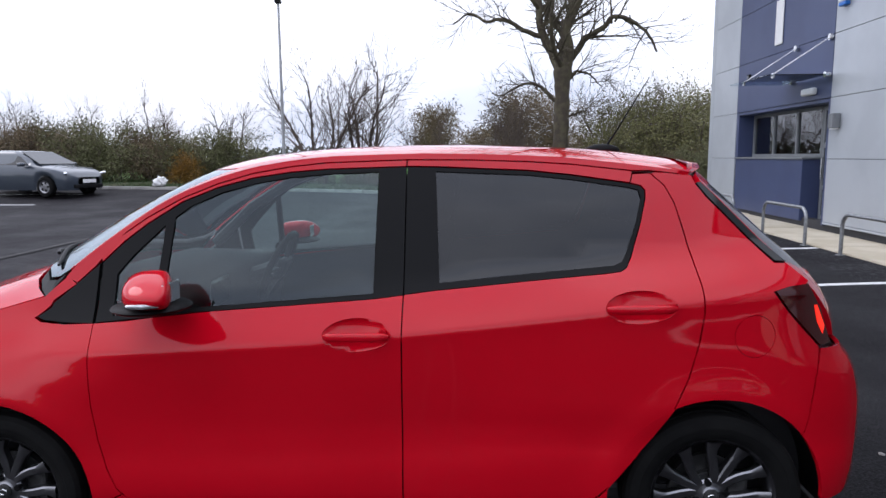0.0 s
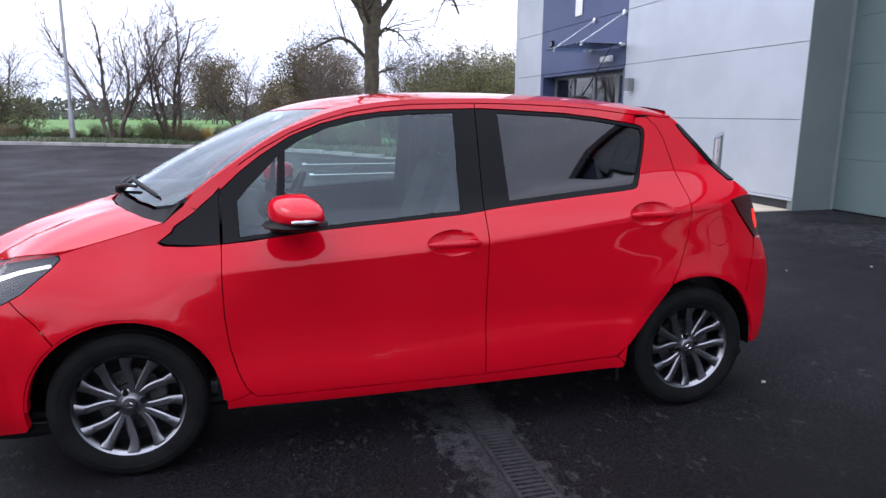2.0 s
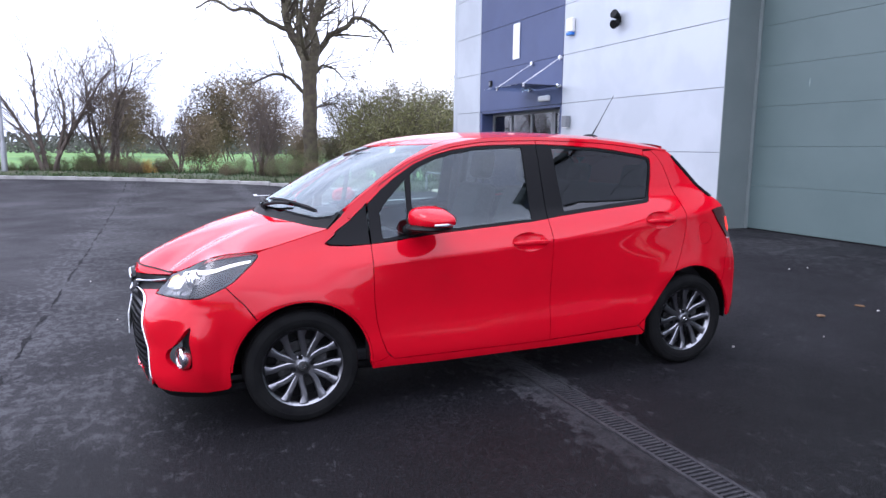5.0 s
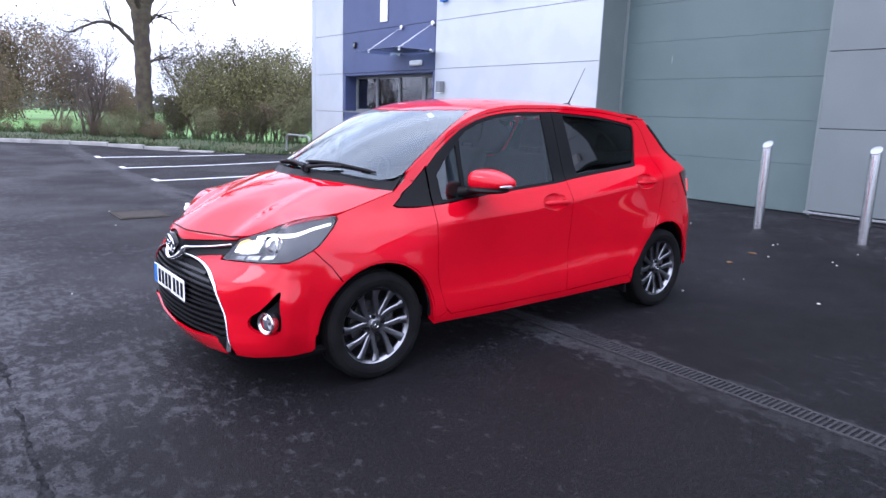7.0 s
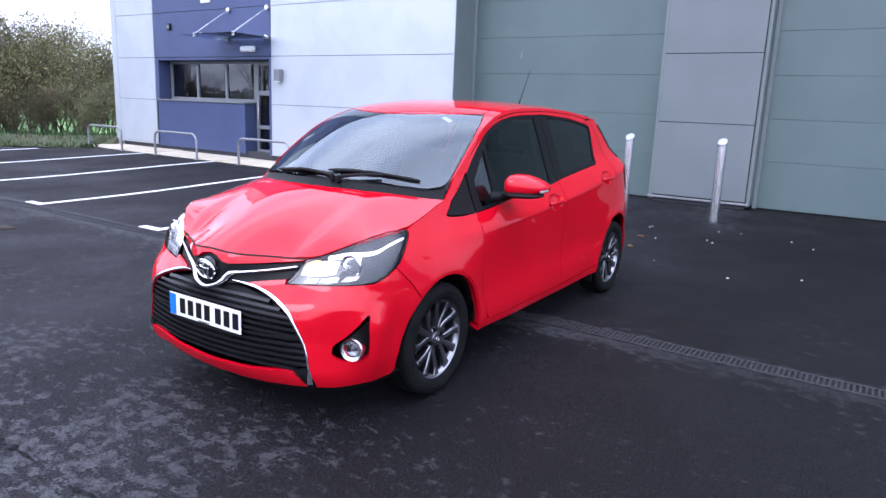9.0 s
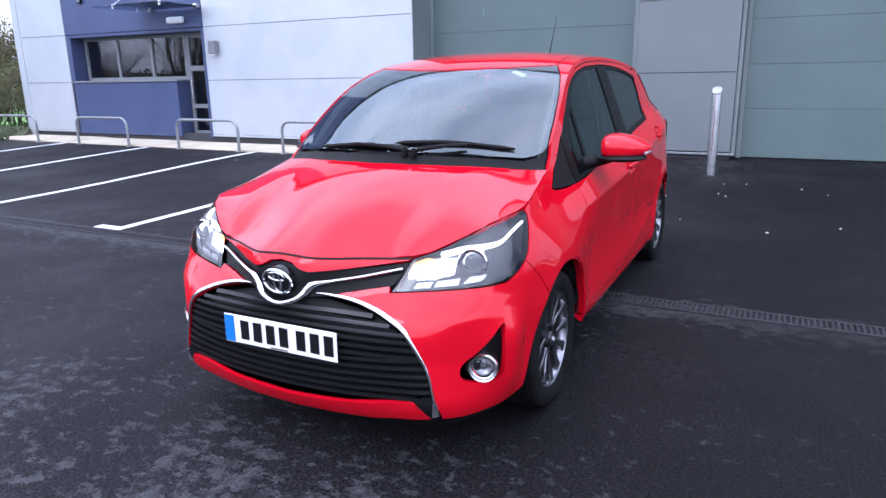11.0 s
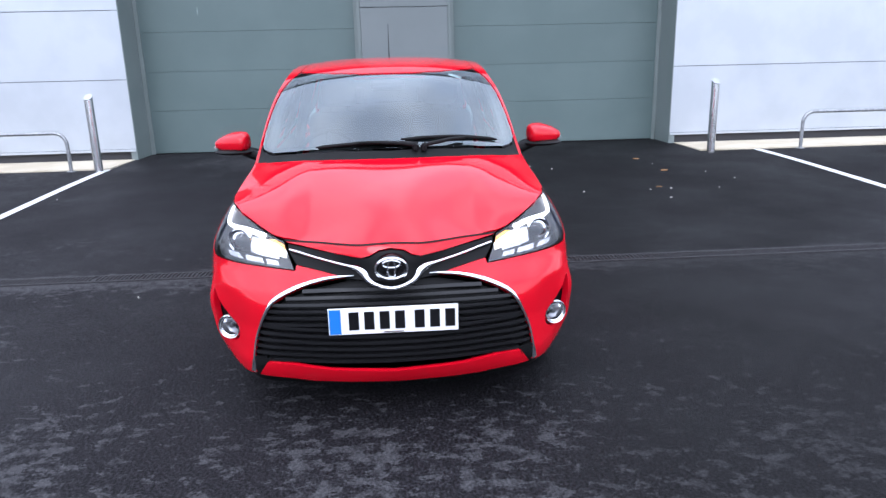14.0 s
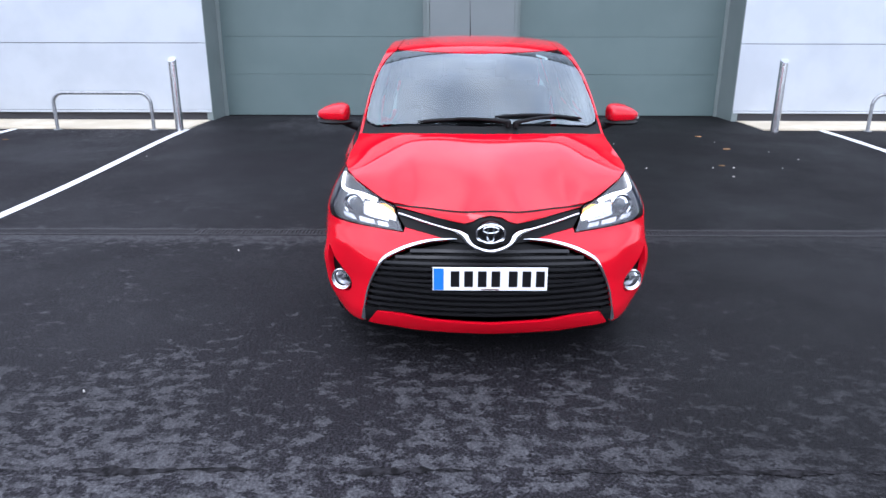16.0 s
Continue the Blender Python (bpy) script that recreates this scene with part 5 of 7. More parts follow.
# door mirrors
for sg in (-1, 1):
    bm = bmesh.new()
    bmesh.ops.create_uvsphere(bm, u_segments=32, v_segments=20, radius=1)
    for v in bm.verts:
        x, y, z = v.co
        x, z = (math.copysign(abs(c) ** 0.72, c) for c in (x, z))
        y = math.copysign(abs(y) ** (0.42 if y < 0 else 0.80), y)
        z *= 1.0 - 0.52 * max(0, y + 0.25) ** 1.3 / 1.33
        x = x * 0.112 if x < 0 else x * 0.050
        v.co = (x - 0.505 + 0.040 * y, sg * (0.925 + 0.110 * y), 1.060 + 0.064 * z - 0.006 * y + 0.010 * (x + 0.1) * 3)
    for v in bm.verts:
        if v.co.z < 1.026:
            v.co.z = 1.026 - (1.026 - v.co.z) * 0.15
    if sg < 0:
        bmesh.ops.reverse_faces(bm, faces=bm.faces[:])
    mir = smooth(part("door_mirror", bm, M_RED, car, "red door mirror with black foot"), 50)
    foot = smooth(part("mirror_foot", (lambda b: (bmesh.ops.create_uvsphere(b, u_segments=24, v_segments=12, radius=1, matrix=Matrix.Translation((-0.535, sg * 0.90, 1.016)) @ Matrix.Diagonal((0.125, 0.125, 0.022, 1))), b)[1])(bmesh.new()), M_BLACK, mir))
    smooth(part("mirror_arm", tube([(-0.60, sg * 0.74, 0.985), (-0.58, sg * 0.80, 0.998), (-0.555, sg * 0.86, 1.012)], [0.035, 0.028, 0.022], 12), M_BLACK, mir))
    part("mirror_glass", box(-0.462, -0.4535, *sorted((sg * 0.865, sg * 0.985)), 1.035, 1.10, 0.003), M_CHROME, mir)
    ind = [(-0.555, sg * 1.020, 1.040), (-0.50, sg * 1.030, 1.042), (-0.458, sg * 1.020, 1.046), (-0.445, sg * 0.985, 1.050)]
    smooth(part("mirror_indicator", tube(ind, [0.006, 0.009, 0.010, 0.007], 10), M_BOWL, mir, "clear indicator lens"))


def wheel(ax, az, sg):
    c = empty("wheel", pose(ax, sg * 0.715, az, 0, 0, 0 if sg < 0 else 180), "", "")
    for key in ("category", "label"):
        if key in c:
            del c[key]
    c.parent = car
    tyre = [(0.205, 0.075), (0.215, 0.085), (0.235, 0.094), (0.262, 0.096), (0.280, 0.090), (0.292, 0.078), (0.2965, 0.062), (0.2965, 0.046), (0.291, 0.045), (0.291, 0.038), (0.2985, 0.037), (0.299, 0.008), (0.293, 0.007), (0.293, -0.007), (0.299, -0.008),
            (0.2985, -0.037), (0.291, -0.038), (0.291, -0.045), (0.2965, -0.046), (0.2965, -0.062), (0.292, -0.078), (0.280, -0.090), (0.262, -0.096), (0.252, -0.0965), (0.250, -0.0950), (0.235, -0.094), (0.215, -0.085), (0.205, -0.075)]
    smooth(part("tyre", lathe(tyre, 72), M_RUBBER, c), 25)
    rim = smooth(part("rim", lathe([(0.195, 0.07), (0.192, -0.02), (0.190, -0.055), (0.196, -0.066), (0.203, -0.075), (0.209, -0.0795), (0.212, -0.076), (0.2125, -0.06)], 72), M_ALLOY, c, "grey alloy rim with swept spokes"))
    verts, faces = [], []
    for i in range(12):
        mid = radians(60 + 90 * (i // 3))
        lean = i % 3 - 1
        pts = []
        for j in range(11):
            t = j / 10
            r = 0.036 + 0.160 * t
            w = mid + lean * radians(13 + 17 * min(1.0, 1.35 * t) ** 0.8) + radians(3.0) * math.sin(math.pi * t) * (1 if lean else 0.5)
            half = 0.0125 + 0.0055 * t + 0.006 * max(0.0, t - 0.8) * 5
            dep = -0.062 - 0.016 * t ** 1.4
            pts.append((r, w, half, dep))
        k = len(verts)
        for r, w, half, dep in pts:
            cx, cz = math.cos(w), math.sin(w)
            for off, dd in ((-half, dep + 0.030), (-half, dep + 0.004), (-half * 0.6, dep), (half * 0.6, dep), (half, dep + 0.004), (half, dep + 0.030)):
                verts.append((r * cx - off * cz, dd, r * cz + off * cx))
        for j in range(10):
            for m in range(5):
                a = k + j * 6 + m
                faces.append((a, a + 1, a + 7, a + 6))
    smooth(part("spokes", (verts, faces), M_ALLOY, rim), 30)
    smooth(part("hub", lathe([(0.0, -0.070), (0.026, -0.0695), (0.030, -0.066), (0.036, -0.064), (0.052, -0.062), (0.060, -0.054), (0.060, -0.02)], 40), M_ALLOY, rim), 30)
    smooth(part("centre_cap", lathe([(0.0, -0.0765), (0.020, -0.076), (0.027, -0.072), (0.028, -0.066)], 32), M_ALLOY_DARK, rim))
    smooth(part("cap_ring", tube([(0.014 * math.cos(w), -0.0772, 0.010 * math.sin(w)) for w in np.linspace(0, 6.283, 20, endpoint=False)], 0.0018, 6, True), M_CHROME, rim))
    for i in range(4):
        w = radians(15 + 90 * i)
        x, z = 0.050 * math.cos(w), 0.050 * math.sin(w)
        smooth(part("wheel_nut", cyl((x, -0.050, z), (x, -0.073, z), 0.0115, seg=12, bevel=0.002), M_BLACK, rim))
    smooth(part("brake_disc", lathe([(0.0, -0.028), (0.07, -0.028), (0.075, -0.012), (0.128, -0.012), (0.128, 0.01), (0.0, 0.01)], 40), M_ALLOY_DARK, c), 30)
    smooth(part("wheel_back", lathe([(0.0, 0.03), (0.195, 0.03)], 40), M_BLACK, c))
    part("brake_caliper", box(0.06, 0.135, -0.035, 0.03, -0.06, 0.06, 0.012), M_ALLOY_DARK, c)
    return c


wheel(*AXLE_F, -1), wheel(*AXLE_F, 1), wheel(*AXLE_R, -1), wheel(*AXLE_R, 1)

# floor pan and cabin
part("underbody", box(-1.75, 1.75, -0.66, 0.66, 0.20, 0.26, 0.03), M_BLACK, car)
part("cabin_floor", box(-0.95, 1.3, -0.70, 0.70, 0.27, 0.34, 0.02), M_DASH, car)
part("engine_bay", box(-1.72, -0.95, -0.52, 0.52, 0.26, 0.64, 0.03), M_BLACK, car)
part("boot_floor", box(1.12, 1.75, -0.60, 0.60, 0.30, 0.86, 0.03), M_DASH, car)
dv, df = [], []
for y in np.linspace(-0.69, 0.69, 15):
    hump = 0.02 * math.exp(-((y - 0.36) / 0.16) ** 2)
    for x, z in ((-1.13, 1.00), (-0.98, 1.02 + hump), (-0.80, 1.015 + hump), (-0.70, 0.99 + hump), (-0.665, 0.94), (-0.68, 0.80), (-0.72, 0.62), (-0.80, 0.42)):
        dv.append((x + 0.10 * (abs(y) / 0.69) ** 2, y, z - 0.03 * (abs(y) / 0.69) ** 3))
for i in range(14):
    for j in range(7):
        df.append((8 * i + j, 8 * i + j + 8, 8 * i + j + 9, 8 * i + j + 1))
smooth(part("dashboard", (dv, df), M_DASH, car), 50)
part("screen_pod", box(-0.70, -0.66, -0.12, 0.12, 0.82, 0.95, 0.015), M_PIANO, car)
st = Matrix.Translation((-0.50, 0.37, 0.945)) @ pose(0, 0, 0, 0, -64, 0)
steer = smooth(part("steering_wheel", tube([st @ Vector((0.182 * math.cos(w), 0.182 * math.sin(w), 0)) for w in np.linspace(0, 6.2832, 36, endpoint=False)], 0.0155, 10, True), M_BLACK, car))
hubw = part("steering_hub", box(-0.06, 0.06, -0.075, 0.075, -0.045, 0.0, 0.02), M_DASH, steer)
hubw.data.transform(st)
for w in (0.0, 1.5708, -1.5708, 3.1416):
    o = part("steering_spoke", tube([st @ Vector((0.05 * math.cos(w), 0.05 * math.sin(w), -0.02)), st @ Vector((0.18 * math.cos(w), 0.18 * math.sin(w), 0))], 0.013, 8), M_TRIM_GREY if w else M_DASH, steer)
part("steering_column", tube([(-0.75, 0.37, 0.86), (-0.52, 0.37, 0.935)], 0.04, 10), M_DASH, car)


def seat(x, y, name="front_seat"):
    c = part(name, box(x - 0.27, x + 0.24, y - 0.25, y + 0.25, 0.50, 0.66, 0.06, 3), M_SEAT, car)
    smooth(c, 60)
    b = box(-0.07, 0.07, -0.24, 0.24, 0, 0.60, 0.055, 3)
    for v in b.verts:
        v.co.y *= 1 - 0.22 * max(0, v.co.z / 0.6 - 0.35)
        v.co.x += 0.03 * (v.co.y / 0.24) ** 2 * -1
    o = smooth(part("backrest", b, M_SEAT, c), 60)
    o.data.transform(Matrix.Translation((x + 0.20, y, 0.60)) @ pose(0, 0, 0, 0, 18, 0))
    h = box(-0.05, 0.05, -0.125, 0.125, 0, 0.20, 0.045, 3)
    o = smooth(part("headrest", h, M_SEAT, c), 60)
    o.data.transform(Matrix.Translation((x + 0.375, y, 1.215)) @ pose(0, 0, 0, 0, 10, 0))
    for dy in (-0.06, 0.06):
        smooth(part("headrest_post", cyl((x + 0.36, y + dy, 1.13), (x + 0.385, y + dy, 1.25), 0.007, seg=8), M_BLACK, c))
    part("seat_base", box(x - 0.22, x + 0.2, y - 0.2, y + 0.2, 0.34, 0.50, 0.02), M_BLACK, c)


seat(-0.02, 0.36), seat(-0.02, -0.36)
rear_seat = smooth(part("rear_seat", box(0.58, 1.02, -0.62, 0.62, 0.48, 0.68, 0.06, 3), M_SEAT, car), 60)
o = smooth(part("backrest", box(-0.07, 0.07, -0.60, 0.60, 0, 0.62, 0.05, 3), M_SEAT, rear_seat), 60)
o.data.transform(Matrix.Translation((1.0, 0, 0.60)) @ pose(0, 0, 0, 0, 20, 0))
for y in (-0.34, 0.34):
    o = smooth(part("headrest", box(-0.045, 0.045, -0.12, 0.12, 0, 0.16, 0.04, 3), M_SEAT, rear_seat), 60)
    o.data.transform(Matrix.Translation((1.19, y, 1.17)) @ pose(0, 0, 0, 0, 12, 0))


def lining(x, y):
    p = top(x, y)
    p[:, 2] -= 0.03
    return p


rl_out = [(-0.56, 0.0), (-0.50, 0.28), (-0.34, 0.48), (0.0, 0.54), (0.7, 0.53), (1.3, 0.50), (1.36, 0.0)]
rl_out = rl_out + [(x, -y) for x, y in rl_out[-2:0:-1]]
patch("roof_lining", rl_out, lining, M_TRIM_GREY, car, 0.08, rim=0)
for sg in (-1, 1):
    smooth(part("pillar_trim", tube([(0.25, sg * 0.655, 0.95), (0.265, sg * 0.60, 1.2), (0.26, sg * 0.53, 1.42)], 0.035, 8), M_DASH, car))
    smooth(part("screen_pillar_trim", tube([(-0.93, sg * 0.640, 1.03), (-0.70, sg * 0.608, 1.235), (-0.46, sg * 0.575, 1.375), (-0.30, sg * 0.555, 1.43)], 0.028, 8), M_TRIM_GREY, car))


# ---- ground ----
GROUND = Smooth([(-60, 0.0), (-1.4, 0.0), (1.32, 0.036), (5.13, 0.175), (7.2, 0.20), (40, 0.20)], 0.2)


RISE = Smooth([(-60, 0.0), (6, 0.0), (10, 0.03), (14.5, 0.11), (17, 0.26), (20, 0.44), (24, 0.52), (40, 0.52)], 0.4)


def gz(x, y=0.0):
    """The asphalt's height: a fall from the building, and a rise to the far verge."""
    k = min(max((x - 0.5) / 4.0, 0.0), 1.0)
    return float(GROUND(x)) + float(RISE(y)) * (1 - 0.75 * k * k * (3 - 2 * k))


FAC = 6.275
KERB = [tuple(p) for p in catmull([(-60, 30.0), (-40, 26.0), (-22, 22.2), (-14, 20.4), (-8, 19.4), (-3, 18.35), (0, 17.25), (2.2, 15.95), (3.7, 14.8), (4.6, 13.95), (5.25, 13.2)], 8)]

tagged(part("ground", ([(-1500, -1500, -0.12), (1500, -1500, -0.12), (1500, 1500, -0.12), (-1500, 1500, -0.12)], [(0, 1, 2, 3)]), M_GRASS),
       "flat green grass field reaching the horizon", "field", kind="structure")


kx = np.array([p[0] for p in KERB])
ky = np.array([p[1] for p in KERB])


def lot_mesh():
    xs = np.concatenate((np.arange(-60, -3, 3.0), np.arange(-3, 7.3, 0.25)))
    v, f = [], []
    m = 48
    for x in xs:
        y1 = float(np.interp(x, kx, ky)) + 0.05 if x < 5.25 else 14.42
        for j in range(m + 1):
            y = -45 + (y1 + 45) * j / m
            v.append((x, y, gz(x, y)))
    for i in range(len(xs) - 1):
        for j in range(m):
            a = i * (m + 1) + j
            f.append((a, a + m + 1, a + m + 2, a + 1))
    return v, f


road = tagged(smooth(part("road", lot_mesh(), M_ASPHALT)), "dark moist asphalt yard with paler dry patches", "asphalt", kind="structure")

# concrete pavement along the building
for nm, y0, y1 in (("pavement", 4.07, 14.46), ("pavement", -24.0, -4.56)):
    pv = tagged(empty(nm, pose(0, 0, 0), "", ""), "pale concrete pavement along the building", "pavement", kind="structure")
    n_bay = int(round((y1 - y0) / 2.6))
    for i in range(n_bay):
        a, b = y0 + (y1 - y0) * i / n_bay + 0.004, y0 + (y1 - y0) * (i + 1) / n_bay - 0.004
        part("slab", box(5.30, FAC + 0.05, a, b, 0.0, gz(5.3, b) + 0.022, 0.006), M_CONCRETE, pv)

# kerb stones on the far side
kerb = tagged(empty("kerb", pose(0, 0, 0), "", ""), "grey concrete kerb stones edging the verge", "kerb", kind="structure")
dist = [0.0]
for a, b in zip(KERB, KERB[1:]):
    dist.append(dist[-1] + math.hypot(b[0] - a[0], b[1] - a[1]))
n_k = int(dist[-1] / 0.95)
stone = bpy.data.meshes.new("kerb_stone")
bm = box(-0.468, 0.468, 0, 0.15, -0.10, 0.098, 0.014)
bm.to_mesh(stone)
bm.free()
stone.materials.append(M_KERB)
for i in range(n_k):
    d = (i + 0.5) * 0.95
    x, y = float(np.interp(d, dist, kx)), float(np.interp(d, dist, ky))
    x2, y2 = float(np.interp(d + 0.3, dist, kx)), float(np.interp(d + 0.3, dist, ky))
    ob = new("kerb_stone", stone)
    ob.parent = kerb
    ob.matrix_basis = pose(x, y, gz(x, y) - 0.112 * min(max((x - 2.4) / 1.6, 0), 1), 0, 0, math.degrees(math.atan2(y2 - y, x2 - x)))

# verge behind the kerb
v, f = [], []
rows = [(0.14, 0.10), (0.6, 0.17), (1.6, 0.24), (3.5, 0.22), (6.5, 0.06), (10, -0.10), (14, -0.16)]
for i, (x, y) in enumerate(KERB):
    a, b = KERB[max(i - 1, 0)], KERB[min(i + 1, len(KERB) - 1)]
    t = Vector((b[0] - a[0], b[1] - a[1], 0)).normalized()
    nrm = Vector((-t.y, t.x, 0))
    for d, z in rows:
        qx, qy = x + nrm.x * d, y + nrm.y * d
        qz = gz(x, y) * (1 - d / 14) + z + 0.04 * noise.noise((x, y, d)) - 0.085 * min(max((x - 2.4) / 1.6, 0), 1) * max(0.0, 1 - d / 2)
        v.append((qx, qy, qz if not (qx > 5.27 and qy < 14.5) else -0.05))
k = len(rows)
for i in range(len(KERB) - 1):
    for j in range(k - 1):
        f.append((i * k + j, (i + 1) * k + j, (i + 1) * k + j + 1, i * k + j + 1))
tagged(smooth(part("verge", (v, f), M_VERGE)), "rough grass verge behind the kerb", "verge", kind="structure")
rng = random.Random(5)
v, f = [], []
for i in range(26000):
    d = rng.uniform(dist[-1] * 0.30, dist[-1])
    x, y = float(np.interp(d, dist, kx)), float(np.interp(d, dist, ky))
    x2, y2 = float(np.interp(d + 0.3, dist, kx)), float(np.interp(d + 0.3, dist, ky))
    if d > dist[-1] - 0.4:
        continue
    t = Vector((x2 - x, y2 - y, 0)).normalized()
    off = 0.15 + 3.4 * rng.random() ** 1.5
    px_, py_ = x - t.y * off, y + t.x * off
    if px_ > 5.27 and py_ < 14.5:
        continue
    z = gz(x, y) * (1 - off / 14) + 0.08 + 0.05 * min(off, 2.5) - 0.085 * min(max((x - 2.4) / 1.6, 0), 1) * max(0.0, 1 - off / 2)
    h = rng.uniform(0.04, 0.15) * (1 + 0.6 * (off > 1))
    w = rng.uniform(0, 6.28)
    c, s = math.cos(w) * 0.018, math.sin(w) * 0.018
    lx, ly = rng.uniform(-0.1, 0.1), rng.uniform(-0.1, 0.1)
    q = len(v)
    v += [(px_ - c, py_ - s, z), (px_ + c, py_ + s, z), (px_ + lx, py_ + ly, z + h)]
    f.append((q, q + 1, q + 2))
tagged(part("grass_tufts", (v, f), M_BLADE), "tufts of rough green grass on the verge", "grass", kind="stuff")

# bay lines
def line(name, pts, label="white painted parking bay line, slightly worn", mat=M_LINE, group="parking bay lines"):
    bm = bmesh.new()
    for x0, x1, y0, y1 in pts:
        n = max(1, int(abs(x1 - x0) / 0.3))
        for i in range(n):
            a, b = x0 + (x1 - x0) * i / n, x0 + (x1 - x0) * (i + 1) / n
            v4 = [bm.verts.new((x, y, gz(x, y) + 0.005)) for x, y in ((a, y0), (b, y0), (b, y1), (a, y1))]
            bm.faces.new(v4)
    bmesh.ops.remove_doubles(bm, verts=bm.verts[:], dist=0.002)
    r = bmesh.ops.extrude_face_region(bm, geom=bm.faces[:])
    bmesh.ops.translate(bm, vec=(0, 0, -0.004), verts=[e for e in r["geom"] if isinstance(e, bmesh.types.BMVert)])
    return tagged(part(name, bm, mat), label, "road marking", group)


for y in (4.10, 6.70, 9.33, 11.80, 14.25):
    x1 = 5.27 if y < 13 else 4.1
    line("bay_line", [(0.42, x1, y - 0.05, y + 0.05), (0.42, 0.52, y + 0.05, y + 0.32)])
for y in (-5.43, -8.05, -10.7, -13.3):
    line("bay_line", [(0.42, 5.27, y - 0.05, y + 0.05), (0.42, 0.52, y - 0.32, y - 0.05)])
line("worn_line", [(-6.73, -6.67, 3.0, 12.0)], "faint worn pale line across the asphalt", M_SEAM, "")
for y in (15.9, 18.4):
    line("bay_line", [(-17.0, -12.4, y - 0.05, y + 0.05)])

# drainage channel
drain = tagged(empty("drain_channel", pose(0.31, 0, 0), "", ""), "black slotted iron drainage channel set in the asphalt", "drain", kind="structure")
part("channel_bed", box(-0.075, 0.075, -14, 9, gz(0.31) - 0.05, gz(0.31) - 0.012), M_CRACK, drain)
for sx in (-0.072, 0.072):
    part("channel_edge", box(sx - 0.010, sx + 0.010, -14, 9, gz(0.31) - 0.02, gz(0.31) + 0.009, 0.002), M_IRON, drain)
bars = bpy.data.meshes.new("bar")
bm = box(-0.062, 0.062, -0.007, 0.007, -0.02, 0.0, 0.002, 1)
bm.to_mesh(bars)
bm.free()
bars.materials.append(M_IRON)
n_bar = 0
for i in range(290):
    y = -6.2 + 0.030 * i
    if y > 2.2:
        break
    ob = new("bar", bars)
    ob.parent = drain
    ob.matrix_basis = pose(0, y, gz(0.31) + 0.008)
rest = bmesh.new()
for y in list(np.arange(-14, -6.22, 0.030)) + list(np.arange(2.25, 9, 0.030)):
    bmesh.ops.create_cube(rest, size=1, matrix=Matrix.LocRotScale((0, y, gz(0.31) - 0.002), None, (0.124, 0.014, 0.02)))
tagged(part("grating", rest, M_IRON, drain), "iron grating", kind="stuff")
# ragged construction joint along the yard, in broken lengths
rj = random.Random(5)
y = -14.0
while y < 17.5:
    ln = rj.uniform(0.25, 1.1)
    n = max(10, int(ln / 0.015))
    v = []
    for i in range(n + 1):
        t = i / n
        yy = y + ln * t
        xc = -2.785 + 0.018 * noise.noise((yy * 2.3, 0.7, 0.1)) + 0.010 * noise.noise((yy * 11.0, 2.7, 0.1))
        w = (0.008 + 0.022 * max(0.0, 0.2 + noise.noise((yy * 3.1, 5.0, 1.0)))) * min(1.0, 5 * t + 0.1, 5 * (1 - t) + 0.1) + 0.014 * noise.noise((yy * 19.0, 8.0, 1.0)) + 0.007 * noise.noise((yy * 47.0, 3.0, 1.0))
        w = max(0.003, w)
        v += [(xc - w, yy, gz(xc, yy) + 0.0035), (xc + w, yy, gz(xc, yy) + 0.0035)]
    f = [(2 * i, 2 * i + 1, 2 * i + 3, 2 * i + 2) for i in range(n)]
    tagged(part("asphalt_joint", (v, f), M_CRACK), "dark ragged joint worn into the asphalt", "joint", kind="structure")
    y += ln + rj.uniform(0.03, 0.30)
mh = tagged(empty("manhole_cover", pose(-0.80, 5.55, 0.012), "", ""), "rectangular brown iron inspection cover in the yard", "manhole cover")
part("rim", box(-0.30, 0.30, -0.30, 0.30, -0.02, 0.004, 0.003), M_COVER, mh)
part("lid", box(-0.26, 0.26, -0.26, 0.26, -0.02, 0.009, 0.003), M_COVER, mh)

# ---- industrial building ----
H_B = 7.4
JOINTS = [0.36, 1.41, 2.41, 3.43, 4.47, 5.50, 6.53, H_B]


def cladding(name, y0, y1, mat, label, joints=JOINTS, x=FAC, z_cut=None):
    """A run of horizontal cladding panels with recessed joints on a dark backing."""
    w = tagged(empty(name, pose(0, 0, 0), "", ""), label, "wall", kind="structure")
    part("backing", box(x + 0.03, x + 0.22, y0, y1, joints[0], joints[-1]), M_GAP, w)
    for a, b in zip(joints, joints[1:]):
        part("panel", box(x, x + 0.034, y0 + 0.004, y1 - 0.004, a + 0.0045, b - 0.0045, 0.003, 1), mat, w)
    return w


silver = "silver-grey composite cladding wall of an industrial unit"
cladding("wall_west_1", 12.76, 14.33, M_CLAD, silver)
cladding("wall_west_2", 8.66, 12.75, M_BLUE, "dark blue composite cladding over the entrance", [2.41, 3.43, 4.47, 5.50, 6.53, H_B])
cladding("wall_west_3", 4.03, 8.65, M_CLAD, silver)
cladding("wall_west_4", -9.1, -4.47, M_CLAD, silver)
cladding("wall_west_5", -13.2, -9.11, M_BLUE, "dark blue composite cladding bay", JOINTS)
cladding("wall_west_6", -24.0, -13.21, M_CLAD, silver)
cladding("wall_over_doors", -4.46, 4.02, M_CLAD, silver, [5.3, 6.53, H_B])
tagged(part("wall_north", box(FAC, 26, 14.336, 14.55, 0.2, H_B), M_CLAD), silver, "wall", kind="structure")
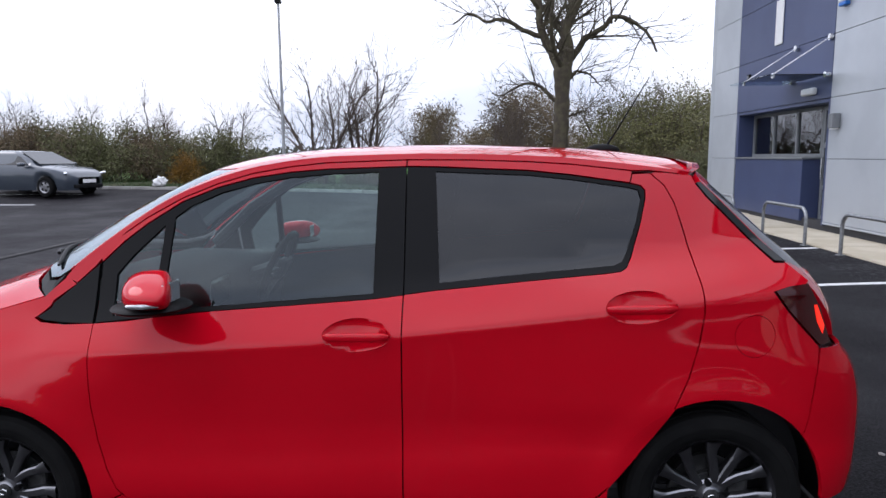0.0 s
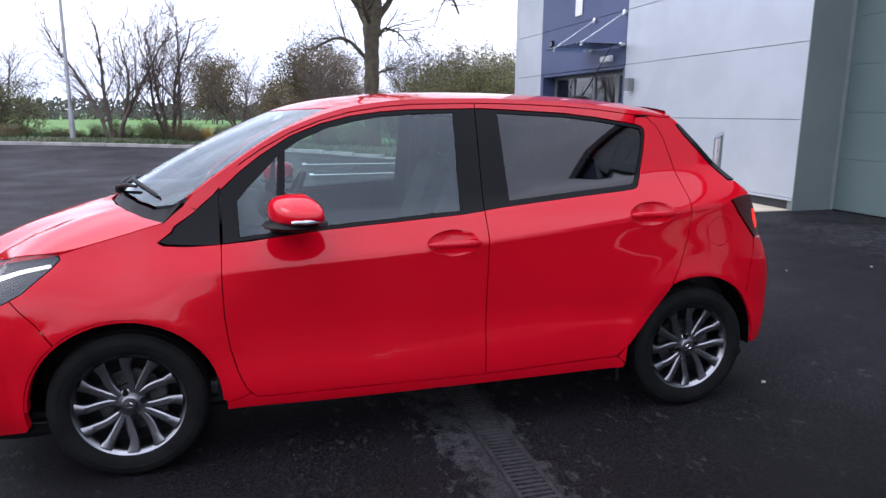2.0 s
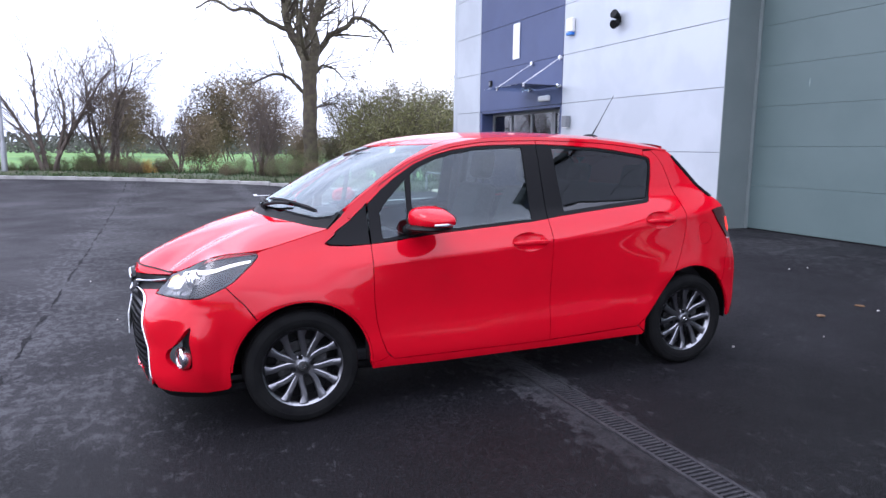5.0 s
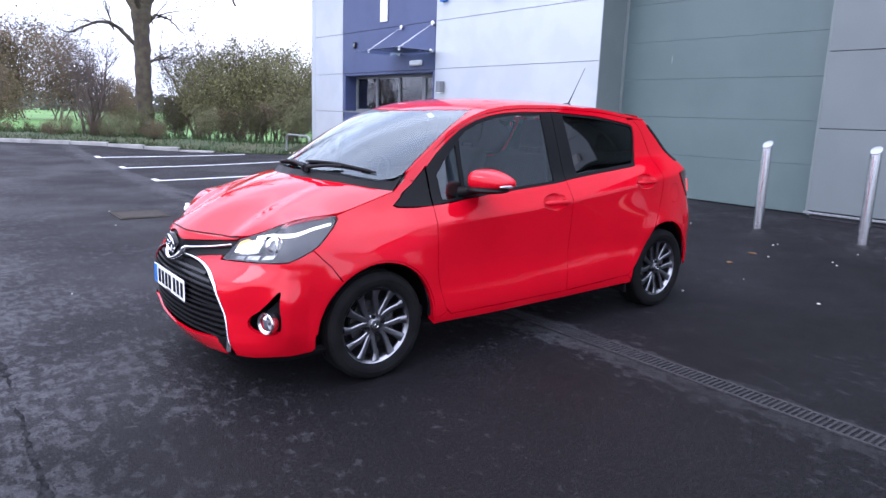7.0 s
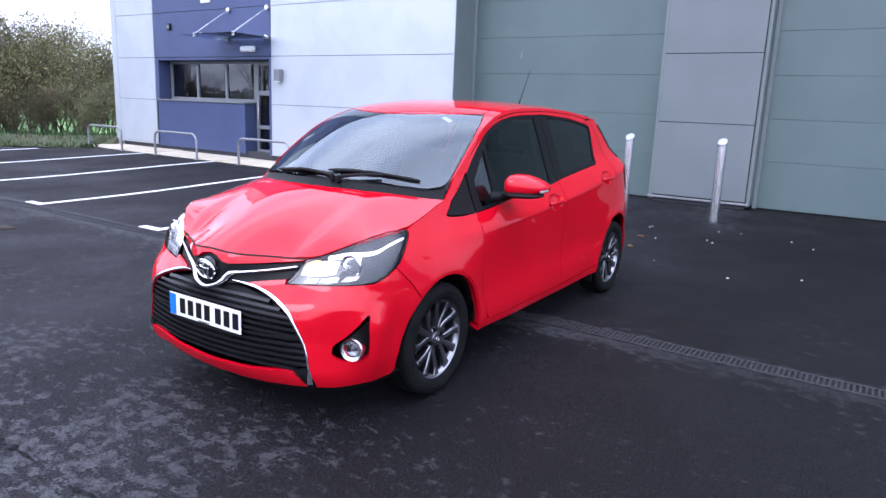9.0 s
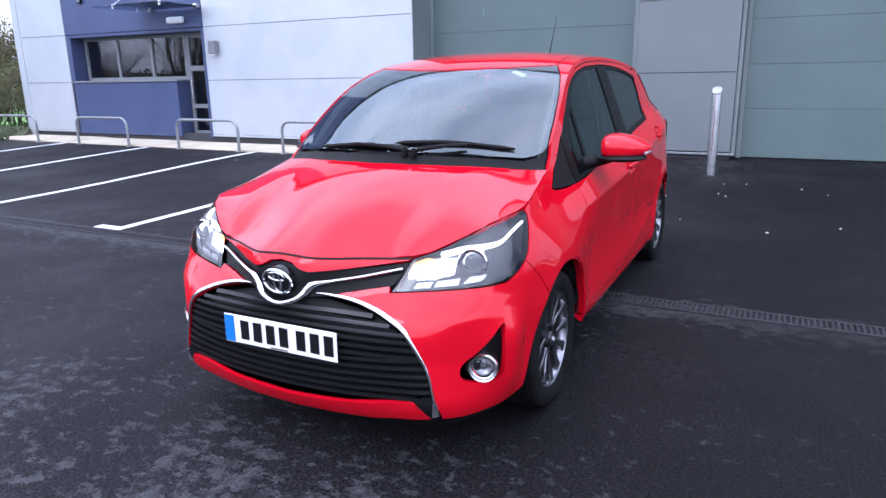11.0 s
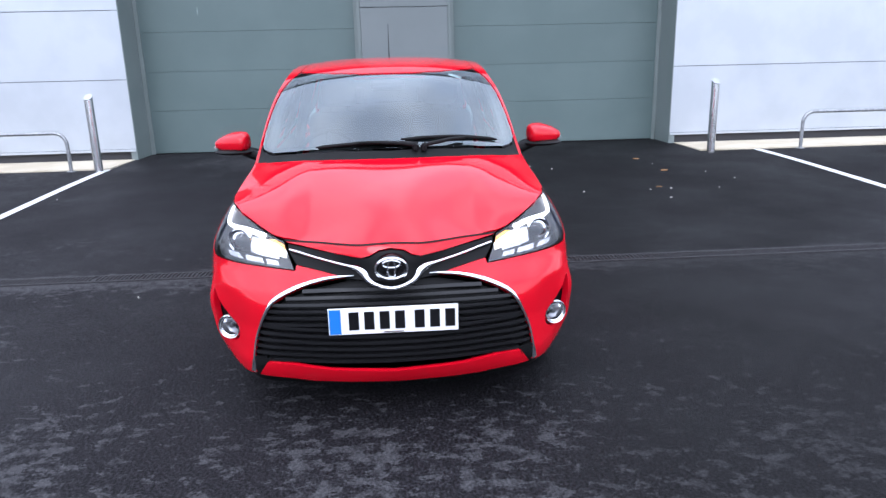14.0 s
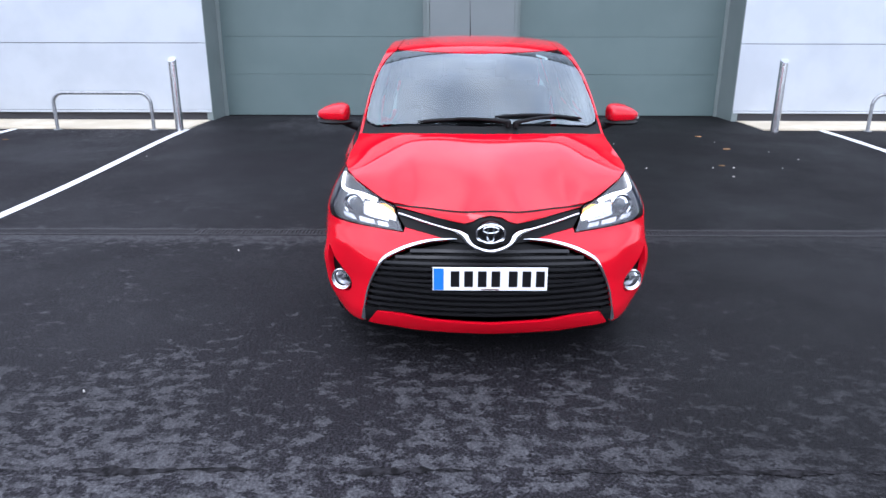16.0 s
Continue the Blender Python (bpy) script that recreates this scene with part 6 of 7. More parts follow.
tagged(part("wall_south", box(FAC, 26, -24.3, -24.01, 0.2, H_B), M_CLAD), silver, "wall", kind="structure")
tagged(part("wall_east", box(25.8, 26, -24, 14.3, 0.2, H_B), M_CLAD), silver, "wall", kind="structure")
tagged(part("roof", box(FAC - 0.12, 26.1, -24.4, 14.65, H_B + 0.003, H_B + 0.22, 0.03), M_REVEAL), "grey metal roof with a projecting eaves trim", "roof", kind="structure")
tagged(part("plinth", box(FAC + 0.06, FAC + 0.2, 4.05, 14.3, 0.15, 0.36), M_GAP), "dark recessed plinth below the cladding", "plinth", kind="structure")
tagged(part("plinth", box(FAC + 0.06, FAC + 0.2, -24, -4.5, 0.15, 0.36), M_GAP), "dark recessed plinth below the cladding", "plinth", kind="structure")
for y0, y1 in ((4.04, 8.64), (12.77, 14.33), (-9.1, -4.48), (-24, -13.2), (-13.2, -9.1)):
    tagged(part("trim", box(FAC - 0.012, FAC + 0.05, y0, y1, 0.325, 0.358, 0.004), M_CLAD), "silver drip trim at the foot of the cladding", "trim", kind="structure")
# door recess: reveals, pier, two sectional doors
DX = 6.90
for y0, y1 in ((4.022, 4.12), (-4.56, -4.462)):
    tagged(part("door_reveal", box(FAC + 0.002, DX + 0.2, y0, y1, 0.19, 5.3, 0.006), M_REVEAL), "grey metal reveal beside the loading doors", "reveal", kind="structure")
tagged(part("door_head", box(FAC + 0.05, DX + 0.2, -4.46, 4.02, 5.3, 5.4), M_REVEAL), "grey metal head of the loading bay", "reveal", kind="structure")
pier = tagged(empty("pier", pose(0, 0, 0), "", ""), "grey panelled pier between the loading doors", "pier", kind="structure")
part("core", box(6.64, DX + 0.15, -0.90, 0.45, 0.19, 5.3), M_GAP, pier)
for a, b in ((0.30, 1.41), (1.41, 2.41), (2.41, 3.43), (3.43, 4.47), (4.47, 5.3)):
    part("panel", box(6.60, 6.645, -0.90, 0.47, a + 0.004, b - 0.004, 0.004, 1), M_PIER, pier)
for y0, y1 in ((-0.955, -0.903), (0.473, 0.525)):
    part("edge_post", box(6.66, DX + 0.1, y0, y1, 0.24, 5.3, 0.004), M_REVEAL, pier)
part("base_rail", box(6.59, 6.66, -0.95, 0.52, 0.255, 0.285, 0.004), M_GALV, pier)
for nm, y0, y1 in (("door_1", 0.53, 4.02), ("door_2", -4.46, -0.96)):
    d = tagged(empty(nm, pose(0, 0, 0), "", ""), "closed green-grey sectional loading door", "loading door", kind="structure")
    part("backing", box(DX + 0.03, DX + 0.1, y0, y1, 0.2, 5.3), M_DOOR_GAP, d)
    rows = [0.215] + [0.90 + 0.61 * i for i in range(8)] + [5.3]
    for za, zb in zip(rows, rows[1:]):
        part("section", box(DX, DX + 0.04, y0 + 0.06, y1 - 0.06, za + 0.0012, zb - 0.0012, 0.0025, 1), M_DOOR, d)
    for a in (y0, y1 - 0.06):
        part("guide", box(DX - 0.02, DX + 0.04, a, a + 0.06, 0.2, 5.3, 0.004), M_REVEAL, d)
    part("seal", box(DX - 0.006, DX + 0.045, y0 + 0.06, y1 - 0.06, 0.193, 0.216), M_BLACK, d)
tagged(part("wall_mark", box(DX - 0.003, DX - 0.001, 3.028, 3.044, 2.37, 2.49), M_SCUFF), "small pale scuff on the loading door", "mark", kind="structure")

# entrance in the blue bay
ent = tagged(empty("entrance", pose(0, 0, 0), "", ""), "blue-framed office entrance with window and glazed door", "entrance", kind="structure")
RX = 6.62
part("bay_wall", box(6.285, RX + 0.03, 9.52, 12.70, 0.30, 1.40, 0.006), M_BLUE, ent)
part("bay_sill", box(6.255, RX, 9.48, 12.74, 1.402, 1.435, 0.006), M_FRAME, ent)
part("cheek", box(6.285, RX + 0.25, 12.62, 12.75, 1.44, 2.40, 0.004), M_BLUE, ent)
part("cheek", box(6.285, RX + 0.25, 8.66, 8.73, 0.30, 2.40, 0.004), M_BLUE, ent)
part("soffit", box(6.285, RX + 0.3, 8.74, 12.61, 2.345, 2.405, 0.004), M_BLUE, ent)
win = part("window", box(RX - 0.02, RX + 0.05, 9.50, 12.60, 1.437, 1.50, 0.004), M_FRAME, ent, "grey aluminium office window in three lights")
part("window_frame", box(RX - 0.02, RX + 0.05, 9.50, 12.60, 2.28, 2.343, 0.004), M_FRAME, win)
for y in (9.50, 10.48, 11.52, 12.54):
    part("mullion", box(RX - 0.02, RX + 0.05, y, y + 0.065, 1.50, 2.28, 0.004), M_FRAME, win)
for y0, y1 in ((9.57, 10.47), (10.55, 11.51), (11.59, 12.53)):
    part("pane", box(RX + 0.012, RX + 0.018, y0, y1, 1.50, 2.28), M_PANE, win)
d = tagged(empty("door_3", pose(0, 0, 0), "", ""), "grey aluminium glazed entrance door", "door", kind="structure")
for y0, y1, z0, z1 in ((8.735, 8.80, 0.23, 2.34), (9.42, 9.495, 0.23, 2.34), (8.80, 9.42, 2.25, 2.34), (8.80, 9.42, 0.23, 0.40), (8.80, 9.42, 0.86, 0.94), (8.80, 9.42, 1.60, 1.70)):
    part("door_frame", box(RX - 0.02, RX + 0.05, y0, y1, z0, z1, 0.004), M_FRAME, d)
for z0, z1 in ((0.40, 0.86), (0.94, 1.60), (1.70, 2.25)):
    part("pane", box(RX + 0.012, RX + 0.018, 8.80, 9.42, z0, z1), M_PANE, d)
smooth(part("door_handle", tube([(RX - 0.02, 9.38, 1.05), (RX - 0.07, 9.38, 1.06), (RX - 0.07, 9.38, 1.42), (RX - 0.02, 9.38, 1.43)], 0.014, 10), M_STEEL, d))
part("threshold", box(RX - 0.10, RX + 0.06, 8.73, 9.5, 0.19, 0.232, 0.004), M_STEEL, d)
# a plain room behind the glass
tagged(part("room_wall", box(9.2, 9.3, 8.6, 12.8, 0.2, 2.6), M_DARKROOM), "plain office wall seen through the glass", "wall", kind="structure")
tagged(part("room_floor", box(RX + 0.06, 9.2, 8.6, 12.8, 0.18, 0.22), M_DARKROOM), "plain office floor", "floor", kind="structure")
tagged(part("ceiling", box(RX + 0.06, 9.2, 8.6, 12.8, 2.42, 2.5), M_DARKROOM), "plain office ceiling", "ceiling", kind="structure")
for y in (8.55, 12.82):
    tagged(part("room_wall", box(RX + 0.06, 9.2, y, y + 0.06, 0.2, 2.42), M_DARKROOM), "plain office side wall", "wall", kind="structure")
for y, w, h, m in ((10.72, 0.24, 0.24, M_YELLOW), (10.98, 0.22, 0.14, M_WHITE), (10.47 + 0.12, 0.08, 0.30, M_YELLOW)):
    o = tagged(part("leaflet_box", box(RX + 0.08, RX + 0.12, y, y + w, 1.437, 1.437 + h, 0.004), m), "small yellow and white carton on the window sill", "carton", "cartons on the sill")
    part("printed_bar", box(RX + 0.076, RX + 0.079, y + 0.02, y + w - 0.02, 1.437 + h * 0.55, 1.437 + h * 0.75), M_LEAF, o)
tagged(part("blind", box(RX + 0.10, RX + 0.12, 11.95, 12.5, 1.45, 2.28), M_CONCRETE), "pale curtain drawn at the window's edge", "curtain")

# on the facade
num = tagged(part("unit_number", box(FAC - 0.03, FAC - 0.004, 10.58, 10.90, 3.58, 4.42, 0.012), M_WHITE), "tall white unit number sign drawn as a plain bar", "sign")
num.data.materials[0] = M_WHITE
can = tagged(empty("entrance_canopy", pose(0, 0, 0), "", ""), "frameless glass canopy hung on two steel rods", "canopy")
part("glass_sheet", box(FAC - 1.05, FAC - 0.06, 8.60, 10.35, 2.775, 2.79, 0.003), M_CANOPY, can)
for y in (8.72, 9.94):
    rod = smooth(part("rod", tube([(FAC - 0.03, y, 3.39), (FAC - 0.92, y, 2.80)], 0.010, 8), M_STEEL, can))
    smooth(part("fixing", cyl((FAC - 0.002, y, 3.39), (FAC - 0.06, y, 3.39), 0.055, seg=20, bevel=0.008), M_STEEL, rod))
    smooth(part("clamp", cyl((FAC - 0.002, y, 2.79), (FAC - 0.10, y, 2.79), 0.05, seg=20, bevel=0.008), M_STEEL, rod))
    smooth(part("button", cyl((FAC - 0.92, y, 2.74), (FAC - 0.92, y, 2.82), 0.03, seg=16, bevel=0.006), M_STEEL, rod))
em = tagged(part("emergency_light", box(FAC - 0.10, FAC - 0.004, 9.10, 9.52, 2.50, 2.62, 0.03, 3), M_WHITE), "white plastic bulkhead light over the door", "wall light")
part("diffuser", box(FAC - 0.112, FAC - 0.098, 9.14, 9.48, 2.52, 2.60, 0.004), M_PLATE, em)
sb = tagged(part("small_box", box(FAC - 0.05, FAC - 0.004, 12.03, 12.15, 3.03, 3.18, 0.008), M_BLACK), "small black sensor box on the blue cladding", "sensor")
part("cover", box(FAC - 0.058, FAC - 0.048, 12.05, 12.13, 3.06, 3.15, 0.004), M_FRAME, sb)
wl_ = tagged(part("wall_lamp", box(FAC - 0.13, FAC - 0.004, 8.28, 8.44, 1.90, 2.14, 0.015), M_FRAME), "dark grey square wall lamp beside the entrance", "wall lamp")
part("diffuser", box(FAC - 0.11, FAC - 0.02, 8.30, 8.42, 1.885, 1.901), M_PLATE, wl_)
al = tagged(part("alarm_box", box(FAC - 0.09, FAC - 0.004, 8.22, 8.46, 3.86, 4.14, 0.02), M_WHITE), "white alarm box with a blue foot", "alarm box")
part("lens", box(FAC - 0.088, FAC - 0.006, 8.235, 8.445, 3.80, 3.859, 0.012), M_PLATE_BLUE, al)
fl = tagged(empty("twin_floodlight", pose(FAC, 6.74, 3.85), "", ""), "black twin-head security light on the wall", "floodlight")
part("bracket", box(-0.05, -0.004, -0.05, 0.05, -0.06, 0.06, 0.01), M_BLACK, fl)
for z in (-0.10, 0.10):
    smooth(part("lamp_head", cyl((-0.04, 0, z * 0.6), (-0.17, -0.03, z), 0.055, 0.085, 20, 0.008), M_BLACK, fl))
al2 = copy_thing(al, pose(0, -13.2, 0))
copy_thing(fl, pose(FAC, -6.9, 3.85))

# bollards
def bollard(y):
    b = empty("bollard", pose(5.13, y, gz(5.13)), "brushed steel bollard with a slanted top", "bollard", "bollards at the loading doors")
    bm = cyl((0, 0, -0.02), (0, 0, 1.02), 0.057, seg=28)
    for v in bm.verts:
        if v.co.z > 0.9:
            v.co.z += 0.75 * v.co.x
    smooth(part("post", bm, M_STEEL, b))
    bm = bmesh.new()
    ring = [bm.verts.new((0.0565 * math.cos(w), 0.0565 * math.sin(w), 1.024 + 0.75 * 0.0565 * math.cos(w))) for w in np.linspace(0, 6.2832, 28, endpoint=False)]
    bm.faces.new(ring)
    r = bmesh.ops.extrude_face_region(bm, geom=bm.faces[:])
    bmesh.ops.translate(bm, vec=(-0.001, 0, 0.004), verts=[e for e in r["geom"] if isinstance(e, bmesh.types.BMVert)])
    part("cap", bm, M_CHROME, b)
    return b


for y in (4.15, 0.39, -0.80, -4.645):
    bollard(y)


# cycle hoops
def hoop(y0, y1):
    h = empty("cycle_hoop", pose(5.235, (y0 + y1) / 2, gz(5.235, y0)), "galvanised steel cycle stand hoop on the pavement", "cycle stand", "cycle stands")
    w = (y1 - y0) / 2
    pts = [(0, -w, -0.02), (0, -w, 0.36)] + [(0, -w + 0.16 - 0.16 * math.cos(a), 0.38 + 0.16 * math.sin(a)) for a in np.linspace(0.1, 1.57, 8)]
    pts += [(x, -y, z) for x, y, z in pts[::-1]]
    smooth(part("tube", tube(pts, 0.025, 12), M_GALV, h))
    for s in (-w, w):
        smooth(part("foot_plate", cyl((0, s, -0.01), (0, s, 0.008), 0.06, seg=20), M_GALV, h))
    return h


for y0, y1 in ((12.64, 14.06), (9.84, 11.32), (7.01, 8.49), (4.575, 6.02), (-7.52, -6.08), (-10.3, -8.86)):
    hoop(y0, y1)

# ---- lamp post ----
lp = empty("street_lamp", pose(-6.25, 20.2, 0.50), "tall grey steel lamp column with a flat lantern", "street lamp")
smooth(part("base_column", cyl((0, 0, -0.3), (0, 0, 0.95), 0.085, seg=16, bevel=0.01), M_POST, lp))
smooth(part("column", cyl((0, 0, 0.95), (0, 0, 6.2), 0.058, 0.04, 14), M_POST, lp))
smooth(part("bracket", tube([(0, 0, 6.15), (0, -0.10, 6.25), (0, -0.22, 6.27)], 0.03, 8), M_POST, lp))
part("lantern", box(-0.13, 0.13, -0.45, -0.12, 6.25, 6.34, 0.03), M_IRON, lp)
sc = part("sensor_cap", box(-0.10, 0.10, -0.14, 0.10, 6.12, 6.24, 0.03), M_IRON, lp)


# ---- trees and hedges ----
def grow(seed, height, r0, levels, spread, droop, sides, kids, lean=(0, 0), twist=0.25, fork=0.35, thin=0.62, length=None, start=0.35, reach=(0.42, 0.72), least=0.0034):
    """Branches of a tree as tubes: returns vertices, faces and the ends of its twigs."""
    rng = random.Random(seed)
    verts, faces, tips = [], [], []

    def limb(p, d, ln, r, lev):
        n = 7 if lev == 0 else 5 if lev == 1 else 4 if lev == 2 else 3
        sd = max(3, sides - lev * 2)
        pts, rad = [p.copy()], [r]
        dirs = [d.copy()]
        for i in range(n):
            jit = Vector((rng.gauss(0, 1), rng.gauss(0, 1), rng.gauss(0, 0.6))) * twist * (0.35 if lev == 0 else 1)
            d = (d + jit * 0.55 + Vector((0, 0, (0.10 if lev == 0 else droop)))).normalized()
            p = p + d * (ln / n)
            pts.append(p.copy())
            dirs.append(d.copy())
            rad.append(r * (1 - (i + 1) / n * (0.55 if lev < levels - 1 else 0.8)))
        k = len(verts)
        v, f = tube(pts, rad, sd, cap=False)
        verts.extend(v)
        faces.extend([tuple(k + i for i in q) for q in f])
        if lev >= levels - 1:
            tips.append((pts[-1], dirs[-1]))
            tips.append((pts[len(pts) // 2], dirs[-1]))
            return
        m = kids[lev]
        for i in range(m):
            t = start + (1 - start) * (i + rng.random()) / m if lev == 0 else 0.25 + 0.75 * (i + rng.random()) / m
            t = min(t, 0.999)
            j = int(t * n)
            q = pts[j].lerp(pts[j + 1], t * n - j)
            az = rng.uniform(0, 6.283) if lev else i * 2.4 + rng.uniform(-0.5, 0.5)
            dd = dirs[j]
            o = dd.orthogonal().normalized()
            o.rotate(Matrix.Rotation(az, 3, dd))
            nd = (dd * (1 - spread) + o * spread + Vector((0, 0, 0.12))).normalized()
            limb(q, nd, ln * rng.uniform(*reach) * (1.05 - 0.35 * t), max(least, rad[j] * rng.uniform(0.35, thin)), lev + 1)
        if lev == 0 and fork:
            for i in range(2):
                a = rng.uniform(0, 6.28)
                limb(pts[-1], (d + Vector((math.cos(a), math.sin(a), 0)) * fork).normalized(), ln * 0.5 * (reach[0] + reach[1]), rad[-1] * 0.8, 1)

    limb(Vector((0, 0, -0.2)), Vector((lean[0], lean[1], 1)).normalized(), length or height * 0.62, r0, 0)
    return verts, faces, tips


def leaves(tips, seed, per, size, scatter):
    rng = random.Random(seed)
    v, f = [], []
    for p, d in tips:
        for _ in range(per):
            q = p + Vector((rng.gauss(0, scatter), rng.gauss(0, scatter), rng.gauss(0, scatter * 0.8)))
            a = Vector((rng.gauss(0, 1), rng.gauss(0, 1), rng.gauss(0, 1))).normalized() * size * rng.uniform(0.6, 1.3)
            b = a.orthogonal().normalized() * size * rng.uniform(0.3, 0.55)
            k = len(v)
            v += [q - a, q + b, q + a, q - b]
            f.append((k, k + 1, k + 2, k + 3))
    return v, f


def offshoots(path, rad, seed, n, ln, levels, spread, droop, kids, t0=0.25, twist=0.34, stout=(0.25, 0.42)):
    """Random smaller limbs along a given limb: vertices and faces."""
    rng = random.Random(seed)
    verts, faces = [], []
    for i in range(n):
        t = t0 + (1 - t0) * (i + rng.random()) / n
        j = min(int(t * (len(path) - 1)), len(path) - 2)
        p, q = Vector(path[j]), Vector(path[j + 1])
        d = (q - p).normalized()
        o = d.orthogonal().normalized()
        o.rotate(Matrix.Rotation(rng.uniform(0, 6.283), 3, d))
        nd = (d * (1 - spread) + o * spread + Vector((0, 0, 0.15))).normalized()
        m = Vector((0, 0, 1)).rotation_difference(nd).to_matrix().to_4x4()
        v, f, _ = grow(rng.randrange(10 ** 6), 1, max(0.011, rad[j] * rng.uniform(*stout)), levels, 0.45, droop, 5, kids, twist=twist, fork=0.35, thin=0.6, reach=(0.6, 0.95), length=ln * rng.uniform(0.55, 1.2) * (1.15 - 0.4 * t), start=0.2, least=0.007)
        k = len(verts)
        root = p.lerp(q, rng.random())
        verts += [m @ Vector(x) + root for x in v]
        faces += [tuple(k + a for a in x) for x in f]
    return verts, faces


oak = empty("tree", pose(3.35, 21.1, 0.42, 0, 0, -12), "tall bare mature tree with gnarled spreading limbs", "tree")
trunk_path = [tuple(p) for p in catmull([(0.05, 0, -0.3), (0.03, 0, 0.3), (-0.02, 0, 1.4), (0.0, 0.05, 2.6), (0.0, 0.02, 3.6), (0.02, 0, 4.25)], 6)]
trunk_r = [0.40 - 0.14 * min(1, i / 5) + 0.02 * math.sin(i * 1.7) + (0.05 if i > 24 else 0) for i in range(len(trunk_path))]
smooth(part("trunk", tube(trunk_path, trunk_r, 18), M_BARK, oak), 0)
BOUGHS = [([(-0.08, 0, 3.9), (-0.30, 0.1, 4.5), (-0.70, 0.2, 5.2), (-0.85, 0.1, 6.0), (-1.0, 0.3, 7.4), (-1.45, 0.5, 9.2), (-1.6, 0.4, 11.0)], 0.19),
         ([(0.10, 0, 3.9), (0.22, -0.1, 4.6), (0.12, -0.2, 5.3), (0.36, -0.2, 6.0), (0.5, 0.0, 7.4), (0.9, 0.3, 9.4), (0.8, 0.2, 11.6)], 0.20),
         ([(-0.72, 0.2, 5.2), (-1.4, 0.0, 5.42), (-2.0, -0.3, 5.75), (-2.6, -0.3, 5.7), (-3.2, -0.1, 6.05), (-3.9, 0.1, 5.8)], 0.095),
         ([(0.15, 0, 4.2), (0.45, 0.1, 4.6), (0.75, 0.0, 5.0), (1.3, -0.2, 5.3), (1.75, -0.2, 5.65), (2.3, 0.0, 5.5), (2.8, 0.2, 5.1), (3.1, 0.2, 4.5)], 0.13),
         ([(-0.2, 0, 2.95), (-0.55, -0.1, 3.3), (-0.95, -0.2, 3.55), (-1.5, -0.2, 3.5), (-2.1, 0.0, 3.2), (-2.5, 0.1, 3.3)], 0.075),
         ([(0.2, 0, 3.65), (0.5, 0.1, 3.95), (0.9, 0.2, 3.85), (1.35, 0.1, 3.4)], 0.06),
         ([(0.2, 0, 2.4), (0.5, 0.1, 2.55), (0.95, 0.1, 2.6)], 0.045),
         ([(-0.05, 0.1, 4.1), (-0.1, 0.8, 5.0), (0.1, 1.6, 6.0), (0.0, 2.2, 7.6), (0.3, 2.6, 9.0)], 0.13),
         ([(0.3, -0.2, 5.7), (0.9, -0.7, 6.6), (1.7, -1.0, 7.5), (2.5, -1.0, 8.1), (3.2, -0.7, 8.2)], 0.10),
         ([(-0.85, 0.1, 6.1), (-1.5, -0.4, 6.9), (-2.3, -0.7, 7.5), (-3.0, -0.6, 7.7), (-3.6, -0.8, 8.3)], 0.085),
         ([(0.0, -0.1, 4.0), (-0.25, -0.9, 4.8), (-0.2, -1.6, 5.9), (0.2, -2.0, 7.0)], 0.10),
         ([(0.5, 0.0, 7.3), (1.1, 0.4, 8.2), (1.9, 0.7, 9.0), (2.6, 0.6, 9.3)], 0.08),
         ([(-1.1, 0.3, 7.8), (-1.9, 0.6, 8.8), (-2.7, 0.7, 9.3)], 0.07)]
for i, (pts, r) in enumerate(BOUGHS):
    path = [tuple(p) for p in catmull(pts, 5)]
    wob = [(x + 0.05 * noise.noise((i * 9 + k * 0.35, 0, 0)), y + 0.05 * noise.noise((0, i * 9 + k * 0.35, 0)), z + 0.06 * noise.noise((0, 0, i * 9 + k * 0.35))) for k, (x, y, z) in enumerate(path)]
    rr = [r * (1 - 0.72 * k / (len(wob) - 1)) for k in range(len(wob))]
    limb_ob = smooth(part("limb", tube(wob, rr, 9), M_BARK, oak), 0)
    v, f = offshoots(wob, rr, 40 + i, 7 + int(r * 50), 0.9 + 5.0 * r, 3, 0.55, 0.03, (4, 3), 0.15, 0.42, (0.32, 0.6))
    smooth(part("branchwork", (v, f), M_BARK, limb_ob), 0)


def bare_tree(sd, x, y, z, s, turn, stems=4, h=4.2):
    t = empty("bare_tree", pose(x, y, z, 0, 0, turn), "leafless multi-stemmed young tree on the verge", "tree", "bare young trees")
    rngs = random.Random(sd)
    for i in range(stems):
        a = 6.283 * i / stems + rngs.uniform(-0.5, 0.5)
        le = rngs.uniform(0.12, 0.42)
        pts = [(0.1 * math.cos(a), 0.1 * math.sin(a), -0.2)]
        p = Vector(pts[0])
        d = Vector((math.cos(a) * le, math.sin(a) * le, 1)).normalized()
        hh = h * rngs.uniform(0.75, 1.05)
        for k in range(7):
            d = (d + Vector((rngs.gauss(0, 0.11), rngs.gauss(0, 0.11), 0.05))).normalized()
            p = p + d * hh / 7
            pts.append(tuple(p))
        path = [tuple(q) for q in catmull(pts, 3)]
        rr = [0.075 * (1 - 0.80 * k / (len(path) - 1)) for k in range(len(path))]
        st_ = smooth(part("stem", tube(path, rr, 7), M_TWIG, t), 0)
        v, f = offshoots(path, rr, sd * 50 + i, 13, 1.25, 3, 0.42, 0.05, (4, 3), 0.2, 0.28, (0.35, 0.6))
        smooth(part("branchwork", (v, f), M_TWIG, st_), 0)
    t.scale = (s, s, s)
    return t


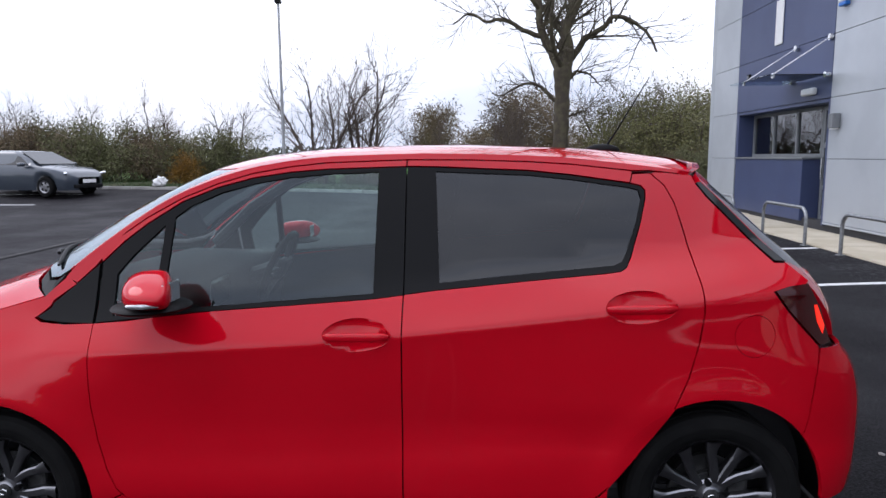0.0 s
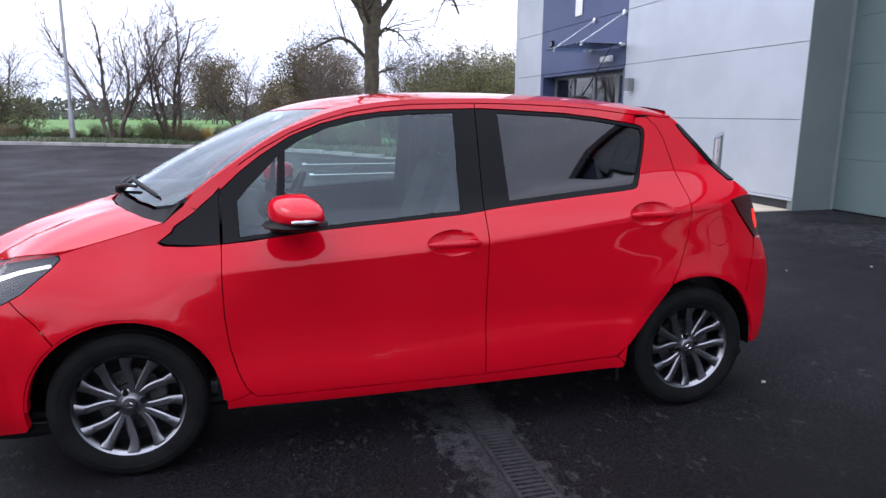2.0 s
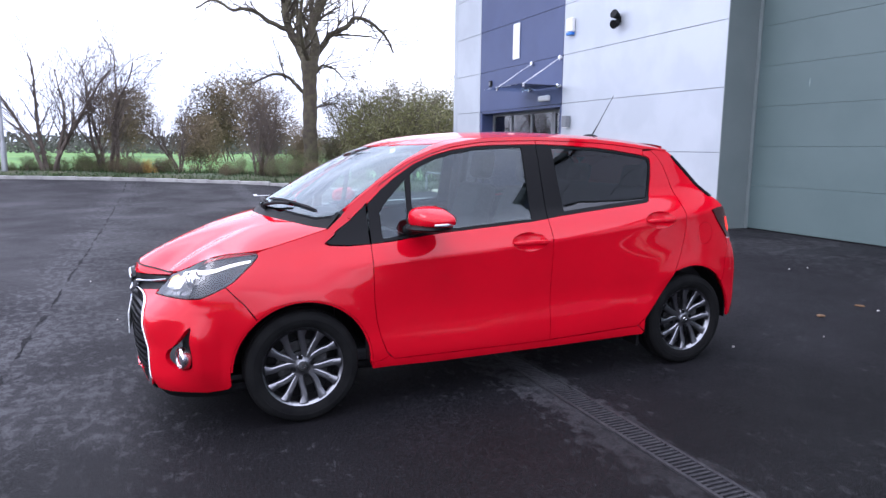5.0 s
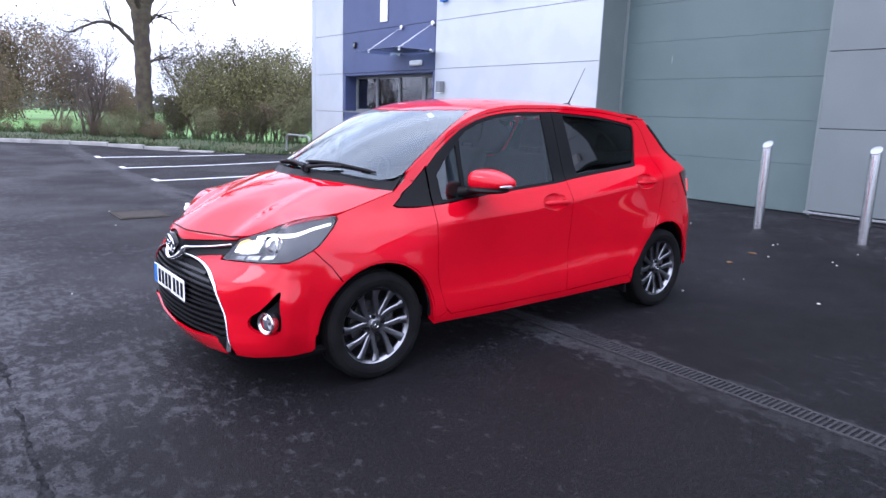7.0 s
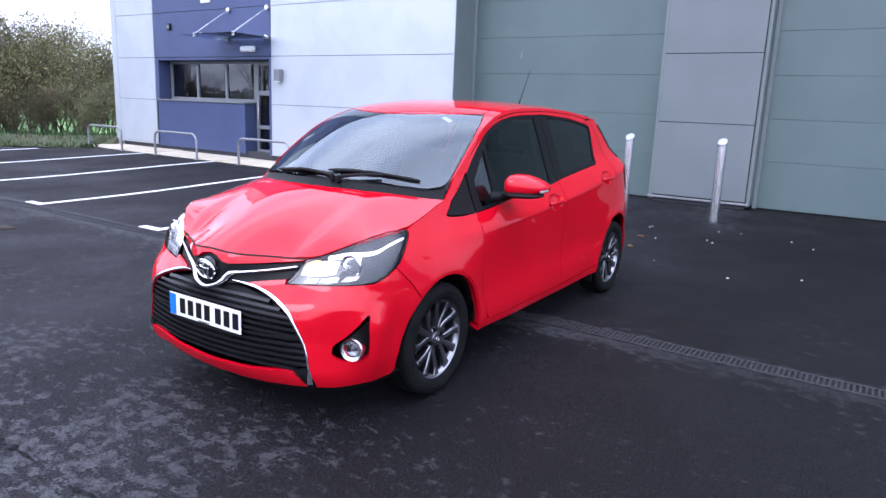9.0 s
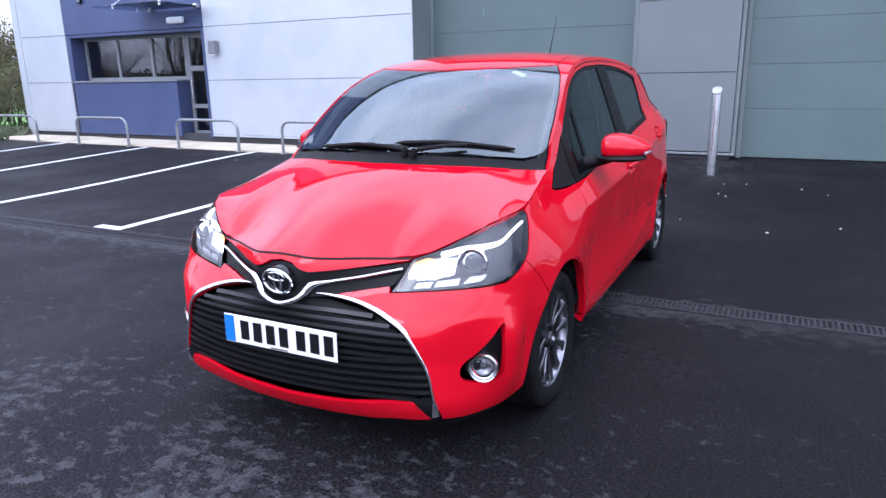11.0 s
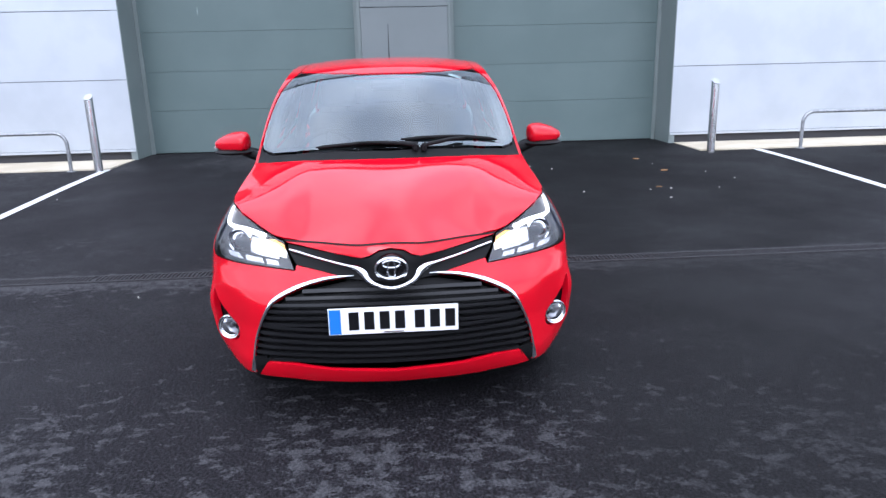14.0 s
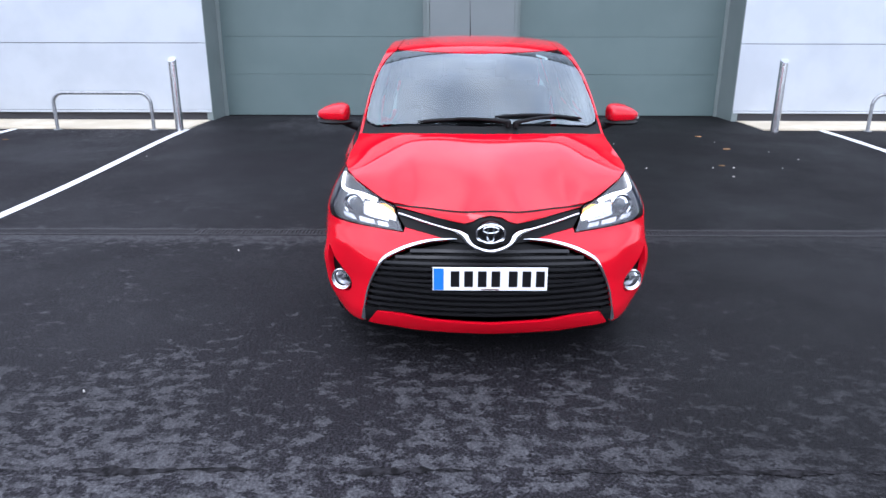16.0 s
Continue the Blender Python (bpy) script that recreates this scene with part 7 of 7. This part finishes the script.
b0, b1, b2 = bare_tree(3, -5.05, 20.5, 0.45, 1.0, 20), bare_tree(8, -3.35, 20.6, 0.45, 1.0, 200), bare_tree(21, 1.2, 19.2, 0.40, 0.72, 40, 3)
for src, x, y, s, turn in ((b1, -1.2, 22.5, 0.62, 120), (b2, -9.5, 23.5, 0.8, 70), (b1, -12.5, 24, 0.8, 10), (b0, -16, 25, 0.8, 250), (b2, -20, 26, 0.9, 160), (b1, -25, 28, 0.9, 300), (b0, 2.0, 21.8, 0.66, 310),
                           (b2, 5.2, 21.5, 0.8, 90), (b1, 6.6, 21.0, 0.8, 190), (b0, -30, 30, 0.9, 30)):
    c = copy_thing(src, pose(x, y, 0.38, 0, 0, turn))
    c.scale = (s, s, s)


def bush(seed, mat, label, per, size, scatter, h, name="bush", stems=6):
    rngs = random.Random(seed)
    verts, faces, tips = [], [], []
    for i in range(stems):
        v, f, tp = grow(seed * 11 + i, h, 0.028, 4, 0.5, 0.03, 5, (7, 5, 3), lean=(rngs.uniform(-0.6, 0.6), rngs.uniform(-0.6, 0.6)), twist=0.26, length=h * rngs.uniform(0.5, 0.75), start=0.15)
        k = len(verts)
        o = Vector((rngs.uniform(-0.7, 0.7), rngs.uniform(-0.5, 0.5), 0))
        verts += [Vector(q) + o for q in v]
        faces += [tuple(k + j for j in q) for q in f]
        tips += [(a + o, b) for a, b in tp]
    t = empty(name, pose(0, 60, -50), label, "bush", "hedgerow bushes")
    smooth(part("branchwork", (verts, faces), M_TWIG, t), 0)
    if per:
        part("foliage", leaves(tips, seed, per, size, scatter), mat, t)
    return t


bu = [bush(2, M_LEAF_B, "brown leafless hedge bush with a few dry leaves", 4, 0.035, 0.16, 2.2),
      bush(5, M_LEAF_G, "dull green hedge bush thinning in autumn", 5, 0.04, 0.17, 2.2),
      bush(9, M_LEAF, "olive-green willow thicket with small leaves", 3, 0.045, 0.17, 3.5, stems=7),
      bush(13, M_LEAF_Y, "small shrub with yellow autumn leaves", 5, 0.04, 0.14, 1.4, stems=3),
      bush(17, M_LEAF_B, "round-headed brown autumn tree in the field", 6, 0.055, 0.22, 3.0, stems=7)]
rb = random.Random(77)
first = [True] * 5


def plant(i, x, y, s, sz=None, z=0.35):
    m = pose(x, y, z, 0, 0, rb.uniform(0, 360))
    if first[i]:
        first[i] = False
        bu[i].matrix_basis = m
        t = bu[i]
    else:
        t = copy_thing(bu[i], m)
    t.scale = (s, s, sz or s)


# willow thicket by the building
for x, y, s in ((5.0, 20.2, 0.75), (6.0, 19.2, 0.85), (7.2, 18.6, 0.8), (6.4, 21.6, 0.95), (8.0, 20.5, 0.95), (8.6, 18.0, 0.75), (9.6, 19.4, 0.85), (7.4, 23.5, 1.0), (10.5, 22.0, 0.95)):
    plant(2, x, y, s)
for x, y, s in ((5.4, 22.4, 1.0), (6.9, 20.2, 0.95), (9.0, 21.6, 1.05), (8.8, 24.0, 1.1)):
    plant(2, x, y, s)
for x, y, s in ((4.4, 18.4, 0.45), (5.6, 17.2, 0.5), (6.6, 16.6, 0.6), (7.6, 16.2, 0.7), (5.2, 18.9, 0.5), (7.2, 17.6, 0.7), (8.6, 16.4, 0.8), (2.6, 19.4, 0.42), (1.6, 20.2, 0.45), (3.9, 19.8, 0.5), (6.2, 18.0, 0.6), (9.6, 17.2, 0.9), (4.8, 21.8, 0.7)):
    plant(rb.choice((1, 1, 0)), x, y, s)
for i in range(40):
    x = 3.0 - i * 0.34 + rb.uniform(-0.3, 0.3)
    yk = float(np.interp(x, kx, ky))
    plant(rb.choice((0, 0, 1)), x, yk + rb.uniform(1.4, 3.2), rb.uniform(0.18, 0.36))
# taller hedge further along
for i in range(58):
    x = -9.4 - i * 0.54 + rb.uniform(-0.4, 0.4)
    yk = float(np.interp(x, kx, ky))
    plant(rb.choice((0, 0, 1, 0)), x, yk + rb.uniform(1.8, 4.2), rb.uniform(0.80, 1.20), z=0.42)
plant(3, -9.9, 21.0, 0.95)
plant(3, -2.3, 20.0, 0.42)
# round trees out in the field
for x, y, s in ((3.5, 66, 2.4), (7.5, 60, 2.2), (-6, 90, 2.6), (0.25, 38, 1.0), (7.2, 41, 0.9)):
    plant(4, x, y, s, z=-0.12)
# hedge closing the yard behind the walk
for i in range(22):
    plant(rb.choice((0, 1)), -46 + rb.uniform(-2, 2), -44 + i * 4.0, rb.uniform(1.2, 1.7), z=0)
for i in range(16):
    plant(rb.choice((0, 1)), -44 + i * 3.2, -48 + rb.uniform(-2, 2), rb.uniform(1.2, 1.7), z=0)

# far hedge line and woods on the horizon
rf = random.Random(31)
v, f = [], []
for i in range(30000):
    a = radians(rf.uniform(-75, 70))
    band = rf.choice((0, 0, 1, 2))
    R = (130, 230, 420)[band] + rf.uniform(-4, 4)
    hmax = (2.0, 4.6, 9.5)[band] * (0.80 + 0.20 * noise.noise((a * (30, 34, 40)[band], band * 9.0, 0.3)) + 0.22 * noise.noise((a * 110, band, 4)))
    x, y = R * math.sin(a), R * math.cos(a)
    z = max(0.1, hmax) * rf.random() ** 0.8 - 0.1
    sz = (0.26, 0.5, 0.95)[band]
    d = Vector((rf.gauss(0, 1), rf.gauss(0, 0.5), rf.gauss(0, 1))).normalized() * sz
    b = Vector((d.z, 0, -d.x)).normalized() * sz * 0.8
    q = len(v)
    p = Vector((x, y, z))
    v += [p - d, p + b, p + d, p - b]
    f.append((q, q + 1, q + 2, q + 3))
tagged(part("backdrop_hedges", (v, f), M_FAR), "dark distant hedges and woods along the horizon", "hedge", kind="stuff")

# ---- grey car by the verge ----
def grey_car(m):
    c = empty("parked_car", m, "slate blue-grey hatchback parked beside the verge", "car")
    side_z = Smooth([(-2.2, 0.62), (-2.1, 0.74), (-1.6, 0.90), (-1.1, 0.98), (-0.45, 1.28), (0.1, 1.44), (0.7, 1.45), (1.4, 1.32), (2.0, 1.10), (2.25, 0.95)], 0.05)
    belt = Smooth([(-2.2, 0.60), (-2.0, 0.72), (-1.5, 0.86), (-1.0, 0.92), (0.5, 0.96), (1.5, 1.02), (2.25, 0.90)], 0.05)
    half = Smooth([(-2.22, 0.42), (-2.12, 0.66), (-1.9, 0.80), (-1.5, 0.885), (0, 0.90), (1.5, 0.89), (2.05, 0.82), (2.25, 0.62)], 0.05)
    xs = np.linspace(-2.22, 2.24, 90)
    v, f = [], []
    prof = 15
    for x in xs:
        h, zb, zt = float(half(x)), float(belt(x)), float(side_z(x))
        zlow = 0.20
        for ax in (-1.36, 1.34):
            if abs(x - ax) < 0.36:
                zlow = max(zlow, 0.31 + math.sqrt(0.36 ** 2 - (x - ax) ** 2))
        zlow = min(zlow, zb - 0.1)
        pts = [(0.93 * h, zlow), (0.985 * h, zlow + 0.3 * (zb - zlow)), (h, zlow + 0.6 * (zb - zlow)), (0.985 * h, zlow + 0.85 * (zb - zlow)), (0.95 * h, zb)]
        for t in np.linspace(0.12, 1, 10):
            w = h * 0.95 * (1 - t ** 2.2) if zt - zb < 0.2 else h * (0.95 - 0.22 * min(t * 1.5, 1)) * (1 - max(0, (t - 0.6) / 0.4) ** 2.0)
            zz = zb + (zt - zb) * (math.sin(t * 1.5708) if zt - zb < 0.2 else min(1, t / 0.75) ** 0.9 * 0.93 + 0.07 * t)
            pts.append((max(0, w), zz))
        v += [(x, -y, z) for y, z in pts]
    for i in range(len(xs) - 1):
        for j in range(prof - 1):
            a = i * prof + j
            f.append((a, a + 1, a + prof + 1, a + prof))
    v2 = v + [(x, -y, z) for x, y, z in v]
    n = len(v)
    f2 = f + [tuple(n + i for i in q[::-1]) for q in f]
    shell = smooth(part("body", (v2, f2), M_SLATE, c), 0)
    for sg in (-1, 1):
        for pts, mat, nm in (([(-0.72, 1.00), (-0.30, 1.24), (0.12, 1.34), (0.16, 0.99)], M_PRIVACY_D, "front_window"), ([(0.22, 0.99), (0.19, 1.34), (0.80, 1.33), (1.25, 1.20), (1.2, 1.04)], M_PRIVACY_D, "rear_window")):
            bm = bmesh.new()
            fv = [bm.verts.new((x, sg * (0.862 - 0.55 * (z - 0.96)) , z)) for x, z in pts]
            bm.faces.new(fv if sg < 0 else fv[::-1])
            r = bmesh.ops.extrude_face_region(bm, geom=bm.faces[:])
            bmesh.ops.translate(bm, vec=(0, -sg * 0.02, 0), verts=[e for e in r["geom"] if isinstance(e, bmesh.types.BMVert)])
            part(nm, bm, mat, shell)
        for ax in (-1.36, 1.34):
            w = smooth(part("tyre", lathe([(0.20, -0.10), (0.29, -0.10), (0.315, -0.07), (0.315, 0.07), (0.29, 0.10), (0.20, 0.10)], 36), M_RUBBER, c))
            w.location = (ax, sg * 0.79, 0.315)
            r = smooth(part("rim", lathe([(0.0, -0.085), (0.05, -0.09), (0.15, -0.075), (0.19, -0.095), (0.205, -0.10), (0.205, 0.0)], 30), M_ALLOY, w))
            if sg > 0:
                w.rotation_euler = (0, 0, math.pi)
            for a in range(5):
                an = a * 1.2566
                part("rim_slot", box(0.085, 0.165, -0.094, -0.07, -0.03, 0.03, 0.01), M_BLACK, r).data.transform(Matrix.Rotation(an, 4, "Y"))
        o = smooth(part("headlamp", box(-0.16, 0.16, -0.05, 0.05, -0.045, 0.045, 0.03, 3), M_CHROME, shell))
        o.data.transform(Matrix.Translation((-2.02, sg * 0.70, 0.70)) @ pose(0, 0, 0, 0, 12, -sg * 42))
        smooth(part("door_mirror", box(-0.10, 0.10, -0.09, 0.09, -0.06, 0.06, 0.04, 3), M_SLATE, c)).data.transform(Matrix.Translation((-0.62, sg * 0.99, 1.00)))
    part("number_plate", box(-2.245, -2.225, -0.26, 0.26, 0.42, 0.53, 0.003), M_PLATE, c)
    part("grille", box(-2.235, -2.10, -0.55, 0.55, 0.26, 0.38, 0.02), M_BLACK, c)
    bm = bmesh.new()
    fv = [bm.verts.new(p) for p in ((-1.06, -0.70, 1.015), (-1.06, 0.70, 1.015), (-0.22, 0.56, 1.405), (-0.22, -0.56, 1.405))]
    bm.faces.new(fv)
    r = bmesh.ops.extrude_face_region(bm, geom=bm.faces[:])
    bmesh.ops.translate(bm, vec=(0.0, 0, -0.02), verts=[e for e in r["geom"] if isinstance(e, bmesh.types.BMVert)])
    part("windscreen", bm, M_PRIVACY_D, c)
    return c


grey_car(pose(-14.0, 18.35, gz(-13, 18.2), 0, 0, 180 - 14))
bag = empty("litter_bag", pose(-10.6, 20.0, gz(-10.6, 19.9) + 0.12), "crumpled white and blue plastic bag on the kerb", "bag")
bm = bmesh.new()
bmesh.ops.create_icosphere(bm, subdivisions=3, radius=0.22)
for v in bm.verts:
    v.co *= 1 + 0.5 * noise.noise(v.co * 9)
    v.co.z = max(v.co.z * 0.9 + 0.12, 0)
smooth(part("sack", bm, M_WHITE, bag), 20)

# ---- fallen leaves and chips on the asphalt ----
rl_ = random.Random(12)
for i in range(46):
    if i < 26:
        x, y = rl_.uniform(1.6, 4.8), rl_.uniform(-4.2, 1.6)
    else:
        x, y = rl_.uniform(-3.4, 4.5), rl_.uniform(-3.5, 8.5)
        if -2.2 < x < 2.1 and abs(y) < 1.1:
            continue
    leaf = i % 5 == 0
    s = rl_.uniform(0.025, 0.05) if leaf else rl_.uniform(0.005, 0.013)
    n = 7
    ring = [(s * (1 + 0.4 * rl_.random()) * math.cos(6.283 * k / n), s * 0.55 * (1 + 0.5 * rl_.random()) * math.sin(6.283 * k / n), 0.004 + 0.006 * rl_.random()) for k in range(n)]
    v = ring + [(0, 0, 0.012)] + [(a, b, 0.0) for a, b, _ in ring]
    f = [(k, (k + 1) % n, n) for k in range(n)] + [(n + 1 + k, n + 1 + (k + 1) % n, (k + 1) % n, k) for k in range(n)]
    o = tagged(part("fallen_leaf" if leaf else "paper_scrap", (v, f), M_LITTER if leaf else M_CHIP), "dry brown leaf lying on the asphalt" if leaf else "tiny pale scrap lying on the asphalt", "leaf" if leaf else "scrap", "litter on the yard")
    o.matrix_basis = pose(x, y, gz(x) + 0.001, 0, 0, rl_.uniform(0, 360))
